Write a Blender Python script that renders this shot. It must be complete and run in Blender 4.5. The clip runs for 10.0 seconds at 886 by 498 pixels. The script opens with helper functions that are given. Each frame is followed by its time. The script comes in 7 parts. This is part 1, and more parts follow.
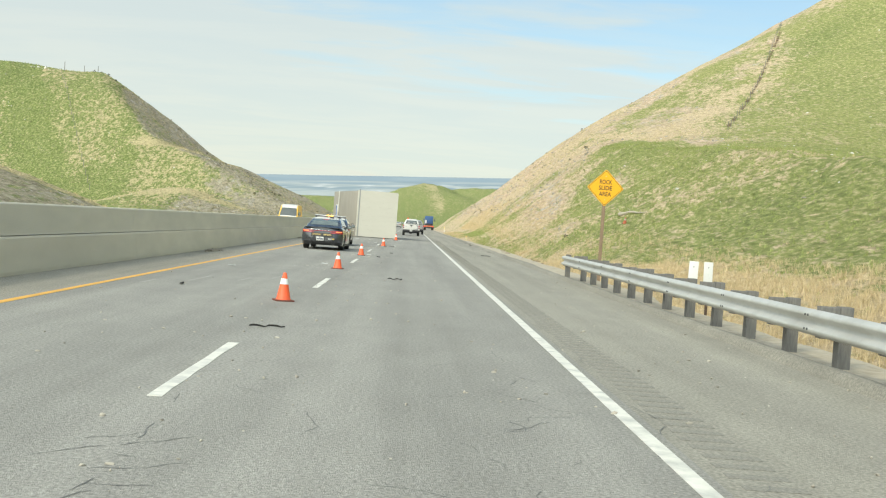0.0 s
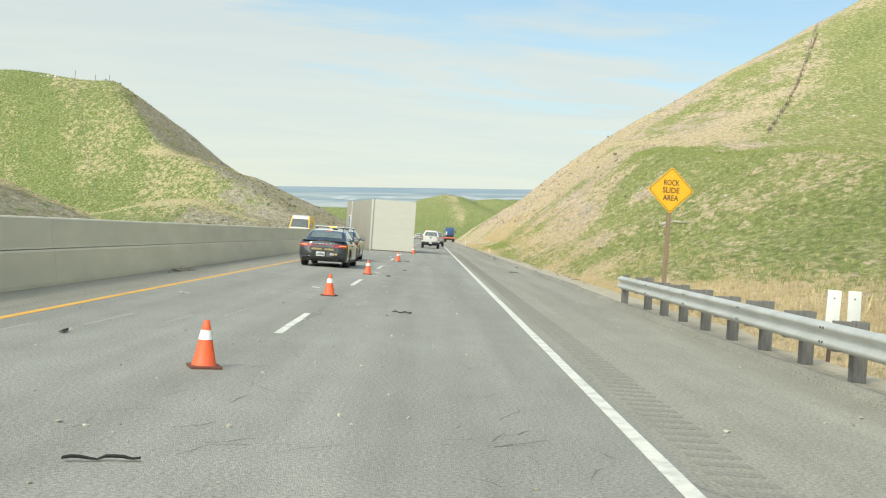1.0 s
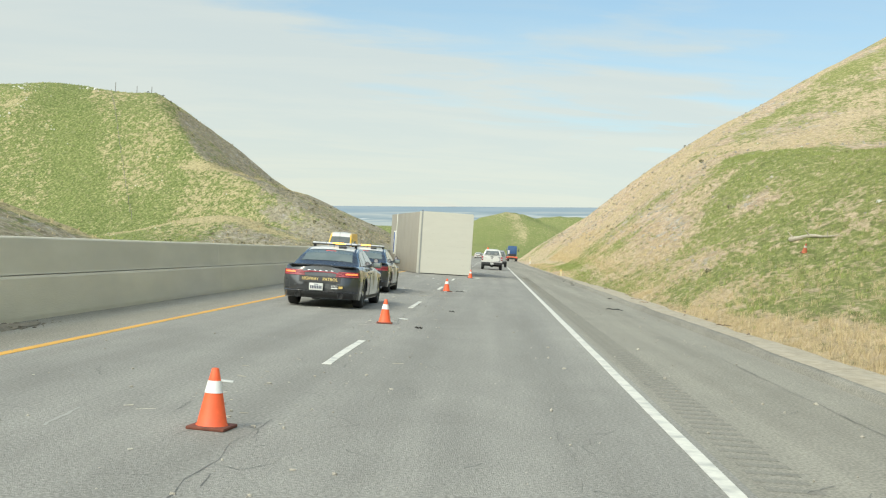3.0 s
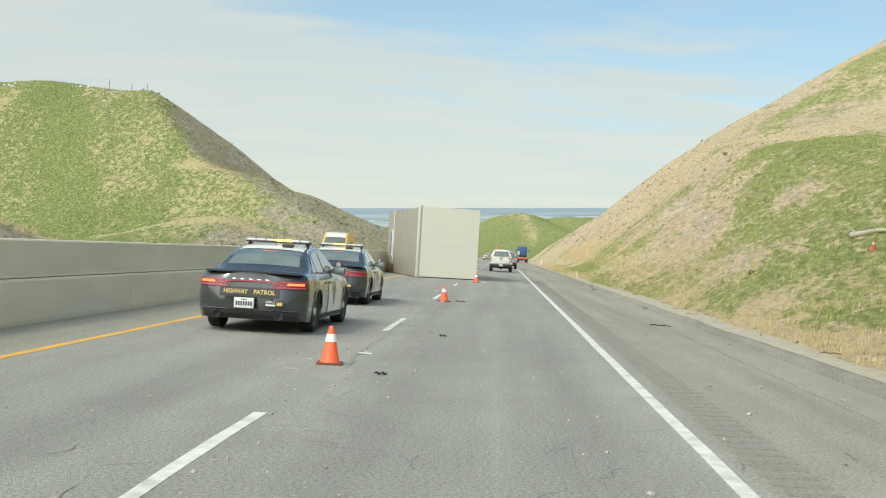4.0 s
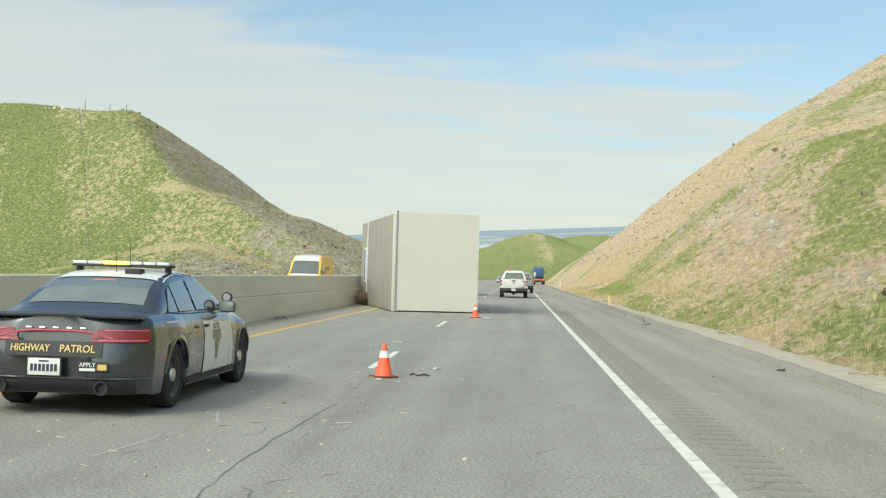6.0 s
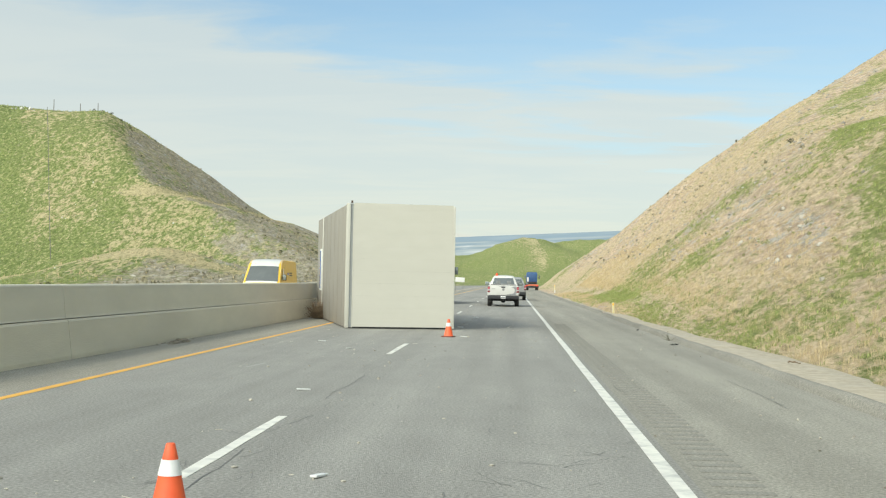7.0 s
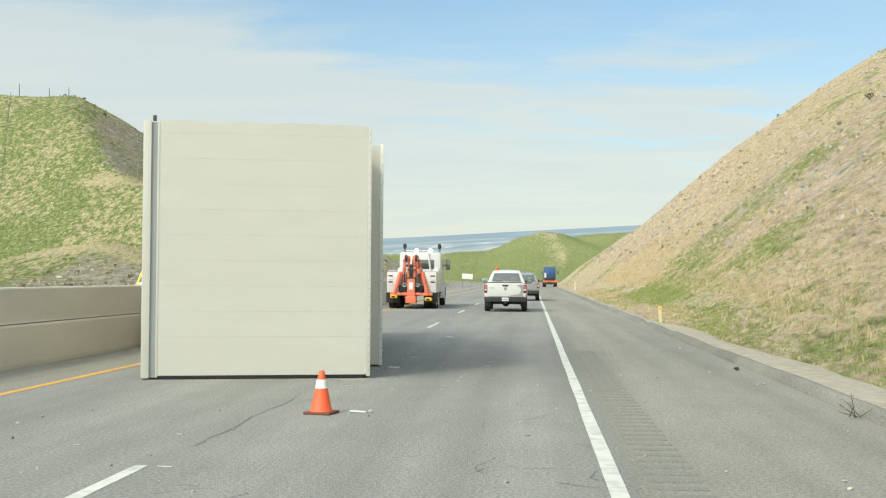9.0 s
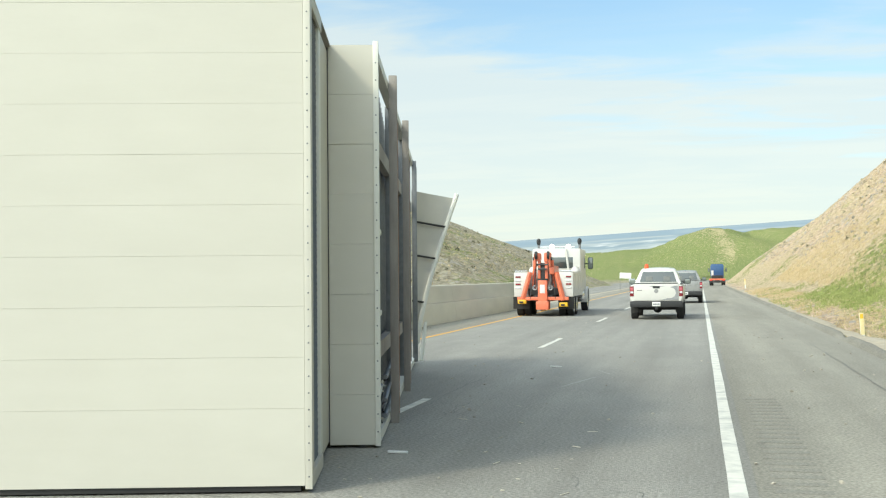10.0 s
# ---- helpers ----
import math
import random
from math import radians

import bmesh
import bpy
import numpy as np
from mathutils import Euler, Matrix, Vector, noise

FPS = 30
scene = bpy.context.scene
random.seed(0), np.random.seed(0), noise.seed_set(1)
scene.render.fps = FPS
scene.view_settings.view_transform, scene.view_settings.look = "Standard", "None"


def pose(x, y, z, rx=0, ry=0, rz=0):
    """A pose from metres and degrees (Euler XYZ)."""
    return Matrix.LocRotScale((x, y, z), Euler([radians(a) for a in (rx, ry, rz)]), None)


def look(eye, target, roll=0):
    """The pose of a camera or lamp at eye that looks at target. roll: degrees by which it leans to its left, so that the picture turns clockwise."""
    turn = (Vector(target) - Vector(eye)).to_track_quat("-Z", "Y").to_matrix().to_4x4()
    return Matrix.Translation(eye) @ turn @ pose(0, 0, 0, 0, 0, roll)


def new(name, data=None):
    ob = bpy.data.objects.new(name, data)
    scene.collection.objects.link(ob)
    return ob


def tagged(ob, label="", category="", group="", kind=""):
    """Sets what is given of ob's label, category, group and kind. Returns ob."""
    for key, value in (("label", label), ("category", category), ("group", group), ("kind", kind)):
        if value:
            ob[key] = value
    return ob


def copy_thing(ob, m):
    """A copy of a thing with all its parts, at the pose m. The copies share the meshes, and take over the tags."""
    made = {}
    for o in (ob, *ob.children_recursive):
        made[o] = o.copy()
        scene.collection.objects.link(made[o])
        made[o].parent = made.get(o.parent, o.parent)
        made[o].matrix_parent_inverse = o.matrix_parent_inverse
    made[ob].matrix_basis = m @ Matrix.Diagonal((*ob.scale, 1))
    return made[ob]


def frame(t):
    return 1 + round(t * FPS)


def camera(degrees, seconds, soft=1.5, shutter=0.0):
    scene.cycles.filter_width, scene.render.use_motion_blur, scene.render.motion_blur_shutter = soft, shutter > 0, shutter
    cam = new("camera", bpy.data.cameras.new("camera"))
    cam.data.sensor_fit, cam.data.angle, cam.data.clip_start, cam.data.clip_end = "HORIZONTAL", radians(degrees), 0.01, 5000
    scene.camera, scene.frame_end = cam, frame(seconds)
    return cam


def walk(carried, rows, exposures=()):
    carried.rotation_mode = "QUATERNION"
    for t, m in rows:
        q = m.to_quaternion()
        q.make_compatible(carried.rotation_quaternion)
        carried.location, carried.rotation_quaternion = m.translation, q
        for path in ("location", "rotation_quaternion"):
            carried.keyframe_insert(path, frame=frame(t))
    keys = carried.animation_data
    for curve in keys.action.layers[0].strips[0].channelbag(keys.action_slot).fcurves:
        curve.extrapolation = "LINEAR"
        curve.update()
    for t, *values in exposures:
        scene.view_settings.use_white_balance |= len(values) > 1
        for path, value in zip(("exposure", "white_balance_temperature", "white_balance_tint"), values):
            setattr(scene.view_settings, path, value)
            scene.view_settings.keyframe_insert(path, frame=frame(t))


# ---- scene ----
cam = camera(41.5, 10.0, soft=1.2)
PATH = [
    (0, (-0.076, -1.343, 1.44), (-0.018, 0.656, 1.399), 4.2),
    (0.5, (0.013, 2.539, 1.471), (0.047, 4.538, 1.433), 4.0),
    (1, (0.07, 6.416, 1.467), (0.091, 8.415, 1.443), 4.0),
    (1.5, (0.075, 10.344, 1.468), (0.065, 12.344, 1.449), 4.2),
    (2, (0.083, 14.298, 1.482), (0.038, 16.297, 1.477), 4.1),
    (2.5, (0.074, 18.346, 1.488), (0.009, 20.345, 1.488), 3.9),
    (2.7, (0.056, 19.972, 1.503), (-0.023, 21.97, 1.503), 3.9),
    (3.8, (0.063, 29.095, 1.459), (-0.033, 31.093, 1.464), 3.4),
    (4, (0.086, 30.752, 1.466), (-0.016, 32.749, 1.469), 3.3),
    (4.5, (0.097, 34.982, 1.461), (-0.011, 36.979, 1.465), 3.1),
    (5, (0.143, 39.273, 1.482), (0.004, 41.268, 1.492), 2.1),
    (5.5, (0.205, 43.664, 1.446), (0.067, 45.659, 1.481), 1.9),
    (6, (0.303, 48.299, 1.457), (0.173, 50.294, 1.5), 1.6),
    (7.5, (0.641, 62.004, 1.485), (0.52, 63.999, 1.541), 1.0),
    (8, (0.815, 66.41, 1.478), (0.685, 68.405, 1.533), 0.8),
    (8.5, (0.982, 70.974, 1.47), (0.845, 72.969, 1.52), 0.5),
    (9, (1.15, 75.515, 1.495), (0.998, 77.509, 1.543), 0.4),
    (9.5, (1.307, 80.026, 1.524), (1.034, 82.007, 1.569), 0.2),
    (10, (1.519, 84.606, 1.541), (1.09, 86.558, 1.59), -0.5),
]
walk(cam, [(t, look(eye, target, roll)) for t, eye, target, roll in PATH], ((0, 0.2, 6720, 1), (2.5, 0.15, 6720, 1), (4.5, 0.08, 6660, 1), (9, 0.15, 6600, 1), (9.5, 0.2, 6560, 0), (10, 0.36, 6500, 0)))

# ---- world, sun, exposure ----
SUN_AZ, SUN_EL = 216.0, 40.0          # degrees clockwise from +y, and above the horizon
world = bpy.data.worlds.new("sky")
scene.world = world
world.use_nodes = True
wn, wl = world.node_tree.nodes, world.node_tree.links
bg = wn["Background"]
bg.inputs["Strength"].default_value = 0.128
sky = wn.new("ShaderNodeTexSky")
sky.sky_type, sky.sun_disc = "NISHITA", False
sky.sun_elevation, sky.sun_rotation = radians(SUN_EL), radians(SUN_AZ)
sky.air_density, sky.dust_density, sky.ozone_density = 1.0, 0.5, 1.3
# thin sheets of high cloud, denser towards the horizon
wtc = wn.new("ShaderNodeTexCoord")
wsep = wn.new("ShaderNodeSeparateXYZ")
wl.new(wtc.outputs["Generated"], wsep.inputs[0])


def wmath(op, a, b=None, clamp=False):
    n = wn.new("ShaderNodeMath")
    n.operation, n.use_clamp = op, clamp
    for i, v in enumerate((a, b)):
        if v is None:
            continue
        if isinstance(v, (int, float)):
            n.inputs[i].default_value = v
        else:
            wl.new(v, n.inputs[i])
    return n.outputs[0]


lift = wmath("ADD", wmath("MAXIMUM", wsep.outputs[2], 0.0), 0.10)
comb = wn.new("ShaderNodeCombineXYZ")
wl.new(wmath("DIVIDE", wsep.outputs[0], lift), comb.inputs[0])
wl.new(wmath("DIVIDE", wsep.outputs[1], lift), comb.inputs[1])


def cloud(scale, stretch, turn, rough, lo, hi, shift):
    mp = wn.new("ShaderNodeMapping")
    mp.inputs["Scale"].default_value = (scale, scale * stretch, 1)
    mp.inputs["Rotation"].default_value = (0, 0, radians(turn))
    mp.inputs["Location"].default_value = (shift, shift * 0.7, 0)
    wl.new(comb.outputs[0], mp.inputs[0])
    tx = wn.new("ShaderNodeTexNoise")
    tx.inputs["Scale"].default_value, tx.inputs["Detail"].default_value = 1.0, 7.0
    tx.inputs["Roughness"].default_value, tx.inputs["Distortion"].default_value = rough, 0.5
    wl.new(mp.outputs[0], tx.inputs["Vector"])
    mr = wn.new("ShaderNodeMapRange")
    mr.interpolation_type = "SMOOTHSTEP"
    mr.inputs["From Min"].default_value, mr.inputs["From Max"].default_value = lo, hi
    wl.new(tx.outputs["Fac"], mr.inputs["Value"])
    return mr.outputs[0]


big = cloud(0.62, 1.7, 14, 0.52, 0.38, 0.62, 5.4)
fine = cloud(1.7, 2.2, 10, 0.6, 0.34, 0.70, 7.7)
# the sheet lies low and to the left, and breaks up into blue overhead and to the right
slant = wmath("ADD", wsep.outputs[2], wmath("MULTIPLY", wsep.outputs[0], 0.17))
field = wmath("ADD", wmath("MULTIPLY", wmath("SUBTRACT", 0.205, slant), 7.0), wmath("ADD", wmath("MULTIPLY", big, 0.6), wmath("MULTIPLY", fine, 0.3)))
cover = wmath("MULTIPLY", wmath("MAXIMUM", wmath("MINIMUM", field, 0.84), 0.05), 1.0, True)
low = wn.new("ShaderNodeMapRange")
low.inputs["From Min"].default_value, low.inputs["From Max"].default_value = 0.02, 0.32
low.inputs["To Min"].default_value, low.inputs["To Max"].default_value = 0.95, 0.0
wl.new(wsep.outputs[2], low.inputs["Value"])
cover = wmath("MAXIMUM", cover, wmath("MULTIPLY", low.outputs[0], wmath("ADD", wmath("MULTIPLY", fine, 0.25), 0.78)))
wisps = cloud(0.9, 2.4, -32, 0.62, 0.46, 0.74, 3.3)
cover = wmath("MAXIMUM", cover, wmath("MULTIPLY", wisps, 0.42))
wmix = wn.new("ShaderNodeMix")
wmix.data_type = "RGBA"
wl.new(cover, wmix.inputs["Factor"])
blue = wn.new("ShaderNodeVectorMath")
blue.operation = "MULTIPLY"
blue.inputs[1].default_value = (0.80, 1.02, 1.13)
wl.new(sky.outputs[0], blue.inputs[0])
wl.new(blue.outputs[0], wmix.inputs["A"])
# cloud glows more strongly round the veiled sun
_a, _e = radians(SUN_AZ), radians(SUN_EL)
dot = wn.new("ShaderNodeVectorMath")
dot.operation = "DOT_PRODUCT"
wl.new(wtc.outputs["Generated"], dot.inputs[0])
dot.inputs[1].default_value = (math.sin(_a) * math.cos(_e), math.cos(_a) * math.cos(_e), math.sin(_e))
halo = wmath("MULTIPLY", wmath("POWER", wmath("MAXIMUM", dot.outputs["Value"], 0.0), 2.2), 3.5)
tone, hue = wn.new("ShaderNodeMix"), wn.new("ShaderNodeMapRange")
tone.data_type = "RGBA"
hue.inputs["From Min"].default_value, hue.inputs["From Max"].default_value = 0.06, 0.26
wl.new(wsep.outputs[2], hue.inputs["Value"])
wl.new(hue.outputs[0], tone.inputs["Factor"])
tone.inputs["A"].default_value, tone.inputs["B"].default_value = (5.75, 5.55, 5.2, 1), (5.1, 5.38, 5.5, 1)
# greyer, bluer streaks within the sheet
streak, folds = wn.new("ShaderNodeMix"), cloud(0.8, 2.8, 8, 0.6, 0.36, 0.62, 1.9)
streak.data_type = "RGBA"
wl.new(wmath("MULTIPLY", folds, 0.3), streak.inputs["Factor"])
wl.new(tone.outputs["Result"], streak.inputs["A"])
streak.inputs["B"].default_value = (4.4, 4.85, 5.2, 1)
wl.new(streak.outputs["Result"], wmix.inputs["B"])
veil = wn.new("ShaderNodeVectorMath")
veil.operation = "MULTIPLY_ADD"
veil.inputs[1].default_value = (5.3, 5.2, 4.85)
wl.new(halo, veil.inputs[0])
wl.new(wmix.outputs["Result"], veil.inputs[2])
wl.new(veil.outputs[0], bg.inputs["Color"])

sun = new("sun", bpy.data.lights.new("sun", "SUN"))
sun.data.energy, sun.data.angle, sun.data.color = 1.55, radians(8.0), (1.0, 0.895, 0.735)
sun.matrix_world = look((0, 0, 60), (-math.sin(_a) * math.cos(_e), -math.cos(_a) * math.cos(_e), 60 - math.sin(_e)))

# ---- materials ----


def material(name, c1, c2=None, scale=4.0, rough=0.7, metal=0.0, bump=0.0, bscale=None, c3=None, scale3=0.4, amount3=0.5,
             island=0.0, spec=0.5, coat=0.0, stretch=(1, 1, 1), rvar=0.1):
    """Two-scale noise between c1 and c2, broad stains of c3, relief, and some change from piece to piece."""
    m = bpy.data.materials.new(name)
    m.use_nodes = True
    n, l = m.node_tree.nodes, m.node_tree.links
    p = n["Principled BSDF"]
    p.inputs["Roughness"].default_value, p.inputs["Metallic"].default_value = rough, metal
    p.inputs["Specular IOR Level"].default_value = spec
    p.inputs["Coat Weight"].default_value = coat
    p.inputs["Coat Roughness"].default_value = 0.08
    tc, mp = n.new("ShaderNodeTexCoord"), n.new("ShaderNodeMapping")
    mp.inputs["Scale"].default_value = stretch
    l.new(tc.outputs["Object"], mp.inputs[0])

    def noise_tex(s, detail=6.0, r=0.6):
        t = n.new("ShaderNodeTexNoise")
        t.inputs["Scale"].default_value, t.inputs["Detail"].default_value, t.inputs["Roughness"].default_value = s, detail, r
        l.new(mp.outputs[0], t.inputs["Vector"])
        return t

    def mix(fac, a, b):
        x = n.new("ShaderNodeMix")
        x.data_type = "RGBA"
        for key, v in (("Factor", fac), ("A", a), ("B", b)):
            if isinstance(v, tuple):
                x.inputs[key].default_value = (*v, 1)
            elif isinstance(v, float):
                x.inputs[key].default_value = v
            else:
                l.new(v, x.inputs[key])
        return x.outputs["Result"]

    def ramp(src, lo, hi, a=0.0, b=1.0):
        r = n.new("ShaderNodeMapRange")
        r.inputs["From Min"].default_value, r.inputs["From Max"].default_value = lo, hi
        r.inputs["To Min"].default_value, r.inputs["To Max"].default_value = a, b
        l.new(src, r.inputs["Value"])
        return r.outputs[0]

    t1 = noise_tex(scale)
    col = mix(ramp(t1.outputs["Fac"], 0.3, 0.7), c1, c2 or tuple(min(1, v * 1.12) for v in c1))
    if c3:
        col = mix(ramp(noise_tex(scale3, 4.0).outputs["Fac"], 0.45, 0.75, 0.0, amount3), col, c3)
    if island:
        g = n.new("ShaderNodeNewGeometry")
        hv = n.new("ShaderNodeHueSaturation")
        l.new(ramp(g.outputs["Random Per Island"], 0, 1, 1 - island, 1 + island), hv.inputs["Value"])
        l.new(col, hv.inputs["Color"])
        col = hv.outputs[0]
    l.new(col, p.inputs["Base Color"])
    if rvar:
        l.new(ramp(t1.outputs["Fac"], 0.25, 0.75, max(0.02, rough - rvar), min(1, rough + rvar)), p.inputs["Roughness"])
    if bump:
        b = n.new("ShaderNodeBump")
        b.inputs["Strength"].default_value, b.inputs["Distance"].default_value = min(1.0, bump), 0.02
        l.new(noise_tex(bscale or scale * 6, 4.0).outputs["Fac"], b.inputs["Height"])
        l.new(b.outputs[0], p.inputs["Normal"])
    return m


def glow(name, colour, strength, base=(0.5, 0.1, 0.05)):
    m = bpy.data.materials.new(name)
    m.use_nodes = True
    p = m.node_tree.nodes["Principled BSDF"]
    p.inputs["Base Color"].default_value = (*base, 1)
    p.inputs["Emission Color"].default_value, p.inputs["Emission Strength"].default_value = (*colour, 1), strength
    p.inputs["Roughness"].default_value = 0.25
    return m


PAINT_BLACK = material("black_paint", (0.034, 0.036, 0.039), (0.044, 0.046, 0.049), 3, 0.26, 0.0, coat=0.9, spec=0.5, rvar=0.06, c3=(0.06, 0.057, 0.05), scale3=1.6, amount3=0.3)
PAINT_WHITE = material("white_paint", (0.58, 0.565, 0.525), (0.62, 0.605, 0.565), 3, 0.34, coat=0.3, rvar=0.08, c3=(0.52, 0.495, 0.44), scale3=1.3, amount3=0.35)
PAINT_BLUE = material("blue_paint", (0.016, 0.065, 0.18), (0.02, 0.08, 0.215), 3, 0.35, coat=0.3)
PAINT_YELLOW = material("yellow_paint", (0.75, 0.42, 0.02), (0.8, 0.47, 0.03), 3, 0.35)
PAINT_GREY = material("silver_grey_paint", (0.24, 0.24, 0.235), (0.30, 0.30, 0.29), 3, 0.3, coat=0.5)
PAINT_ORANGE = material("orange_red_paint", (0.70, 0.165, 0.085), (0.76, 0.205, 0.11), 5, 0.42, c3=(0.25, 0.06, 0.03), scale3=2.0, amount3=0.5)
GREY_PATCH = material("bare_primer", (0.22, 0.225, 0.23), (0.30, 0.30, 0.30), 6, 0.6)
SEAT_GREY = material("grey_seat_cloth", (0.13, 0.135, 0.13), (0.19, 0.195, 0.185), 12, 0.9)
GLASS_CAB = material("dark_cab_glass", (0.045, 0.055, 0.052), (0.065, 0.075, 0.07), 1.6, 0.06, spec=0.7, coat=0.6, rvar=0.02)
GLASS_SIDE = material("side_glass", (0.06, 0.075, 0.075), (0.10, 0.118, 0.115), 1.5, 0.05, spec=0.8, coat=0.8, rvar=0.02)
DOOR_WHITE = material("bright_white_paint", (0.70, 0.69, 0.65), (0.74, 0.73, 0.69), 3, 0.3, coat=0.5, rvar=0.06)
GLASS_DARK = material("tinted_glass", (0.11, 0.135, 0.12), (0.19, 0.215, 0.19), 1.3, 0.04, spec=0.9, coat=1.0, rvar=0.02)
PLASTIC = material("black_plastic", (0.018, 0.018, 0.019), (0.03, 0.03, 0.031), 30, 0.6, bump=0.1)
RUBBER = material("tyre_rubber", (0.016, 0.016, 0.016), (0.035, 0.034, 0.032), 14, 0.85, bump=0.2, bscale=60)
CHROME = material("chrome", (0.6, 0.6, 0.6), (0.66, 0.66, 0.66), 5, 0.2, 1.0)
STEEL = material("painted_steel_wheel", (0.06, 0.06, 0.06), (0.1, 0.1, 0.1), 8, 0.5, 0.6)
GOLD = material("gold_lettering", (0.60, 0.44, 0.14), (0.66, 0.49, 0.17), 6, 0.45)
LENS_RED = material("red_lens", (0.17, 0.018, 0.025), (0.24, 0.03, 0.035), 9, 0.2)
DULL_GOLD = material("dull_gold_emblem", (0.27, 0.24, 0.16), (0.36, 0.32, 0.21), 14, 0.5)
LENS_CLEAR = material("clear_lens", (0.55, 0.56, 0.57), (0.65, 0.66, 0.66), 9, 0.12)
LENS_DIM = material("dim_clear_lens", (0.30, 0.27, 0.27), (0.38, 0.35, 0.35), 9, 0.15)
LENS_BLUE = material("blue_lens", (0.03, 0.1, 0.4), (0.05, 0.16, 0.5), 9, 0.15)
GLOW_AMBER = glow("amber_lamp", (1.0, 0.48, 0.09), 4.5, (0.8, 0.35, 0.05))
GLOW_TURN = glow("orange_turn_lamp", (1.0, 0.22, 0.06), 1.5, (0.6, 0.12, 0.05))
GLOW_RED = glow("red_lamp", (1.0, 0.09, 0.06), 0.45, (0.5, 0.03, 0.02))
GLOW_TAIL = glow("dim_tail_lamp", (0.9, 0.10, 0.13), 0.10, (0.42, 0.10, 0.12))
GLOW_WHITE = glow("white_lamp", (1.0, 0.95, 0.85), 3.0, (0.8, 0.8, 0.8))
PLATE_WHITE = material("plate_white", (0.66, 0.655, 0.62), (0.72, 0.715, 0.68), 20, 0.5)
INK = material("dark_ink", (0.03, 0.035, 0.07), (0.04, 0.05, 0.09), 20, 0.5)
CONE_ORANGE = material("cone_orange", (0.80, 0.105, 0.03), (0.88, 0.14, 0.045), 8, 0.55, c3=(0.5, 0.09, 0.05), scale3=5, amount3=0.5)
CONE_BASE = material("cone_base_rubber", (0.20, 0.055, 0.03), (0.12, 0.05, 0.035), 12, 0.8)
REFLECT = material("reflective_collar", (0.78, 0.77, 0.74), (0.84, 0.83, 0.8), 20, 0.4, c3=(0.55, 0.5, 0.46), scale3=9, amount3=0.5)
SIGN_YELLOW = material("sign_yellow", (0.82, 0.395, 0.008), (0.86, 0.43, 0.012), 6, 0.4, c3=(0.68, 0.33, 0.02), scale3=3, amount3=0.3)
SIGN_BLACK = material("sign_black", (0.015, 0.014, 0.012), (0.03, 0.026, 0.02), 20, 0.5)
WOOD_POST = material("weathered_post", (0.20, 0.135, 0.085), (0.28, 0.2, 0.13), 7, 0.85, bump=0.4, stretch=(6, 6, 0.6))
WOOD_GREY = material("grey_timber", (0.13, 0.125, 0.115), (0.22, 0.21, 0.19), 8, 0.9, bump=0.5, stretch=(5, 5, 0.7))
GALV = material("galvanised_steel", (0.50, 0.495, 0.46), (0.58, 0.572, 0.53), 7, 0.55, 0.3, bump=0.08, c3=(0.33, 0.31, 0.27), scale3=1.2, amount3=0.5)
CONCRETE = material("barrier_concrete", (0.62, 0.575, 0.465), (0.70, 0.65, 0.53), 2.2, 0.9, bump=0.25, bscale=40, c3=(0.47, 0.45, 0.39), scale3=0.35, amount3=0.55, stretch=(1, 0.25, 1))
CONCRETE_LOW = material("lower_barrier_concrete", (0.64, 0.585, 0.46), (0.72, 0.66, 0.525), 2.2, 0.9, bump=0.25, bscale=40, c3=(0.43, 0.40, 0.34), scale3=0.3, amount3=0.5, stretch=(1, 0.25, 1))
ASPHALT = None
LINE_WHITE = material("road_paint_white", (0.62, 0.60, 0.525), (0.74, 0.715, 0.63), 9, 0.7, bump=0.2, c3=(0.30, 0.3, 0.28), scale3=3.5, amount3=0.75)
LINE_YELLOW = material("road_paint_yellow", (0.72, 0.38, 0.055), (0.80, 0.44, 0.08), 6, 0.7, bump=0.2, c3=(0.40, 0.24, 0.08), scale3=1.5, amount3=0.5)
PANEL = material("cream_panel", (0.545, 0.52, 0.445), (0.575, 0.55, 0.475), 1.1, 0.55, c3=(0.505, 0.48, 0.41), scale3=0.5, amount3=0.4, bump=0.04, bscale=9, stretch=(1, 1, 3))
PANEL_ROOF = material("grey_beige_panel", (0.29, 0.268, 0.225), (0.325, 0.30, 0.255), 1.5, 0.75, bump=0.1, c3=(0.25, 0.23, 0.195), scale3=0.6, amount3=0.5)
CREAM_DULL = material("dull_cream_sheet", (0.46, 0.44, 0.39), (0.51, 0.49, 0.435), 1.5, 0.6, c3=(0.40, 0.38, 0.34), scale3=0.6, amount3=0.5)
TRIM = material("pale_trim", (0.66, 0.65, 0.58), (0.72, 0.71, 0.64), 5, 0.5)
FRAME_BROWN = material("brown_steel", (0.085, 0.055, 0.04), (0.13, 0.085, 0.06), 5, 0.6, 0.2, bump=0.15, c3=(0.2, 0.1, 0.05), scale3=2, amount3=0.5)
CORNER_SHADE = material("grey_corner_paint", (0.27, 0.275, 0.265), (0.32, 0.325, 0.31), 4, 0.55)
FRAME_GREY = material("weathered_brown_steel", (0.24, 0.215, 0.19), (0.33, 0.30, 0.27), 5, 0.6, 0.1, bump=0.1, c3=(0.17, 0.14, 0.12), scale3=1.5, amount3=0.5, stretch=(3, 3, 0.5))
RUST = material("rusty_flange", (0.36, 0.20, 0.12), (0.26, 0.16, 0.11), 6, 0.8)
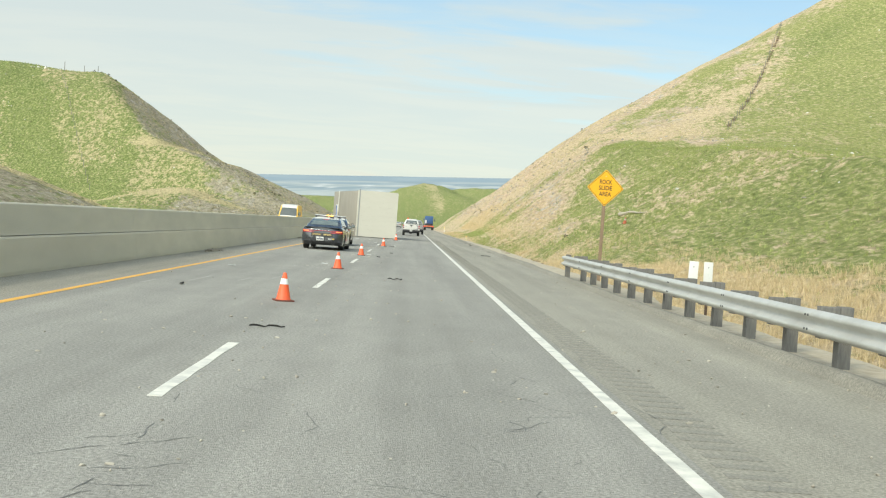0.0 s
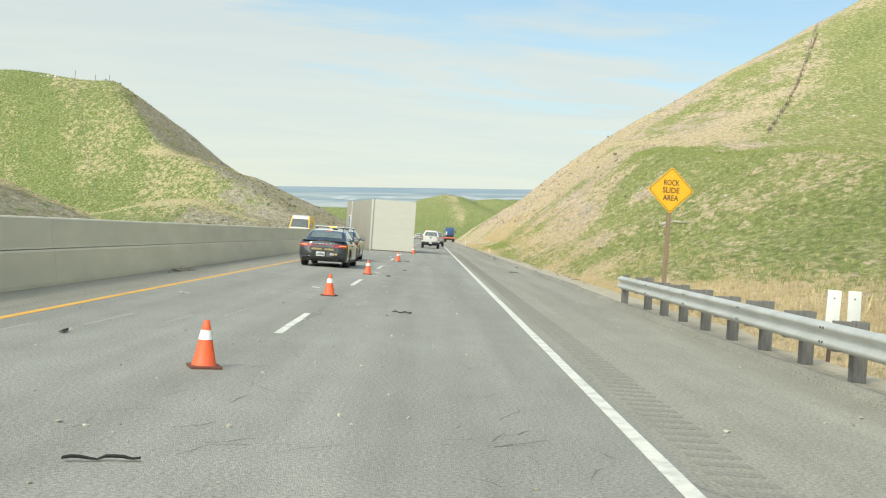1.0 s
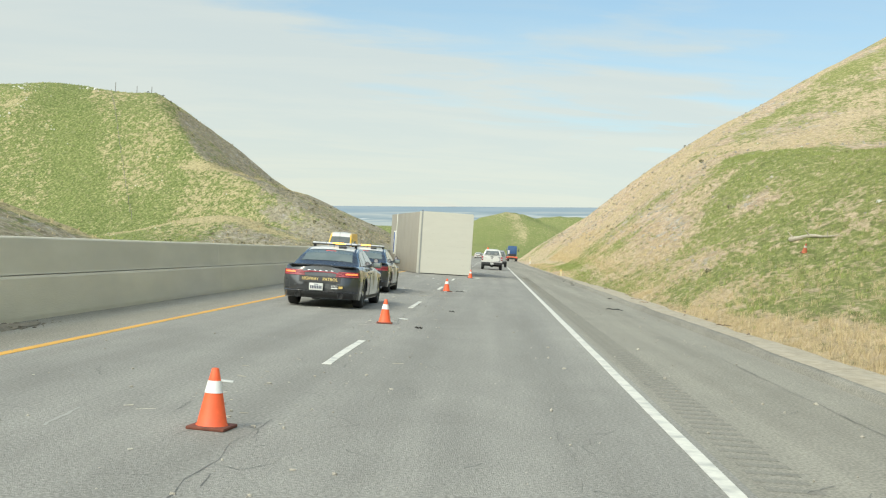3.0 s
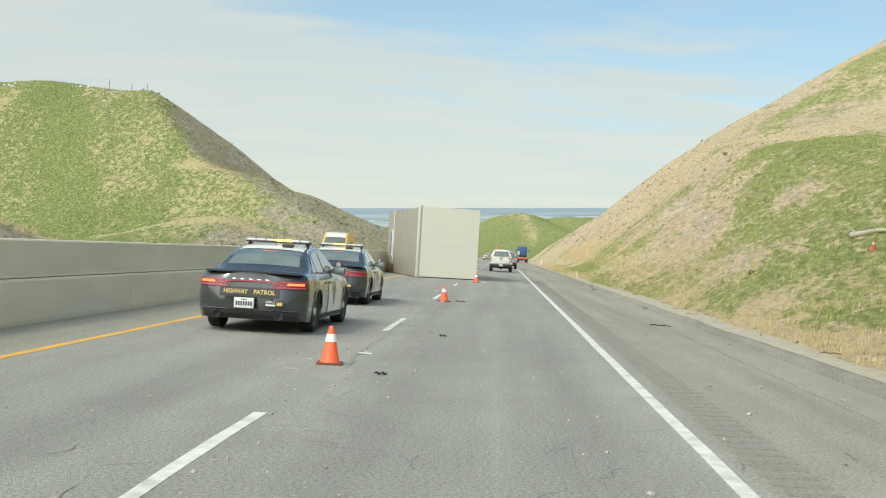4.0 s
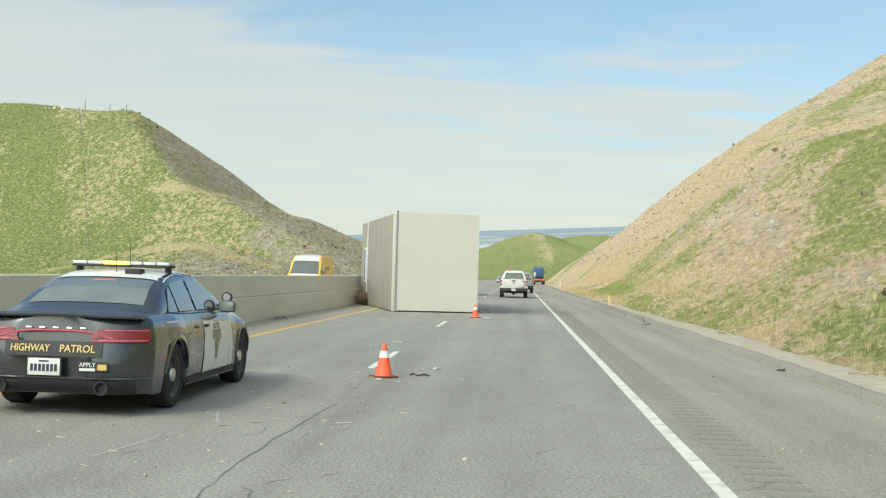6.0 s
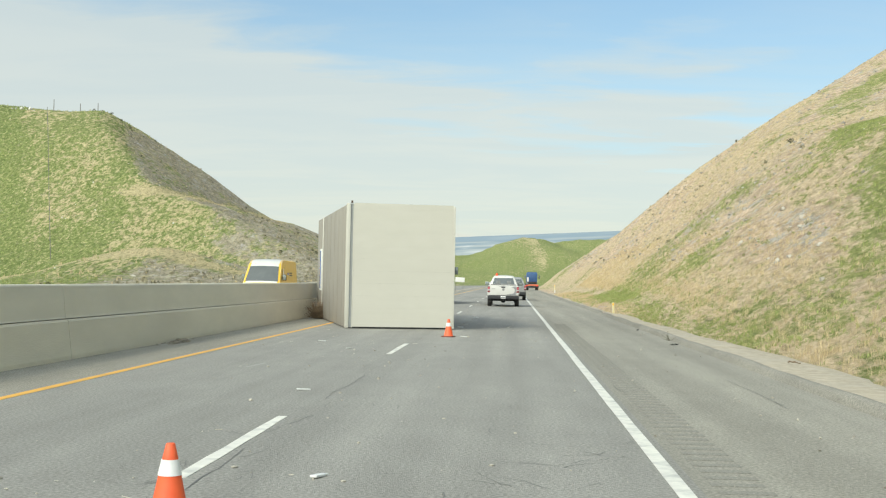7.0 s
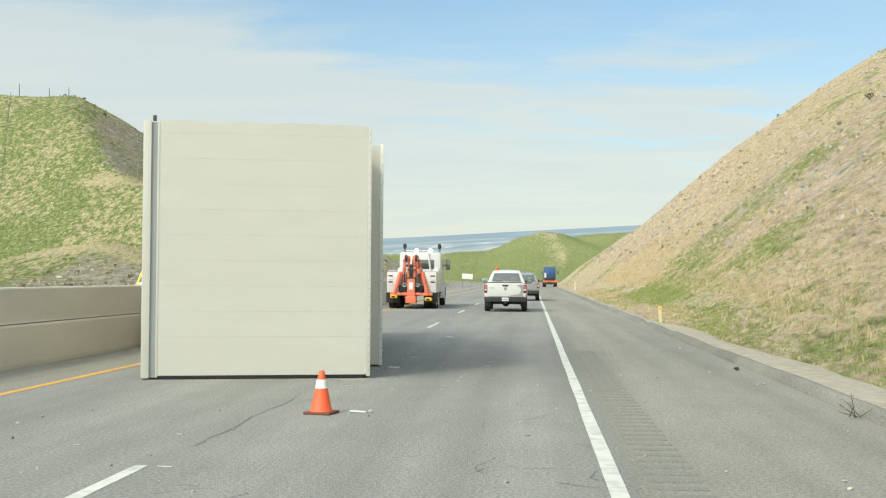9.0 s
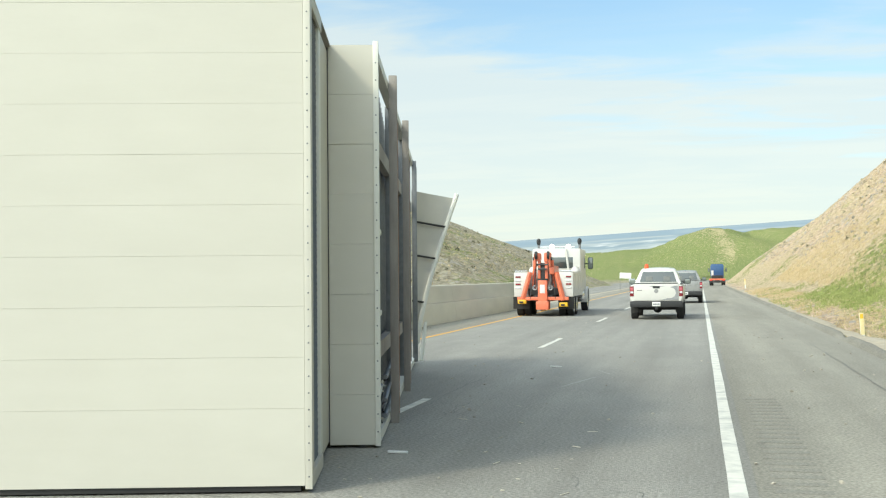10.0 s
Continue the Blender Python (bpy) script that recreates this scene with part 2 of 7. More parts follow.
MESH_METAL = material("mesh_metal", (0.17, 0.175, 0.18), (0.24, 0.245, 0.25), 12, 0.5, 0.7)
# near-black for recesses, whose shade is in the colour, and for dark joints
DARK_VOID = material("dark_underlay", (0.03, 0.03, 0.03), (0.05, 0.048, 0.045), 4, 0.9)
STRAW = material("dry_grass", (0.50, 0.395, 0.225), (0.65, 0.525, 0.32), 0.8, 0.9, island=0.2, spec=0.2)
GREEN = material("green_grass", (0.25, 0.29, 0.092), (0.39, 0.42, 0.16), 0.7, 0.85, island=0.22, spec=0.25)
SHRUB = material("dry_shrub", (0.17, 0.125, 0.08), (0.27, 0.20, 0.125), 6, 0.9, island=0.4)
DARK_SHRUB = material("dark_shrub", (0.065, 0.066, 0.036), (0.12, 0.11, 0.062), 6, 0.9, island=0.4)
PALE_STONE = material("chalky_stone", (0.56, 0.54, 0.48), (0.66, 0.64, 0.58), 3, 0.9, bump=0.3, island=0.15)
STONE = material("pale_rock", (0.30, 0.27, 0.22), (0.42, 0.385, 0.32), 3, 0.9, bump=0.4, island=0.25)
LITTER = material("pale_litter", (0.6, 0.6, 0.57), (0.72, 0.71, 0.68), 8, 0.7)
SCRAP = material("scrap_rubber", (0.02, 0.02, 0.02), (0.05, 0.045, 0.04), 20, 0.9, bump=0.3)
DIRT = material("shoulder_dirt", (0.31, 0.262, 0.19), (0.50, 0.435, 0.325), 5.5, 0.95, bump=0.5, bscale=18, c3=(0.42, 0.38, 0.31), scale3=0.7, amount3=0.6)

# ---- mesh helpers ----


def part(name, bm, mat, parent, label="", smooth=True, sharp=35, m=None):
    """Links a bmesh as one mesh object, under a thing or a part."""
    bmesh.ops.recalc_face_normals(bm, faces=bm.faces[:])
    if smooth:
        for f in bm.faces:
            f.smooth = True
        lim = radians(sharp)
        for e in bm.edges:
            if len(e.link_faces) == 2 and e.calc_face_angle(0) > lim:
                e.smooth = False
    me = bpy.data.meshes.new(name)
    bm.to_mesh(me)
    bm.free()
    for x in mat if isinstance(mat, (list, tuple)) else [mat]:
        me.materials.append(x)
    ob = new(name, me)
    if parent is not None:
        ob.parent = parent
    if m is not None:
        ob.matrix_basis = m
    if label:
        tagged(ob, label)
    return ob


def thing(name, m, label, category, group="", kind=""):
    e = new(name)
    e.empty_display_size = 0.2
    e.matrix_basis = m
    return tagged(e, label, category, group, kind)


def box(bm, x0, x1, y0, y1, z0, z1, bevel=0.0, m=None):
    vs = [bm.verts.new(p) for p in ((x0, y0, z0), (x1, y0, z0), (x1, y1, z0), (x0, y1, z0), (x0, y0, z1), (x1, y0, z1), (x1, y1, z1), (x0, y1, z1))]
    fs = [bm.faces.new([vs[i] for i in q]) for q in ((3, 2, 1, 0), (4, 5, 6, 7), (0, 1, 5, 4), (1, 2, 6, 5), (2, 3, 7, 6), (3, 0, 4, 7))]
    if m is not None:
        bmesh.ops.transform(bm, matrix=m, verts=vs)
    if bevel:
        bmesh.ops.bevel(bm, geom=list({e for f in fs for e in f.edges}), offset=bevel, segments=2, affect="EDGES", profile=0.6)
    return bm


def Box(x0, x1, y0, y1, z0, z1, bevel=0.0, m=None):
    return box(bmesh.new(), x0, x1, y0, y1, z0, z1, bevel, m)


def cyl(bm, a, b, r0, r1=None, n=16, caps=True):
    """A tapered round bar from a to b."""
    a, b = Vector(a), Vector(b)
    r1 = r0 if r1 is None else r1
    q = (b - a).to_track_quat("Z", "Y")
    rings = []
    for c, r in ((a, r0), (b, r1)):
        rings.append([bm.verts.new(c + q @ Vector((r * math.cos(2 * math.pi * i / n), r * math.sin(2 * math.pi * i / n), 0))) for i in range(n)])
    for i in range(n):
        bm.faces.new((rings[0][i], rings[0][(i + 1) % n], rings[1][(i + 1) % n], rings[1][i]))
    if caps:
        bm.faces.new(rings[0][::-1]), bm.faces.new(rings[1])
    return bm


def Cyl(a, b, r0, r1=None, n=16, caps=True):
    return cyl(bmesh.new(), a, b, r0, r1, n, caps)


def lathe(bm, prof, axis="x", n=24, centre=(0, 0, 0)):
    """Turns (distance along axis, radius) pairs round the axis."""
    rings = []
    for d, r in prof:
        ring = []
        for i in range(n):
            c, s = r * math.cos(2 * math.pi * i / n), r * math.sin(2 * math.pi * i / n)
            p = {"x": (d, c, s), "y": (c, d, s), "z": (c, s, d)}[axis]
            ring.append(bm.verts.new(Vector(p) + Vector(centre)))
        rings.append(ring)
    for a, b in zip(rings, rings[1:]):
        for i in range(n):
            bm.faces.new((a[i], a[(i + 1) % n], b[(i + 1) % n], b[i]))
    return bm


def loft(bm, sections, closed=False, caps=True):
    """Skins a run of point lists of equal length."""
    rows = [[bm.verts.new(p) for p in s] for s in sections]
    k = len(rows[0])
    for a, b in zip(rows, rows[1:]):
        for i in range(k if closed else k - 1):
            j = (i + 1) % k
            bm.faces.new((a[i], a[j], b[j], b[i]))
    if caps:
        for r in (rows[0], rows[-1]):
            try:
                bm.faces.new(r)
            except ValueError:
                pass
    return bm


def slab(bm, pts, depth):
    """A flat outline pts, thickened by the vector depth."""
    d = Vector(depth)
    a = [bm.verts.new(p) for p in pts]
    b = [bm.verts.new(Vector(p) + d) for p in pts]
    bm.faces.new(a), bm.faces.new(b[::-1])
    for i in range(len(pts)):
        j = (i + 1) % len(pts)
        bm.faces.new((a[i], b[i], b[j], a[j]))
    return bm


def Slab(pts, depth):
    return slab(bmesh.new(), pts, depth)


def letters(text, size, mat, parent, m, name="lettering", width=None):
    """Flat raised lettering in the built-in font, made into a mesh."""
    cu = bpy.data.curves.new(name, "FONT")
    cu.body, cu.size, cu.extrude, cu.align_x, cu.align_y = text, size, 0.002, "CENTER", "CENTER"
    cu.offset = size * 0.012
    cu.resolution_u = 3
    tmp = bpy.data.objects.new(name, cu)
    scene.collection.objects.link(tmp)
    dg = bpy.context.evaluated_depsgraph_get()
    me = bpy.data.meshes.new_from_object(tmp.evaluated_get(dg))
    bpy.data.objects.remove(tmp)
    xs = [v.co.x for v in me.vertices]
    if width and xs:
        k = width / (max(xs) - min(xs))
        for v in me.vertices:
            v.co.x *= k
    me.materials.clear()
    me.materials.append(mat)
    ob = new(name, me)
    ob.parent = parent
    ob.matrix_basis = m
    return ob


# ---- lie of the land ----
_rs = np.random.RandomState(7)
_lat = _rs.rand(256, 256)


def vnoise(x, y):
    x, y = np.asarray(x, float), np.asarray(y, float)
    xi, yi = np.floor(x).astype(int), np.floor(y).astype(int)
    fx, fy = x - xi, y - yi
    fx, fy = fx * fx * (3 - 2 * fx), fy * fy * (3 - 2 * fy)
    g = lambda a, b: _lat[a % 256, b % 256]
    return (g(xi, yi) * (1 - fx) + g(xi + 1, yi) * fx) * (1 - fy) + (g(xi, yi + 1) * (1 - fx) + g(xi + 1, yi + 1) * fx) * fy


def fbm(x, y, octaves=4):
    v, a, t = 0, 1.0, 0
    for k in range(octaves):
        v, t = v + a * (vnoise(x * 2**k + 17.3 * k, y * 2**k + 9.1 * k) - 0.5), t + a
        a *= 0.5
    return v / t * 2


def sstep(a, b, v):
    t = np.clip((np.asarray(v, float) - a) / (b - a), 0, 1)
    return t * t * (3 - 2 * t)


def softplus(v, k=1.0):
    return np.logaddexp(0, np.asarray(v, float) / k) * k


def softmin(a, b, k=1.2):
    return -np.logaddexp(-np.asarray(a, float) / k, -np.asarray(b, float) / k) * k


def bend(y):
    """How far the road has swung to the right."""
    return np.clip(np.asarray(y, float) - 300, 0, 400) ** 2 / 2500.0


EDGE_R, WALL_X = 4.75, -7.0


LEFT_CUT = [(0, 0), (13.5, 0), (30, 7.0), (38, 10.3), (41, 11.3), (44.5, 11.9), (47, 13.8), (63, 26.4), (90, 46)]


def table_at(v, keys):
    """Straight-line reading of (place, height) pairs."""
    return np.interp(v, [k[0] for k in keys], [k[1] for k in keys])


def meadow(r, y):
    """The natural hillside on the right: a spur that climbs away from the road, with its ridge across at y = 190."""
    ridge = 24.0 + 0.64 * (r - 35)
    drop = (0.07 + 0.0063 * np.clip(r - 22, 0, 40)) * softplus(186 - y, 5.0)
    past = 0.7 * sstep(196, 236, y) + 4.0 * sstep(244, 270, y) + 6.0 * sstep(310, 430, y) + 0.30 * softplus(r - 34, 2.0) * sstep(200, 250, y) - 0.5 * sstep(200, 215, y)
    lobe = 1.3 * np.exp(-(((r - 18) / 4) ** 2) - ((y - 112) / 16) ** 2)
    return ridge - drop - past + lobe


def land(x, y):
    x, y = np.asarray(x, float), np.asarray(y, float)
    r = x - bend(y)
    n1, n2, n3 = fbm(x / 22, y / 22), fbm(x / 6 + 5, y / 6), fbm(x / 1.5, y / 1.5 + 3, 3)
    # right: a gentle foot, then the cut, topped by the meadow
    up = np.clip((r - 8) / 6, 0, 1)
    foot = 0.10 + 0.16 * np.maximum(r - 5.2, 0)
    cut = foot * (1 - 0.8 * up) + 0.94 * softplus(r - 8.3 + 1.5 * sstep(265, 320, y), 0.6)
    nat_r = meadow(r, y)
    nat_r = foot + softplus(nat_r - foot, 0.8)
    crest_soft = 0.5 + 0.3 * sstep(150, 250, y) + 1.8 * sstep(132, 96, y)
    right = softmin(cut + up * (0.5 * n1 + 0.5 * n2 + 0.26 * n3), nat_r + up * (0.5 * n1 + 0.35 * n2), crest_soft) + 0.05 * n3
    # left: the hill beyond the other carriageway, cut in two lifts with a bench between
    near = 9.0 * (1 - sstep(116, 134, y))
    lcut = table_at(-r - near, LEFT_CUT)
    nat = 5.5 * (1 - sstep(76, 106, y)) + 1.0 * sstep(128, 146, y) * sstep(-44, -31, r) + 3.3 * np.exp(-(((r + 35) / 10) ** 2) - ((y - 166) / 11) ** 2)
    nat = nat + (27.6 + 0.9 * np.exp(-(((x + 84) / 7) ** 2))) * sstep(172, 244, y)
    nat = nat * (1 - sstep(246, 300, y)) - 0.004 * np.maximum(-x - 90, 0) ** 1.5
    upl = np.clip((-r - 18) / 8, 0, 1)
    left = softmin(lcut + upl * (0.7 * n1 + 0.5 * n2 + 0.15 * n3), nat + upl * (0.5 * n1 + 0.3 * n2 + 0.1 * n3), 0.5) - 0.05
    # low green hills past the end of the cut
    on_road = ((r > -8) & (r < 5.0)) * (1 - sstep(455, 500, y))
    brow = (0.42 + 0.16 * sstep(-60, -20, x) + 0.42 * sstep(-21, 3, x)) * (1 - 0.13 * np.exp(-(((x - 24 + 0.2 * (y - 600)) / 6) ** 2)))
    far = sstep(430, 560, y) * (3 + 19.0 * brow * np.exp(-(((y - 620) / 85) ** 2)) + 1.2 * n1 + 0.5 * n2) - 40 * sstep(690, 880, y)
    flat = sstep(4.9, 5.4, r) * right + sstep(7.6, 9.0, -r) * left
    return np.where((r > -8) & (r < 5.0), -0.12, flat) + far * (1 - on_road)


# ---- ground, road, barrier ----


def sheet(name, xs, ys, fz, mat, label, category, zone=None):
    X, Y = np.meshgrid(xs, ys)
    Z = fz(X, Y)
    nx, ny = len(xs), len(ys)
    co = np.stack([X, Y, Z], -1).reshape(-1, 3)
    i = np.arange((ny - 1) * (nx - 1))
    a = i // (nx - 1) * nx + i % (nx - 1)
    quads = np.stack([a, a + 1, a + nx + 1, a + nx], -1)
    me = bpy.data.meshes.new(name)
    me.from_pydata(co.tolist(), [], quads.tolist())
    me.polygons.foreach_set("use_smooth", np.ones(len(quads), bool))
    if zone is not None:
        col = np.concatenate([zone(co[:, 0], co[:, 1], co[:, 2]), np.ones((len(co), 1))], 1)
        at = me.color_attributes.new("cover", "FLOAT_COLOR", "POINT")
        at.data.foreach_set("color", col.astype(np.float32).ravel())
    me.materials.append(mat)
    return tagged(new(name, me), label, category, kind="structure")


def cover_zones(x, y, z):
    """Shares of straw (r), bare rocky earth (g) and lush green (b) in the plant cover."""
    r = x - bend(y)
    n, n2, n4 = fbm(x / 14 + 3, y / 18, 4), fbm(x / 4, y / 9 + 8, 4), fbm(x / 4.5 + 31, y / 11 + 2, 4)
    # on the right the old meadow ends along a fence; past it the cut is rocky and half bare
    edge = np.interp(r, [8, 9.7, 15.7, 20, 23, 25, 26.8, 35, 45.8, 60], [82, 86, 114, 132, 145, 146, 116, 129, 157, 192])
    brown = sstep(-24, 12, y - edge + (20 * n2 + 22 * n4) * sstep(32, 27, r))
    high = sstep(23, 31, r)
    lobe = sstep(10.5, 12.5, r) * sstep(29.0, 19.0, r) * sstep(86, 106, y) * (1 - brown)
    rs = np.clip(0.30 + 0.24 * n + 0.30 * n2 - 0.16 * high + 0.30 * n4 - 0.20 * lobe, 0, 1)
    foot = 1.6 * sstep(50, 85, y) - 1.3 * sstep(66, 46, y)
    rs = np.maximum(rs, sstep(11.2, 9.4, r + foot - 1.1 * n2 - 0.8 * n) * sstep(7.0, 7.8, r + 0.4 * n2 - 0.9 * sstep(40, 52, y)) * (1 - 0.8 * sstep(90, 112, y) * sstep(-0.35, 0.0, n4) * sstep(9.9, 8.9, r)))
    rs = np.clip(rs - 0.9 * sstep(5.8, 6.4, r) * sstep(8.2, 7.2, r + 0.6 * n2), 0, 1)
    rr = np.clip(brown * (0.38 + 1.0 * n4 + 0.30 * sstep(150, 210, y) - 0.15 * high) + 0.2 * sstep(0.5, 0.9, n2), 0, 1) * sstep(10.2, 12, r)
    rs = np.maximum(rs, brown * (0.54 + 0.7 * n2 - 0.9 * n - 0.08 * high + 0.40 * sstep(140, 210, y)))
    bench = 1.2 * np.exp(-(((r - np.interp(y, [120, 130, 144, 150, 175, 190], [26, 26.5, 26.2, 25.4, 24.4, 23.5]) + 0.4 * n2) / 0.8) ** 2)) * sstep(112, 124, y) * sstep(190, 178, y)
    rs, rr = np.maximum(rs, bench), rr * np.clip(1 - bench, 0, 1)
    dirt = sstep(7.2, 6.3, r + 0.9 * n2 + 0.7 * sstep(92, 122, y))
    rr = np.maximum(rr, dirt)
    # left side: the face cut towards the road is bare, the natural slope is grassed
    lc = table_at(-r - 9.0 * (1 - sstep(116, 134, y)), LEFT_CUT)
    nat = 2.0 + 27.6 * sstep(172, 244, y)
    lip = np.interp(z, [3, 5, 7, 10, 13, 16, 20, 27], [-2.6, -2.2, -0.6, 2.3, 1.6, 1.5, 3.5, 5.7])
    face = sstep(-0.8, 0.8, nat - lc - lip + 1.2 * n2) * sstep(100, 60, -x)
    fl = x + 57.0 + 0.43 * (y - 190.6) + 0.8 * n2
    ls = np.clip(0.09 + 0.14 * fbm(x / 10, y / 26 + 4, 4) + 0.24 * fbm(x / 3, y / 30 + 4, 3) + 0.18 * n2 - 0.9 * sstep(-7.5, -5.5, fl) * sstep(0.3, -0.3, fl) + 0.22 * sstep(0, 1, fl) + 0.12 * sstep(4, 18, fl) + 0.16 * sstep(-7, -9, fl) + 0.9 * sstep(0.1, 0.35, fbm(x / 5 + 2, y / 9, 3)) * np.exp(-(((z - 24) / 2.6) ** 2)) * sstep(-92, -86, x) * sstep(-71, -75, x), 0, 1)
    lr = face * np.clip(0.75 + 0.7 * n2, 0, 1)
    mound = np.exp(-(((r + 35) / 10) ** 2) - ((y - 166) / 11) ** 2)
    lr = np.maximum(lr, 0.9 * sstep(-34, -29, r + 2 * n2) * sstep(126, 134, y) * sstep(186, 176, y))
    spur = lc - 5.5 * (1 - sstep(76, 106, y))
    lr = np.maximum(lr, 0.75 * sstep(104, 100, y) * sstep(0.3, -0.3, spur + 0.3 * n2))
    path = np.maximum(sstep(0.55, 0.75, mound + 0.12 * n2) * sstep(154, 160, y), sstep(-1.7, -1.2, spur + 0.2 * n2) * sstep(104, 100, y))
    path = np.maximum(path, np.exp(-(((y - 162 + n2) / 3) ** 2)) * sstep(-50, -44, r) * sstep(-20, -25, r))
    path = np.maximum(path, sstep(11.0, 11.8, z + 0.5 * n2) * sstep(13.6, 12.6, z + 0.5 * n2) * sstep(-54, -47, x) * sstep(150, 170, y))
    ls, lr = np.maximum(ls, path), lr * (1 - path)
    side = (r > 0).astype(float)
    farm = sstep(400, 470, y)
    # a worn gully runs down the far hill: sharp on one side, fading on the other
    gully = x - np.interp(y, [500, 525, 545, 560, 590, 631, 660], [12, 12.6, 13.8, 13.5, 11, 5, 3]) + 1.2 * n2
    trail = np.exp(-((gully / np.where(gully > 0, 1.6, 7.0)) ** 2)) * (0.35 + 0.8 * vnoise(x / 5, y / 9)) * sstep(505, 530, y)
    s = np.clip((rs * side + ls * (1 - side)) * (1 - farm) + farm * np.clip(0.16 + 0.16 * fbm(x / 26 + 1, y / 50, 4) + 0.55 * trail, 0, 1), 0, 1)
    k = (rr * side + lr * (1 - side)) * (1 - farm)
    g = np.clip(0.5 + 0.9 * fbm(x / 14 + 40, y / 14, 4), 0, 1)
    g = np.where(side > 0.5, np.maximum(g * 0.55, 0.5 * lobe), np.maximum(g, 0.75))
    g = g * (1 - farm) + 0.75 * farm
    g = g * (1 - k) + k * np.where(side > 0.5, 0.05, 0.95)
    return np.stack([s, k, g], -1)


def land_material():
    m = bpy.data.materials.new("grassland")
    m.use_nodes = True
    n, l = m.node_tree.nodes, m.node_tree.links
    p = n["Principled BSDF"]
    p.inputs["Roughness"].default_value, p.inputs["Specular IOR Level"].default_value = 0.95, 0.15
    at, sp, tc = n.new("ShaderNodeAttribute"), n.new("ShaderNodeSeparateColor"), n.new("ShaderNodeTexCoord")
    at.attribute_name = "cover"
    l.new(at.outputs["Color"], sp.inputs[0])

    def tex(s, d=6.0, r=0.65, stretch=(1, 1, 1)):
        mp, t = n.new("ShaderNodeMapping"), n.new("ShaderNodeTexNoise")
        mp.inputs["Scale"].default_value = stretch
        l.new(tc.outputs["Object"], mp.inputs[0]), l.new(mp.outputs[0], t.inputs["Vector"])
        t.inputs["Scale"].default_value, t.inputs["Detail"].default_value, t.inputs["Roughness"].default_value = s, d, r
        return t.outputs["Fac"]

    def rng(src, lo, hi, a=0.0, b=1.0):
        r = n.new("ShaderNodeMapRange")
        for key, v in (("From Min", lo), ("From Max", hi), ("To Min", a), ("To Max", b)):
            r.inputs[key].default_value = v
        l.new(src, r.inputs["Value"])
        return r.outputs[0]

    def add(a, b):
        q = n.new("ShaderNodeMath")
        l.new(a, q.inputs[0]), l.new(b, q.inputs[1])
        return q.outputs[0]

    def mix(f, a, b):
        x = n.new("ShaderNodeMix")
        x.data_type = "RGBA"
        for key, v in (("Factor", f), ("A", a), ("B", b)):
            if isinstance(v, tuple):
                x.inputs[key].default_value = (*v, 1)
            else:
                l.new(v, x.inputs[key])
        return x.outputs["Result"]

    lie = (1.0, 0.36, 1.0)
    fine, mid = tex(3.2, 9.0, 0.75, lie), tex(1.25, 7.0, 0.7, lie)
    green = mix(rng(fine, 0.38, 0.62), (0.195, 0.215, 0.072), (0.41, 0.41, 0.160))
    lush = mix(rng(fine, 0.38, 0.62), (0.09, 0.135, 0.036), (0.245, 0.295, 0.095))
    green = mix(sp.outputs[2], green, lush)
    straw = mix(rng(tex(3.6, 8.0, 0.75, lie), 0.37, 0.63), (0.425, 0.33, 0.205), (0.71, 0.57, 0.385))
    straw = mix(rng(sp.outputs[2], 0.5, 0.8), straw, mix(rng(fine, 0.37, 0.63), (0.36, 0.30, 0.155), (0.575, 0.49, 0.28)))
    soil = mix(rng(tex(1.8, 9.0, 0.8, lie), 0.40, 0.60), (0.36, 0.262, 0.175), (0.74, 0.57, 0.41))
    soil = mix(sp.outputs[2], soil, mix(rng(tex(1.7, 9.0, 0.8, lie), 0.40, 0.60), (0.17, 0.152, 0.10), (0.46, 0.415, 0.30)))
    # pale ribs of rock that run down the slope
    soil = mix(rng(tex(0.5, 8.0, 0.78, (0.8, 0.5, 0.8)), 0.55, 0.62), soil, mix(rng(tex(2.6, 8.0, 0.7), 0.38, 0.62), (0.30, 0.278, 0.24), (0.54, 0.51, 0.45)))
    f1 = rng(add(sp.outputs[0], rng(mid, 0.28, 0.72, -0.6, 0.6)), 0.30, 0.72)
    f1 = rng(add(f1, rng(fine, 0.3, 0.7, -0.95, 0.95)), 0.1, 0.9)
    f2 = rng(add(sp.outputs[1], rng(tex(1.2, 8.0, 0.72, lie), 0.28, 0.72, -0.7, 0.7)), 0.3, 0.75)
    col = mix(f2, mix(f1, green, straw), soil)
    # dark scrub and low dead growth, and pale stones in the bare places
    scrub = rng(tex(1.9, 9.0, 0.78, lie), 0.52, 0.64, 0.0, 0.5)
    col = mix(scrub, col, (0.15, 0.135, 0.075))
    pale = n.new("ShaderNodeMath")
    pale.operation = "MULTIPLY"
    l.new(f2, pale.inputs[0]), l.new(rng(tex(1.9, 5.0, 0.6, (1, 0.9, 1)), 0.58, 0.66, 0.0, 0.8), pale.inputs[1])
    col = mix(pale.outputs[0], col, (0.48, 0.45, 0.39))
    l.new(col, p.inputs["Base Color"])
    b = n.new("ShaderNodeBump")
    b.inputs["Strength"].default_value, b.inputs["Distance"].default_value = 0.9, 0.34
    l.new(add(fine, tex(1.0, 8.0, 0.7, lie)), b.inputs["Height"])
    l.new(b.outputs[0], p.inputs["Normal"])
    return m


GRASSLAND = land_material()


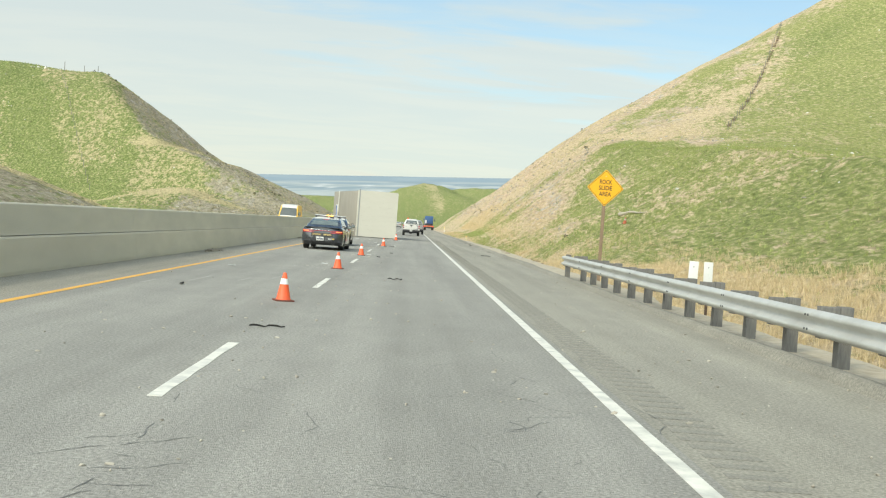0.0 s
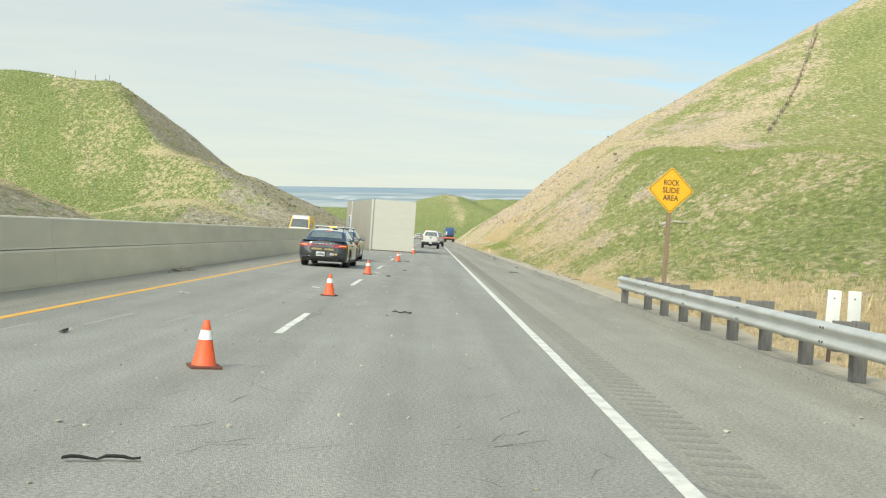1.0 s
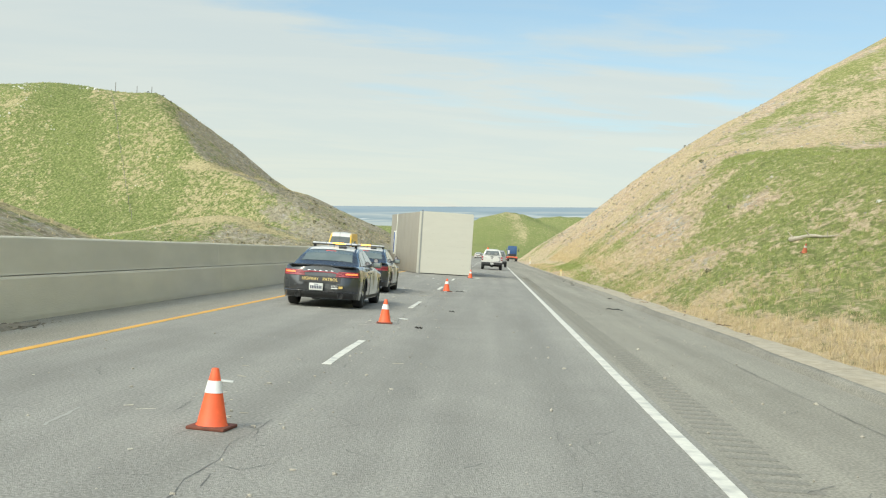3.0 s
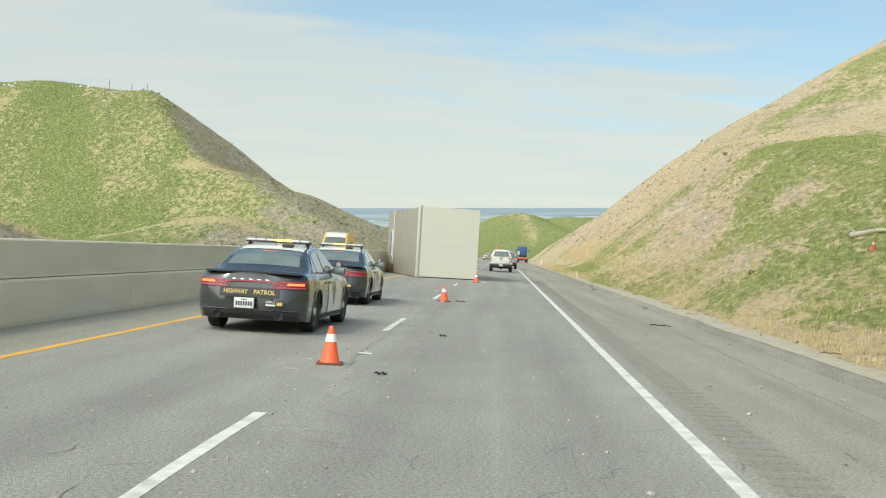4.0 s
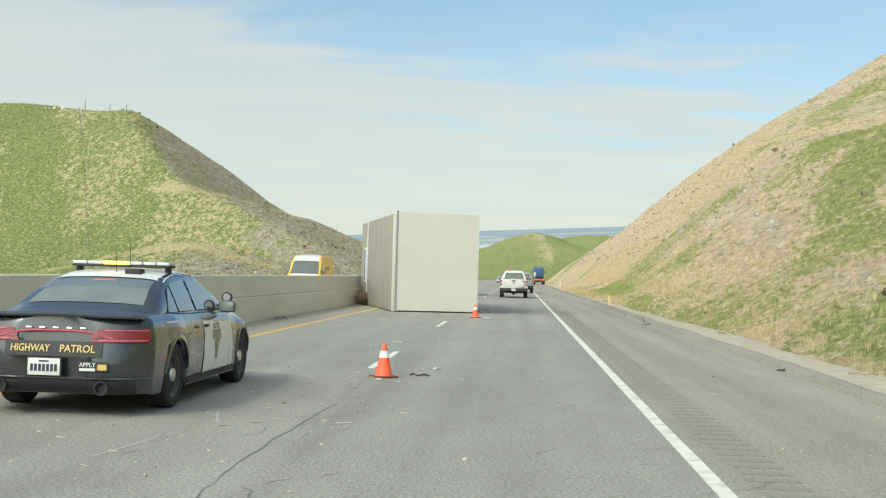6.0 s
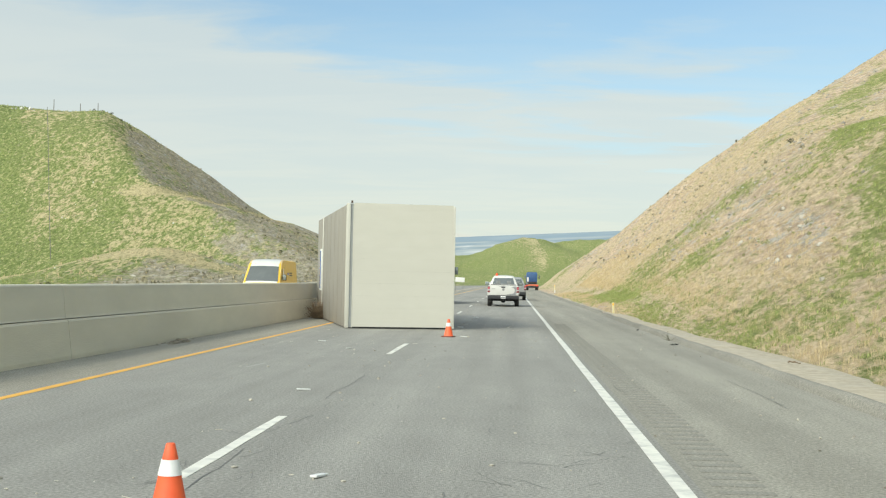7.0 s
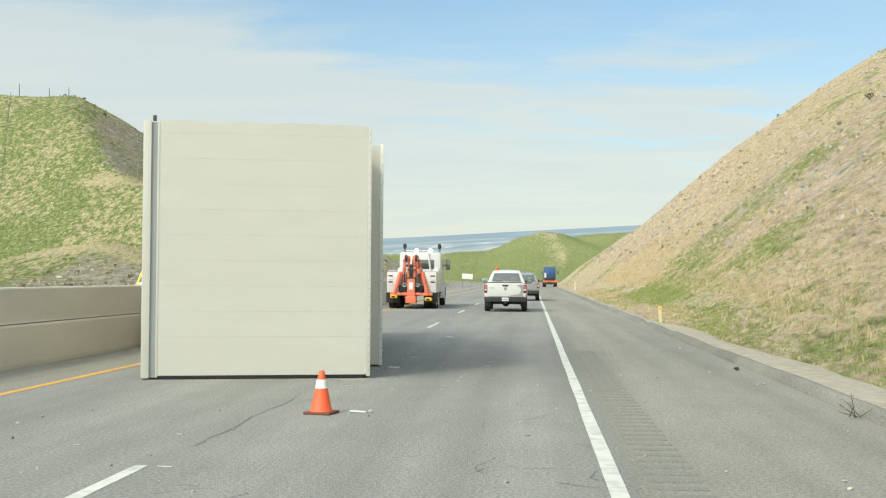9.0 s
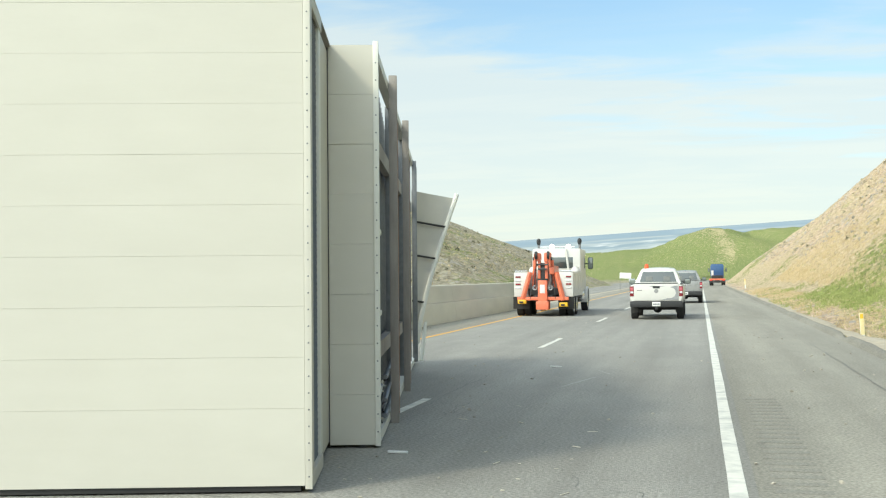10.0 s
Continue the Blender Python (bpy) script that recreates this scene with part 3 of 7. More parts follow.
def spaced(lo, fine_lo, fine_hi, hi, step, grow=1.12):
    mid = list(np.arange(fine_lo, fine_hi + 1e-6, step))
    a, s, left = fine_lo, step, []
    while a > lo:
        s *= grow
        a -= s
        left.append(max(a, lo))
    a, s, right = fine_hi, step, []
    while a < hi:
        s *= grow
        a += s
        right.append(min(a, hi))
    return np.array(left[::-1] + mid + right)


gx = np.concatenate([spaced(-900, -100, -20, -19.5, 1.0, 1.10)[:-1], np.arange(-19, -8, 1.0), [-7.9, -7.5, 4.9, 5.0], np.arange(5.3, 60, 0.55), spaced(60, 60.5, 61, 900, 1.2, 1.10)])
gx = np.unique(np.round(gx, 3))
gy = np.unique(np.round(np.concatenate([np.arange(-70, 0, 2.0), np.arange(0, 300, 0.8), np.arange(300, 480, 2.5), np.arange(480, 900, 6.0)]), 3))
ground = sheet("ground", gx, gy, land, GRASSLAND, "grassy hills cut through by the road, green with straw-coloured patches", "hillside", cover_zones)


def valley(x, y):
    horizon = 0.058 * x + 0.0405 * y
    d = np.hypot(x, y)
    return horizon - 95 * sstep(4700, 1500, d) - 60 * sstep(1500, 800, d) + 9 * fbm(x / 700, y / 300, 3) * sstep(4950, 3500, d)


def valley_zones(x, y, z):
    d = np.hypot(x, y)
    s = np.clip(0.42 + 2.4 * fbm(x / 190, y / 150, 4), 0, 1)
    towns = np.clip(fbm(x / 45 + 9, y / 70, 4) * 3.2 - 0.75, 0, 1) * sstep(3900, 3500, d)
    # distance haze for the plain's colour, stronger farther out
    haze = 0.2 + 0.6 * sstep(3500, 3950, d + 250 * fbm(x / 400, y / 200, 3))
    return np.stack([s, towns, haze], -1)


def valley_material():
    m = bpy.data.materials.new("distant_plain")
    m.use_nodes = True
    n, l = m.node_tree.nodes, m.node_tree.links
    p = n["Principled BSDF"]
    p.inputs["Roughness"].default_value, p.inputs["Specular IOR Level"].default_value = 1.0, 0.0
    at, sp, mx, my = (n.new(k) for k in ("ShaderNodeAttribute", "ShaderNodeSeparateColor", "ShaderNodeMix", "ShaderNodeMix"))
    at.attribute_name = "cover"
    mx.data_type = my.data_type = "RGBA"
    l.new(at.outputs["Color"], sp.inputs[0])
    l.new(sp.outputs[0], mx.inputs["Factor"])
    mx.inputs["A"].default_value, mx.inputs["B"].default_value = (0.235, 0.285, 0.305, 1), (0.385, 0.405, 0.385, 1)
    l.new(sp.outputs[1], my.inputs["Factor"])
    l.new(mx.outputs["Result"], my.inputs["A"])
    my.inputs["B"].default_value = (0.56, 0.56, 0.54, 1)
    # haze is put into the base colour as a blue-grey mix
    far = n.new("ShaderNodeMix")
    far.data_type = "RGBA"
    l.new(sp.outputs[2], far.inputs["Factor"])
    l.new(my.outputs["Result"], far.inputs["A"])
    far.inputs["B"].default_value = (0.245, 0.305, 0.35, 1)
    l.new(far.outputs["Result"], p.inputs["Base Color"])
    return m


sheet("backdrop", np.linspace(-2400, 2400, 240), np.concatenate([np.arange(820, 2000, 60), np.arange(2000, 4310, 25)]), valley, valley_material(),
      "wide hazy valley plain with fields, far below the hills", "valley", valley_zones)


def asphalt_material(name, c1, c2, c3):
    """Worn asphalt: aggregate grain, broad patches and darker wheel paths along the lane."""
    m = material(name, c1, c2, 1.6, 0.88, bump=0.55, bscale=90, c3=c3, scale3=0.22, amount3=0.6, stretch=(1, 0.45, 1), spec=0.3, rvar=0.06)
    n, l = m.node_tree.nodes, m.node_tree.links
    p = n["Principled BSDF"]
    src = p.inputs["Base Color"].links[0].from_socket
    tc, sp = n.new("ShaderNodeTexCoord"), n.new("ShaderNodeTexNoise")
    sp.inputs["Scale"].default_value, sp.inputs["Detail"].default_value = 34, 5
    l.new(tc.outputs["Object"], sp.inputs["Vector"])
    st, sm = n.new("ShaderNodeTexNoise"), n.new("ShaderNodeMapping")
    sm.inputs["Scale"].default_value = (1.3, 0.035, 1)
    st.inputs["Scale"].default_value, st.inputs["Detail"].default_value = 1.0, 5
    l.new(tc.outputs["Object"], sm.inputs[0]), l.new(sm.outputs[0], st.inputs["Vector"])
    h2, m2 = n.new("ShaderNodeHueSaturation"), n.new("ShaderNodeMapRange")
    for key, v in (("From Min", 0.3), ("From Max", 0.7), ("To Min", 0.84), ("To Max", 1.13)):
        m2.inputs[key].default_value = v
    l.new(st.outputs["Fac"], m2.inputs["Value"])
    l.new(m2.outputs[0], h2.inputs["Value"])
    l.new(src, h2.inputs["Color"])
    src = h2.outputs[0]
    hv, mr = n.new("ShaderNodeHueSaturation"), n.new("ShaderNodeMapRange")
    for key, v in (("From Min", 0.3), ("From Max", 0.7), ("To Min", 0.68), ("To Max", 1.32)):
        mr.inputs[key].default_value = v
    l.new(sp.outputs["Fac"], mr.inputs["Value"])
    l.new(mr.outputs[0], hv.inputs["Value"])
    l.new(src, hv.inputs["Color"])
    l.new(hv.outputs[0], p.inputs["Base Color"])
    return m


ASPHALT = asphalt_material("worn_asphalt", (0.268, 0.256, 0.226), (0.312, 0.30, 0.266), (0.225, 0.216, 0.192))
ASPHALT_EDGE = asphalt_material("shoulder_asphalt", (0.275, 0.258, 0.212), (0.32, 0.30, 0.248), (0.24, 0.226, 0.188))


def strip(x0, x1, y0, y1, z=0.0, thick=0.1, step=None, bm=None, wob=0.0):
    """A flat band that follows the road from y0 to y1."""
    bm = bm or bmesh.new()
    if step is None:
        step = 10.0 if y0 < 300 else 5.0
    ys = np.arange(y0, y1, step).tolist() + [y1]
    secs = []
    for y in ys:
        c = float(bend(y))
        w0, w1 = (wob * float(vnoise(y * 1.7, 3)), wob * float(vnoise(y * 1.9, 8))) if wob else (0, 0)
        secs.append([(x0 + c + w0, y, z - thick), (x0 + c + w0, y, z), (x1 + c - w1, y, z), (x1 + c - w1, y, z - thick)])
    return loft(bm, secs, closed=True)


tagged(part("road", strip(-5.6, 1.9, -70, 470, 0.0), ASPHALT, None, smooth=False), "worn grey asphalt highway with two lanes", "road", kind="structure")
tagged(part("shoulder_right", strip(1.9, EDGE_R, -70, 470, -0.004), ASPHALT_EDGE, None, smooth=False), "pale worn asphalt shoulder beside the lane", "road shoulder", kind="structure")
tagged(part("shoulder_left", strip(WALL_X - 0.2, -5.6, -70, 470, -0.004), ASPHALT_EDGE, None, smooth=False), "grey asphalt shoulder along the concrete barrier", "road shoulder", kind="structure")
tagged(part("road_far_side", strip(-17.0, -7.7, -70, 470, -0.02), ASPHALT, None, smooth=False), "asphalt carriageway beyond the concrete barrier", "road", kind="structure")
tagged(part("median", strip(-7.78, WALL_X - 0.18, 147, 470, -0.006), DIRT, None, smooth=False), "bare gravel median between the carriageways", "median", kind="structure")
tagged(part("edge_line_white", strip(1.69, 1.83, -70, 440, 0.004, 0.004, 2.0, wob=0.012), LINE_WHITE, None, smooth=False), "solid worn white edge line on the asphalt", "road marking", kind="structure")
tagged(part("edge_line_yellow", strip(-5.48, -5.34, -70, 440, 0.004, 0.004, 2.0, wob=0.012), LINE_YELLOW, None, smooth=False), "solid yellow edge line on the asphalt", "road marking", kind="structure")
for k in range(-5, 26):
    y = 22.1 + 14.63 * k
    bm = strip(-1.965, -1.835, y, y + 3.9, 0.004, 0.004, 0.5, wob=0.02)
    tagged(part("lane_dash", bm, LINE_WHITE, None, smooth=False), "worn white lane dash on the asphalt", "road marking", "lane dashes", "structure")


def dike():
    """Low rolled asphalt kerb along the right shoulder, chipped here and there, with dirt behind it."""
    bm, secs = bmesh.new(), []
    for y in np.arange(-60, 420, 0.6):
        c, w = float(bend(y)) + 0.04 * float(fbm(y / 9, 1.0)), 0.04 * float(vnoise(y * 0.9, 5))
        h = 0.11 + 0.03 * float(fbm(y / 2.5, 4.0)) - (0.07 if float(vnoise(y * 0.55, 11)) > 0.95 else 0)
        secs.append([(EDGE_R + c - 0.02, y, -0.02), (EDGE_R + c + 0.02 + w, y, h * 0.75), (EDGE_R + c + 0.08 + 0.5 * w, y, h), (EDGE_R + c + 0.16, y, h + 0.01), (EDGE_R + c + 0.24, y, h - 0.05), (EDGE_R + c + 0.26, y, -0.1)])
    return loft(bm, secs)


KERB = asphalt_material("dusty_kerb", (0.22, 0.206, 0.172), (0.30, 0.28, 0.232), (0.18, 0.168, 0.14))
tagged(part("kerb", dike(), KERB, None, sharp=60), "low chipped asphalt kerb along the shoulder", "kerb", kind="structure")


def verge():
    """Bare dirt behind the kerb."""
    bm, secs = bmesh.new(), []
    for y in np.arange(-70, 420, 0.7):
        c = float(bend(y)) + 0.04 * float(fbm(y / 9, 1.0))
        w = 1.35 - 0.65 * float(sstep(92, 122, y)) + 0.6 * float(fbm(y / 5, 7.0))
        x0 = EDGE_R + c + 0.17
        xs = [x0, x0 + 0.3 * w, x0 + 0.65 * w, x0 + w]
        secs.append([(x, y, max(0.07, float(land(x, y)) + 0.03 * (1 - i / 3)) + 0.025 * float(fbm(x * 1.7, y * 1.7)) - (0.12 if i == 3 else 0)) for i, x in enumerate(xs)])
    return loft(bm, secs, caps=False)


tagged(part("verge", verge(), DIRT, None, sharp=80), "strip of bare pale dirt and grit beside the kerb", "dirt verge", kind="structure")


def barrier():
    """Concrete median wall: a sloped lower part and a set-back upper part, cast in lengths."""
    top = thing("barrier", pose(0, 0, 0), "long grey concrete median barrier with a horizontal seam", "barrier", kind="structure")
    y, L = -68.0, 24.2
    while y < 145:
        c0, c1 = float(bend(y)), float(bend(y + L))
        for name, prof, mat in (("lower_wall", [(-7.0, -0.05), (-7.0, 0.06), (-7.07, 0.64), (-7.09, 0.68), (-7.5, 0.68), (-7.5, -0.05)], CONCRETE_LOW),
                                ("upper_wall", [(-7.12, 0.695), (-7.13, 0.72), (-7.18, 1.25), (-7.20, 1.275), (-7.44, 1.275), (-7.46, 1.25), (-7.46, 0.695)], CONCRETE)):
            secs = [[(x + c, yy, z) for x, z in prof] for c, yy in ((c0, y), (c1, y + L - 0.02))]
            part(name, loft(bmesh.new(), secs, closed=True), mat, top, smooth=False)
        y += L
    return top


barrier()

# ---- vehicles ----


def table(keys, y):
    """Smooth reading of a table of rows (y, values...)."""
    ys = [k[0] for k in keys]
    return [float(np.interp(y, ys, [k[i] for k in keys])) for i in range(1, len(keys[0]))]


def shell_section(keys, y, arches):
    hs, hm, hb, zb, zm, zbelt, ztop, crown = table(keys, y)
    za = zb
    for ya, r in arches:
        if abs(y - ya) < r:
            za = max(za, 0.34 + math.sqrt(r * r - (y - ya) ** 2) + (r - 0.42))
    zm = max(zm, za + 0.05)
    return [(0, zb), (0.66 * hs, zb), (0.66 * hs + 0.004, za), (hs, za), (hs + (hm - hs) * 0.75, za + (zm - za) * 0.6), (hm, zm), (hm - 0.3 * (hm - hb), zm + 0.62 * (zbelt - zm)), (hb, zbelt), (hb - 0.035, zbelt + 0.6 * (ztop - zbelt)), (hb - 0.11, ztop), (hb * 0.45, ztop + crown * 0.7), (0, ztop + crown)]


def shell(keys, arches, step=0.06):
    y0, y1 = keys[0][0], keys[-1][0]
    ys = sorted(set([k[0] for k in keys] + [round(v, 3) for v in np.arange(y0, y1, step)] + [a + s * r for a, r in arches for s in (-1, -0.98, -0.9, 0.9, 0.98, 1)]))
    secs = []
    for y in ys:
        h = shell_section(keys, y, arches)
        secs.append([(x, y, z) for x, z in h] + [(-x, y, z) for x, z in h[-2:0:-1]])
    return loft(bmesh.new(), secs, closed=True)


def side_x(keys, y, z):
    h = shell_section(keys, y, ())[3:9]
    return float(np.interp(z, [p[1] for p in h], [p[0] for p in h]))


def side_patch(keys, poly_y, z0, z1, side, off=0.006, nz=5):
    """A skin on the flank between two slanted upright lines: poly_y = (y0 bottom, y0 top, y1 bottom, y1 top)."""
    a0, a1, b0, b1 = poly_y
    rows = []
    for i in range(nz + 1):
        t = i / nz
        z = z0 + (z1 - z0) * t
        ya, yb = a0 + (a1 - a0) * t, b0 + (b1 - b0) * t
        rows.append([(side * (side_x(keys, y, z) + off), y, z) for y in np.linspace(ya, yb, 7)])
    return loft(bmesh.new(), rows, caps=False)


def wheel(parent, x, y, r, w, side, cap=True, rim_mat=None, rim_r=0.66):
    top = part("wheel", lathe(bmesh.new(), [(-w / 2, r * 0.72), (-w / 2, r * 0.93), (-w * 0.38, r), (w * 0.38, r), (w / 2, r * 0.93), (w / 2, r * 0.72), (w * 0.3, r * 0.66), (-w * 0.3, r * 0.66), (-w / 2, r * 0.72)], "x", 28), RUBBER, parent, "black rubber tyre", m=pose(x, y, r))
    o = side * w
    bm = lathe(bmesh.new(), [(o * 0.36, r * 0.71), (o * 0.46, r * 0.69), (o * 0.40, r * 0.60), (o * 0.22, r * 0.52), (o * 0.30, r * 0.30), (o * 0.36, r * 0.22), (o * 0.36, 0.001)], "x", 24)
    part("rim", bm, rim_mat or STEEL, top, "dark steel rim")
    if cap:
        part("hub_cap", lathe(bmesh.new(), [(o * 0.36, r * 0.24), (o * 0.44, r * 0.21), (o * 0.50, r * 0.10), (o * 0.51, 0.001)], "x", 16), CHROME, top, "bright chrome hub cap")
    # rim holes: solid near-black discs, the shade inside put into the colour
    bm = bmesh.new()
    for k in range(6):
        a = math.pi * 2 * k / 6 + 0.3
        cyl(bm, (o * 0.2, math.cos(a) * r * 0.46, math.sin(a) * r * 0.46), (o * 0.285, math.cos(a) * r * 0.46, math.sin(a) * r * 0.46), r * 0.085, n=10)
    tagged(part("rim_hole", bm, DARK_VOID, top), kind="stuff")
    return top


def tail_plan(x):
    """How far the rounded tail has swept forward at a distance x from the middle."""
    return 0.32 * max(0.0, (abs(x) - 0.40) / 0.535) ** 2.4


def tail_lean(z):
    return 0.12 * max(0.0, (z - 0.62) / 0.40) + 0.16 * max(0.0, (0.36 - z) / 0.16) ** 1.5


def tail_y(x, z):
    p = tail_plan(x)
    return p + max(0.0, 1 - p / 0.6) * tail_lean(z)


_tail = [(y, 0.40 + 0.535 * (y / 0.32) ** (1 / 2.4)) for y in (0.0, 0.002, 0.008, 0.02, 0.04, 0.07, 0.11, 0.16, 0.21, 0.26)]
CAR = [(y, h - 0.03, h, h - 0.045, 0.225, 0.55, 0.91, 0.99, 0.02) for y, h in _tail] + [(0.35, 0.90, 0.94, 0.895, 0.21, 0.58, 0.94, 1.02, 0.03),
       (1.15, 0.925, 0.968, 0.91, 0.20, 0.62, 0.95, 1.03, 0.03), (1.9, 0.905, 0.935, 0.895, 0.20, 0.6, 0.945, 1.01, 0.03), (2.6, 0.90, 0.93, 0.89, 0.20, 0.6, 0.94, 1.0, 0.03), (3.5, 0.915, 0.945, 0.89, 0.20, 0.6, 0.92, 0.985, 0.03), (4.2, 0.92, 0.955, 0.87, 0.20, 0.6, 0.87, 0.94, 0.035),
       (4.75, 0.85, 0.90, 0.79, 0.22, 0.55, 0.77, 0.84, 0.03), (5.04, 0.60, 0.68, 0.60, 0.30, 0.5, 0.63, 0.68, 0.02)]
CAR_ROOF = [(0.62, 1.02), (0.85, 1.10), (1.2, 1.27), (1.6, 1.41), (1.9, 1.455), (2.4, 1.475), (2.8, 1.45), (3.15, 1.31), (3.5, 1.14), (3.8, 1.0)]


def cabin_x(z, hb=0.83, lean=0.46, base=0.97):
    return hb - (z - base) * lean


def cabin(roof, hb=0.83, lean=0.46, base=0.97, step=0.05):
    secs = []
    for y in np.arange(roof[0][0], roof[-1][0] + 1e-6, step):
        z = table(roof, y)[0]
        xe = cabin_x(z - 0.05, hb, lean, base)
        h = [(hb, base - 0.03), (cabin_x((base + z - 0.05) / 2, hb, lean, base) + 0.012, (base + z - 0.05) / 2), (xe, z - 0.05), (xe - 0.05, z - 0.012), (xe * 0.6, z + 0.012), (0, z + 0.022)]
        secs.append([(x, y, zz) for x, zz in h] + [(-x, y, zz) for x, zz in h[-2::-1]])
    return loft(bmesh.new(), secs)


def cabin_skin(roof, y0, y1, k0, k1, off, hb=0.83, lean=0.46, base=0.97, n=10):
    """A skin on the cabin's top side, as for windows and the roof; k0, k1: share of its half width at both ends."""
    rows = []
    for i in range(n + 1):
        t = i / n
        y = y0 + (y1 - y0) * t
        z = table(roof, y)[0]
        xe, k = cabin_x(z - 0.05, hb, lean, base), k0 + (k1 - k0) * t
        row = []
        for u in np.linspace(-1, 1, 13):
            x = u * k * xe
            zz = float(np.interp(abs(x), [0, xe * 0.6, xe - 0.05, xe], [z + 0.022, z + 0.012, z - 0.012, z - 0.05]))
            row.append((x, y, zz + off))
        rows.append(row)
    return loft(bmesh.new(), rows, caps=False)


def cabin_window(poly, side, hb=0.83, lean=0.46, base=0.97, off=0.018):
    bm = bmesh.new()
    bm.faces.new([bm.verts.new((side * (cabin_x(z, hb, lean, base) + off), y, z)) for y, z in poly])
    return bm


def tail_patch(x0, x1, z0, z1, off, x0_top=None, n=10):
    """A skin on the rounded tail; x0_top: where its inner end stands at the top edge."""
    rows = []
    for i in range(5):
        t = i / 4
        z = z0 + (z1 - z0) * t
        a = x0 if x0_top is None else x0 + (x0_top - x0) * (1 - t)
        row = []
        for x in np.linspace(a, x1, n + 1):
            y = tail_y(x, z)
            k = min(1.0, tail_plan(x) / 0.2)
            row.append((x + math.copysign(off * 0.7 * k, x), y - off * (1 - 0.3 * k), z))
        rows.append(row)
    return loft(bmesh.new(), rows, caps=False)


def mirror(parent, x, y, z, side, mat, w=0.24, h=0.17):
    top = part("side_mirror", Box(-w / 2, w / 2, -0.05, 0.09, -h / 2, h / 2, 0.045), mat, parent, m=pose(x + side * w / 2, y, z))
    part("mirror_glass", Box(-w / 2 + 0.02, w / 2 - 0.02, -0.056, -0.05, -h / 2 + 0.02, h / 2 - 0.02, 0.002), GLASS_DARK, top, "mirror glass")
    part("mirror_arm", Box(-w / 2 - 0.10, -w / 2 + 0.02, -0.02, 0.05, -0.05, 0.0, 0.01, m=None if side > 0 else Matrix.Rotation(math.pi, 4, "Y")), mat, top)


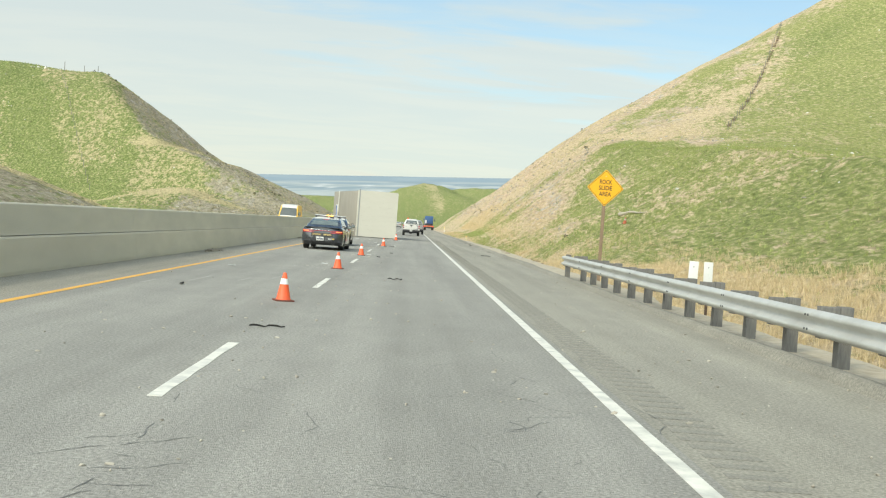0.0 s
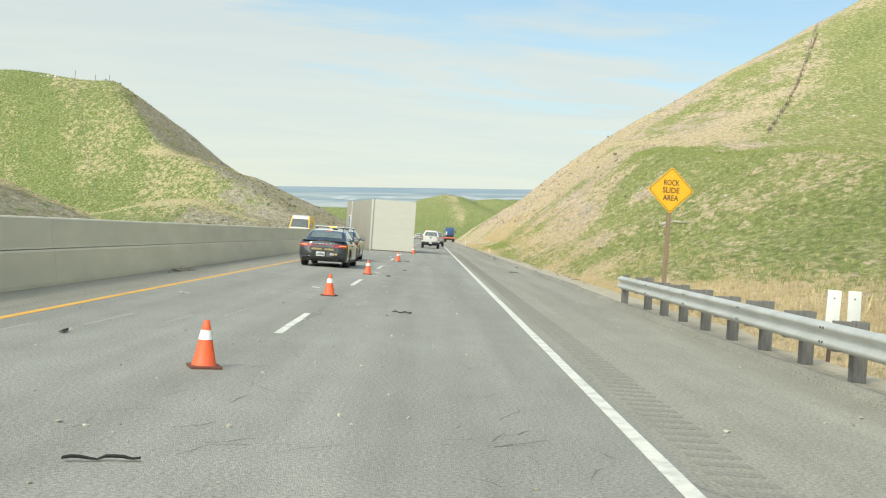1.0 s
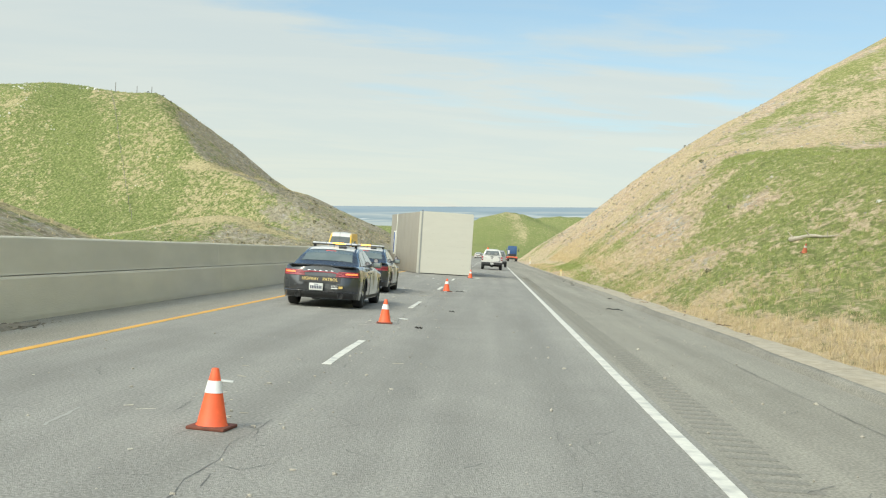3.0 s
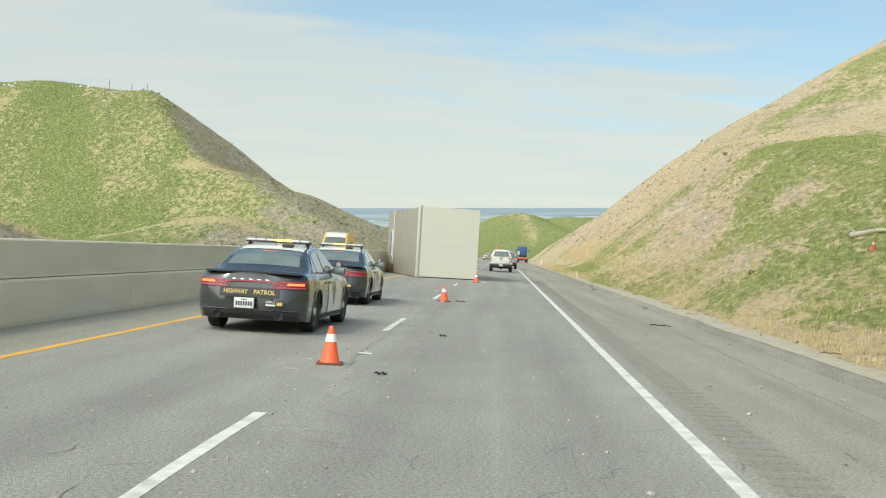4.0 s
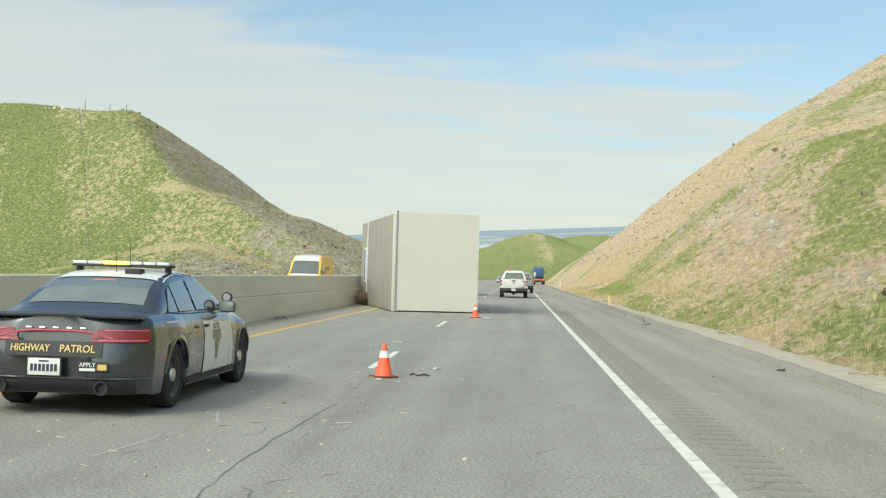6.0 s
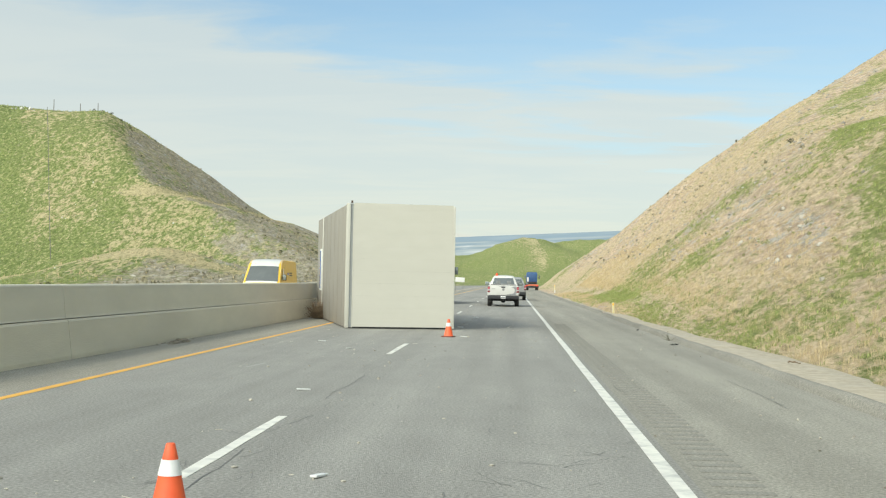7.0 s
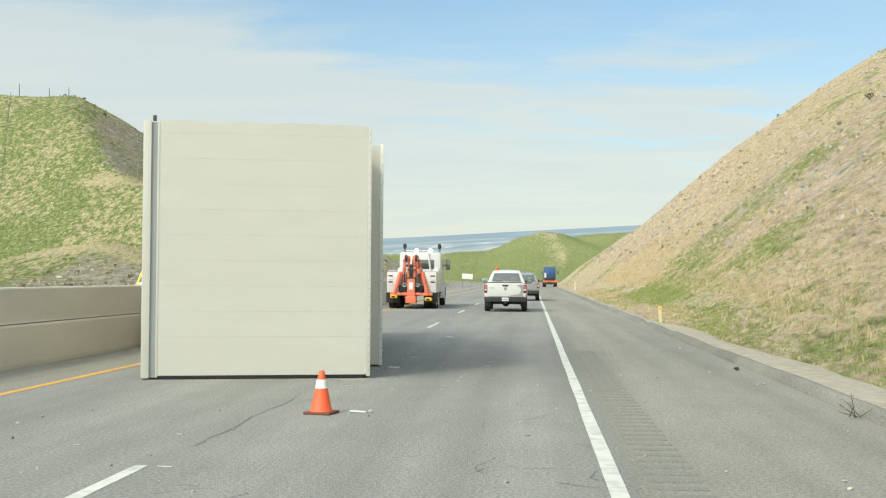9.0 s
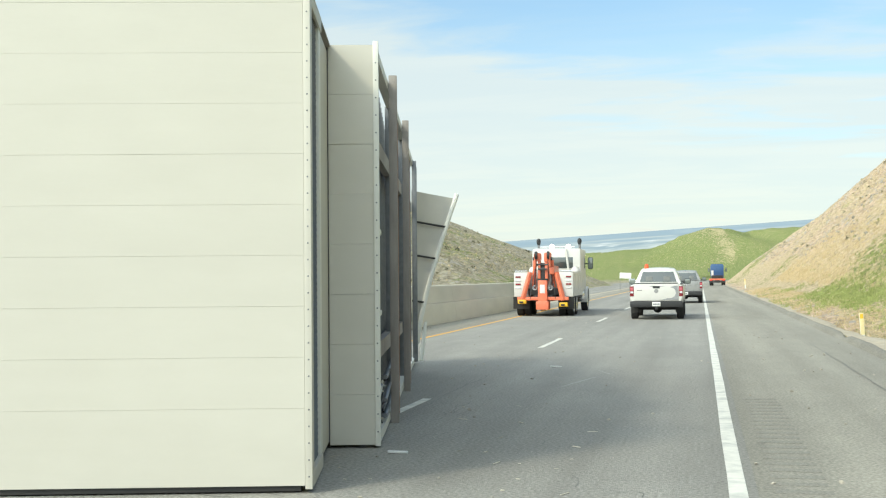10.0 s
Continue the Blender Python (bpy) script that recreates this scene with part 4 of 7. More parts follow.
def sedan(m, paint, label, name="car", group="", police=0):
    """A four-door saloon. police: 0 none, 1 with amber flashers and lit tail lamps, 2 with amber flashers alone."""
    car = thing(name, m, label, "car", group)
    arches = ((1.13, 0.41), (4.18, 0.41))
    bm = shell(CAR, arches)
    for v in bm.verts:
        if v.co.y < 0.6:
            v.co.y += max(0.0, 1 - v.co.y / 0.6) * tail_lean(v.co.z)
    part("body", bm, paint, car, sharp=40)
    part("cabin", cabin(CAR_ROOF), paint, car, sharp=40)
    part("roof", cabin_skin(CAR_ROOF, 1.50, 2.80, 0.97, 0.97, 0.008), DOOR_WHITE if police else paint, car, "white roof panel" if police else "")
    part("rear_window", cabin_skin(CAR_ROOF, 0.86, 1.46, 0.80, 0.82, 0.007), GLASS_DARK, car)
    part("windscreen", cabin_skin(CAR_ROOF, 2.86, 3.72, 0.88, 0.92, 0.007), GLASS_DARK, car)
    for s in (1, -1):
        for poly in (((1.16, 1.03), (1.52, 1.03), (1.52, 1.31), (1.42, 1.27)), ((1.57, 1.03), (2.2, 1.03), (2.17, 1.385), (1.86, 1.365), (1.57, 1.33)), ((2.27, 1.03), (3.42, 1.03), (3.05, 1.26), (2.72, 1.37), (2.27, 1.39))):
            part("side_window", cabin_window(poly, s), GLASS_SIDE, car)
        if police:
            d = part("front_door", side_patch(CAR, (2.24, 2.27, 3.60, 3.52), 0.29, 0.955, s), DOOR_WHITE, car, "white front door")
            star = []
            for i in range(14):
                a, r = math.pi * 2 * i / 14, (0.20 if i % 2 else 0.10)
                yy, zz = 2.82 + r * math.cos(a) * 0.8, 0.70 + r * math.sin(a)
                star.append((s * (side_x(CAR, yy, zz) + 0.010), yy, zz))
            c = (s * (side_x(CAR, 2.82, 0.7) + 0.013), 2.82, 0.70)
            bm = bmesh.new()
            cv, vs = bm.verts.new(c), [bm.verts.new(p) for p in star]
            for i in range(14):
                bm.faces.new((cv, vs[i], vs[(i + 1) % 14]))
            part("door_emblem", bm, DULL_GOLD, d, "dull gold star emblem")
            part("emblem_lower", side_patch(CAR, (2.79, 2.76, 2.85, 2.88), 0.42, 0.60, s, 0.012, 2), DULL_GOLD, d, "dull gold lower emblem")
            for j, dy in enumerate((-0.17, 0.17)):
                part("emblem_wing", side_patch(CAR, (2.82 + dy - 0.03, 2.82 + dy * 0.5 - 0.04, 2.82 + dy + 0.03, 2.82 + dy * 0.5 + 0.04), 0.66, 0.86, s, 0.011, 2), DULL_GOLD, d)
        for y in (1.50, 2.245, 3.40):
            part("door_seam", side_patch(CAR, (y - 0.006, y - 0.006 + 0.03, y + 0.006, y + 0.006 + 0.03), 0.28, 0.96, s, 0.008, 3), DARK_VOID, car)
        for y in (2.02, 3.02 if not police else 2.38):
            part("door_handle", Box(-0.012, 0.02, -0.09, 0.09, -0.018, 0.018, 0.008), paint if y < 2.2 else PLASTIC, car, m=pose(s * side_x(CAR, y, 0.84), y, 0.84))
        part("sill", side_patch(CAR, (1.6, 1.56, 3.7, 3.74), 0.215, 0.29, s, 0.012, 1), PLASTIC, car)
        mirror(car, s * 0.86, 3.14, 1.05, s, paint, 0.22, 0.15)
        for y in (1.13, 4.18):
            wheel(car, s * 0.80, y, 0.355, 0.24, s)
        # rear lamps, wrapped round the tail
        lamp = part("tail_lamp", tail_patch(s * 0.44, s * 0.90, 0.755, 0.885, 0.012, s * 0.36), LENS_RED, car, "red tail lamp")
        if police == 1:
            part("lamp_glow", tail_patch(s * 0.62, s * 0.86, 0.815, 0.852, 0.018, s * 0.6), GLOW_TURN, lamp, "lit orange bar")
            part("lamp_edge", tail_patch(s * 0.46, s * 0.88, 0.768, 0.782, 0.018), GLOW_TAIL, lamp)
            part("lamp_edge", tail_patch(s * 0.50, s * 0.88, 0.866, 0.876, 0.018), GLOW_TAIL, lamp)
        else:
            part("lamp_edge", tail_patch(s * 0.46, s * 0.88, 0.765, 0.780, 0.018), GLOW_TAIL, lamp)
            part("lamp_edge", tail_patch(s * 0.50, s * 0.88, 0.868, 0.880, 0.018), GLOW_TAIL, lamp)
        part("reverse_lamp", tail_patch(s * 0.385, s * 0.495, 0.795, 0.845, 0.019), LENS_RED, lamp)
        part("exhaust_tip", lathe(bmesh.new(), [(-0.03, 0.07), (0.16, 0.07), (0.16, 0.058), (-0.03, 0.058), (-0.03, 0.07)], "y", 16), PLASTIC, car, m=pose(s * 0.52, -0.015, 0.30))
        part("exhaust_bore", Cyl((0, 0.05, 0), (0, 0.06, 0), 0.06), DARK_VOID, car, m=pose(s * 0.52, -0.05, 0.30))
        part("exhaust_surround", tail_patch(s * 0.36, s * 0.64, 0.255, 0.365, 0.006), DARK_VOID, car)
    # rear panel
    part("boot_panel", tail_patch(-0.50, 0.50, 0.605, 0.755, 0.008), PLASTIC, car, "black boot panel")
    pts = []
    for u in np.linspace(-1, 1, 29):
        x, zz = u * 0.60, 0.775 + 0.085 * (1 - abs(u) ** 3.5)
        y = tail_y(x, zz)
        pts.append([(x, y - 0.008, zz - 0.012), (x, y - 0.024, zz), (x, y - 0.008, zz + 0.012), (x, y + 0.01, zz)])
    part("lamp_strip", loft(bmesh.new(), pts, closed=True), GLOW_TAIL, car, "curved red lamp strip")
    for k in range(5):
        x = -0.28 + 0.14 * k
        part("badge_bar", Box(-0.03, 0.03, -0.012, 0.0, -0.007, 0.007, 0.003), CHROME, car, m=pose(x, tail_y(x, 0.885) - 0.006, 0.885, -16))
    pts = []
    for u in np.linspace(-1, 1, 25):
        x = u * 0.82
        y = tail_plan(x) + 0.10
        pts.append([(x, y - 0.035, 1.028 - 0.02 * abs(u)), (x, y - 0.030, 1.008 - 0.02 * abs(u)), (x, y + 0.10, 0.985), (x, y + 0.17, 1.02 - 0.02 * abs(u))])
    part("spoiler", loft(bmesh.new(), pts, closed=True), paint, car)
    for s in (1, -1):
        part("boot_seam", loft(bmesh.new(), [[(s * 0.70, y, 1.040 + 0.012 * i), (s * 0.712, y, 1.040 + 0.012 * i)] for i, y in enumerate((0.30, 0.45, 0.62))], caps=False), DARK_VOID, car)
        flare = [[(s * (side_x(CAR, ya + 0.41 * math.cos(a), 0.34 + 0.41 * math.sin(a)) + o), ya + r * math.cos(a), 0.34 + r * math.sin(a)) for r, o in ((0.405, 0.002), (0.415, 0.016), (0.45, 0.012), (0.47, 0.001))] for ya in (1.13,) for a in np.linspace(0.15, math.pi - 0.15, 17)]
        part("wheel_arch", loft(bmesh.new(), flare, caps=False), paint, car)
        flare = [[(s * (side_x(CAR, ya + 0.41 * math.cos(a), 0.34 + 0.41 * math.sin(a)) + o), ya + r * math.cos(a), 0.34 + r * math.sin(a)) for r, o in ((0.405, 0.002), (0.415, 0.016), (0.45, 0.012), (0.47, 0.001))] for ya in (4.18,) for a in np.linspace(0.15, math.pi - 0.15, 17)]
        part("wheel_arch", loft(bmesh.new(), flare, caps=False), paint, car)
        for y0, y1 in ((1.62, 2.16), (2.34, 3.36)):
            part("door_crease", side_patch(CAR, (y0, y0, y1, y1), 0.775, 0.79, s, 0.010, 1), DOOR_WHITE if police and y0 > 2 else paint, car)
    part("plate_recess", tail_patch(-0.26, 0.10, 0.405, 0.595, 0.003), PLASTIC, car)
    part("rear_plate", Box(-0.165, 0.165, -0.010, 0.0, -0.085, 0.085, 0.01), PLATE_WHITE, car, "white number plate", m=pose(-0.08, -0.006, 0.50))
    for k in range(7):
        part("plate_bar", Box(-0.014, 0.014, -0.004, 0.0, -0.036, 0.036), INK, car, m=pose(-0.08 - 0.123 + 0.041 * k, -0.0155, 0.49))
    part("plate_bar", Box(-0.05, 0.05, -0.004, 0.0, -0.008, 0.008), INK, car, m=pose(-0.08, -0.0155, 0.555))
    part("lower_bumper", tail_patch(-0.80, 0.80, 0.235, 0.375, 0.004), PLASTIC, car, "black lower rear bumper")
    pts = []
    for u in np.linspace(-1, 1, 31):
        x = u * 0.90
        y = tail_y(x, 0.39)
        pts.append([(x, y - 0.003, 0.375), (x, y - 0.022, 0.388), (x, y - 0.003, 0.402), (x, y + 0.02, 0.39)])
    part("bumper_lip", loft(bmesh.new(), pts, closed=True), paint, car)
    if police:
        letters("HIGHWAY", 0.105, GOLD, car, pose(-0.235, tail_y(0, 0.68) - 0.014, 0.682, 76), width=0.40)
        letters("PATROL", 0.105, GOLD, car, pose(0.25, tail_y(0, 0.68) - 0.014, 0.682, 76), width=0.36)
        st = part("bumper_sticker", Box(-0.16, 0.16, -0.006, 0.0, -0.05, 0.05, 0.004), PLASTIC, car, "dark bumper sticker", m=pose(0.42, -0.006, 0.51, 0, 0, 1))
        letters("APPLY", 0.06, PLATE_WHITE, st, pose(-0.055, -0.0075, 0.018, 90), width=0.17)
        part("sticker_bar", Box(-0.08, 0.08, -0.003, 0.0, -0.014, 0.014), PLATE_WHITE, st, m=pose(-0.055, -0.006, -0.028))
        part("sticker_picture", Box(-0.05, 0.05, -0.004, 0.0, -0.03, 0.03, 0.012), GOLD, st, "gold picture patch", m=pose(0.095, -0.006, 0.0))
        for s in (1, -1):
            part("flank_bar", side_patch(CAR, (0.78, 0.78, 1.22, 1.22), 0.925, 0.945, s, 0.008, 1), PLATE_WHITE, car, "row of small white lettering")
        bar = part("light_bar", Box(-0.58, 0.58, -0.13, 0.13, 0.0, 0.03, 0.012), PLASTIC, car, "roof light bar", m=pose(0, 2.05, 1.512))
        seg = [(-0.58, -0.40, LENS_CLEAR), (-0.40, -0.22, LENS_CLEAR), (-0.22, -0.05, GLOW_AMBER if police == 2 else LENS_CLEAR), (-0.05, 0.10, GLOW_AMBER), (0.10, 0.26, LENS_CLEAR if police == 2 else GLOW_AMBER), (0.26, 0.42, LENS_CLEAR), (0.42, 0.58, LENS_CLEAR)]
        for x0, x1, mt in seg:
            part("light_module", Box(x0 + 0.006, x1 - 0.006, -0.125, 0.125, 0.03, 0.068, 0.012), mt, bar)
        for s in (1, -1):
            part("bar_foot", Box(s * 0.53 - 0.03, s * 0.53 + 0.03, -0.05, 0.05, -0.065, 0.0, 0.012), PLASTIC, bar)
        for x, y in ((0.02, 1.72), (0.12, 1.9)):
            part("antenna", Cyl((x, y, 1.44), (x, y, 1.86 if x > 0.1 else 1.70), 0.006, 0.003, 6), PLASTIC, car)
        part("roof_pod", Box(0.15, 0.34, 1.62, 1.78, 1.42, 1.50, 0.02), PLASTIC, car, "black roof sensor pod")
        part("brake_lamp", Box(-0.13, 0.13, 1.40, 1.46, 1.335, 1.375, 0.006), GLOW_RED, car, "red high brake lamp")
        sp = part("spotlight", lathe(bmesh.new(), [(-0.05, 0.058), (-0.035, 0.068), (0.03, 0.06), (0.07, 0.03), (0.08, 0.001)], "y", 18), PLASTIC, car, "black spotlight", m=pose(0.90, 3.42, 1.16))
        part("spotlight_glass", Cyl((0, -0.05, 0), (0, -0.045, 0), 0.050, n=18), LENS_DIM, sp)
        part("spotlight_arm", Cyl((0, 0.02, -0.05), (-0.16, 0.05, -0.12), 0.014, n=8), PLASTIC, sp)
        part("cage", cabin_skin(CAR_ROOF, 0.95, 1.2, 0.5, 0.5, -0.03), DARK_VOID, car)
    return car


K = Matrix.Diagonal((0.95, 0.95, 0.95, 1))
sedan(pose(-3.84, 48.92, 0, 0, 0, -1.5) @ K, PAINT_BLACK, "black and white highway patrol car with amber roof lights lit", "patrol_car", "patrol cars", 1)
sedan(pose(-4.10, 59.18, 0) @ K, PAINT_BLACK, "black and white highway patrol car with dark tail lamps", "patrol_car", "patrol cars", 2)
sedan(pose(-3.3, 292, 0, 0, 0, 0) @ K, PAINT_WHITE, "small white car driving away far down the road", "car", "", 0)

PICK = [(0.10, 0.86, 0.93, 0.93, 0.62, 0.85, 1.2, 1.30, 0.0), (0.16, 0.90, 0.98, 0.96, 0.58, 0.85, 1.22, 1.31, 0.0), (0.5, 0.92, 1.0, 0.97, 0.50, 0.85, 1.22, 1.31, 0.0), (2.2, 0.92, 1.0, 0.97, 0.45, 0.85, 1.22, 1.30, 0.0), (4.2, 0.92, 1.0, 0.97, 0.45, 0.85, 1.20, 1.27, 0.02),
        (5.2, 0.92, 0.99, 0.92, 0.45, 0.85, 1.12, 1.20, 0.04), (5.65, 0.88, 0.94, 0.88, 0.45, 0.8, 1.05, 1.12, 0.04), (5.8, 0.8, 0.86, 0.8, 0.5, 0.75, 0.98, 1.04, 0.02)]
PICK_ROOF = [(2.05, 1.24), (2.12, 1.55), (2.2, 1.80), (2.32, 1.89), (2.7, 1.93), (3.3, 1.92), (3.6, 1.86), (3.9, 1.66), (4.3, 1.30)]


def pickup(m, paint, label, patch=True):
    car = thing("pickup_truck", m, label, "pickup truck")
    part("body", shell(PICK, ((1.25, 0.47), (4.85, 0.47))), paint, car, sharp=40)
    hb, lean, base = 0.91, 0.42, 1.25
    part("cabin", cabin(PICK_ROOF, hb, lean, base, 0.04), paint, car, sharp=40)
    # rear window lies in the upright back of the cabin
    bm = bmesh.new()
    bm.faces.new([bm.verts.new(p) for p in ((-0.70, 2.055, 1.39), (0.70, 2.055, 1.39), (0.58, 2.155, 1.78), (-0.58, 2.155, 1.78))])
    part("rear_window", bm, GLASS_CAB, car)
    for s in (1, -1):
        part("headrest", Box(-0.13, 0.13, 0, 0.015, 0, 0.19, 0.007), SEAT_GREY, car, m=pose(s * 0.34, 2.048, 1.42, -15))
    part("windscreen", cabin_skin(PICK_ROOF, 3.62, 4.24, 0.9, 0.92, 0.008, hb, lean, base), GLASS_CAB, car)
    for s in (1, -1):
        for poly in (((2.4, 1.32), (2.95, 1.32), (2.95, 1.76), (2.45, 1.76)), ((3.02, 1.32), (4.0, 1.32), (3.62, 1.70), (3.4, 1.76), (3.02, 1.76))):
            part("side_window", cabin_window(poly, s, hb, lean, base), GLASS_CAB, car)
        mirror(car, s * 0.96, 3.85, 1.40, s, PLASTIC if s > 0 else CHROME, 0.26, 0.22)
        lamp = part("tail_lamp", Box(-0.075, 0.075, -0.02, 0.10, -0.19, 0.19, 0.02), LENS_RED, car, "tall red tail lamp", m=pose(s * 0.895, 0.11, 1.05))
        part("lamp_glow", Box(-0.055, 0.055, -0.027, -0.02, 0.02, 0.14, 0.01), GLOW_TAIL, lamp)
        part("lamp_reverse", Box(-0.055, 0.055, -0.026, -0.02, -0.07, -0.0, 0.01), LENS_CLEAR, lamp)
        part("mud_flap", Box(-0.14, 0.14, 0, 0.012, -0.22, 0.0), RUBBER, car, m=pose(s * 0.82, 0.78, 0.46))
        for y in (1.25, 4.85):
            wheel(car, s * 0.85, y, 0.39, 0.26, s, cap=False)
        part("bed_rail", Box(-0.05, 0.05, 0.2, 2.0, 0, 0.03, 0.012), PLASTIC, car, m=pose(s * 0.91, 0, 1.305))
        for y in (2.3, 3.0, 4.1):
            part("door_seam", side_patch(PICK, (y - 0.006, y - 0.006, y + 0.006, y + 0.006), 0.52, 1.22, s, 0.006, 3), DARK_VOID, car)
    gate = part("tailgate", Box(-0.80, 0.80, 0.06, 0.14, 0.70, 1.335, 0.025), paint, car)
    part("gate_top", Box(-0.79, 0.79, 0.045, 0.17, 1.335, 1.365, 0.012), PLASTIC, gate, "dark tailgate cap")
    part("gate_handle", Box(-0.13, 0.13, 0.045, 0.07, 1.16, 1.245, 0.012), PLASTIC, gate, "black tailgate handle")
    part("gate_badge", lathe(bmesh.new(), [(0.05, 0.001), (0.05, 0.075), (0.062, 0.08)], "y", 20, (0, 0, 1.06)), PAINT_GREY if patch else CHROME, gate)
    part("gate_bar", Box(-0.70, -0.52, 0.052, 0.062, 1.075, 1.105, 0.004), PAINT_GREY, gate, "dark model badge bar")
    if patch:
        pts = [(0.10, 0.73), (0.24, 0.75), (0.40, 0.79), (0.56, 0.80), (0.66, 0.86), (0.71, 0.97), (0.69, 1.10), (0.62, 1.16), (0.50, 1.20), (0.66, 1.25), (0.785, 1.25), (0.785, 0.73)]
        part("bare_patch", Slab([(x, 0.056, z) for x, z in pts], (0, 0.012, 0)), GREY_PATCH, gate, "patch where the white paint has peeled", smooth=False)
        part("scrape", Slab([(x, 0.057, z) for x, z in ((-0.25, 1.225), (0.1, 1.215), (0.35, 1.235), (0.1, 1.245), (-0.22, 1.25))], (0, 0.01, 0)), GREY_PATCH, gate, smooth=False)
    bump = part("rear_bumper", Box(-0.96, 0.96, -0.06, 0.20, 0.46, 0.69, 0.05), PLASTIC, car, "black rear bumper")
    part("rear_plate", Box(-0.15, 0.15, -0.07, -0.058, 0.50, 0.66, 0.008), PLATE_WHITE, bump, "white number plate")
    for k in range(6):
        part("plate_bar", Box(-0.012, 0.012, -0.074, -0.07, 0.545, 0.605), INK, bump, m=pose(-0.10 + 0.04 * k, 0, 0))
    part("tow_hitch", Box(-0.05, 0.05, -0.12, 0.2, 0.38, 0.46, 0.01), PLASTIC, bump)
    part("axle", Cyl((-0.8, 1.25, 0.39), (0.8, 1.25, 0.39), 0.06), PLASTIC, car)
    part("differential", lathe(bmesh.new(), [(1.05, 0.02), (1.1, 0.12), (1.25, 0.17), (1.4, 0.12), (1.5, 0.03)], "y", 14, (0, 0, 0.39)), PLASTIC, car)
    part("spare_wheel", lathe(bmesh.new(), [(0.42, 0.1), (0.42, 0.36), (0.56, 0.36), (0.56, 0.1)], "z", 20, (0, 0.62, 0)), RUBBER, car)
    if patch:
        part("beacon", lathe(bmesh.new(), [(1.90, 0.075), (1.95, 0.08), (2.06, 0.07), (2.09, 0.03), (2.09, 0.001)], "z", 14, (-0.45, 2.55, 0)), CONE_ORANGE, car, "orange roof beacon")
    part("roof_lamp", Box(-0.15, 0.15, 2.27, 2.32, 1.845, 1.88, 0.008), LENS_RED, car)
    return car


pickup(pose(0.0, 126.3, 0) @ K, PAINT_WHITE, "white pickup truck with peeled paint on its tailgate")
pickup(pose(0.70, 151.0, 0) @ K, PAINT_GREY, "silver grey pickup truck driving ahead in the lane", patch=False)


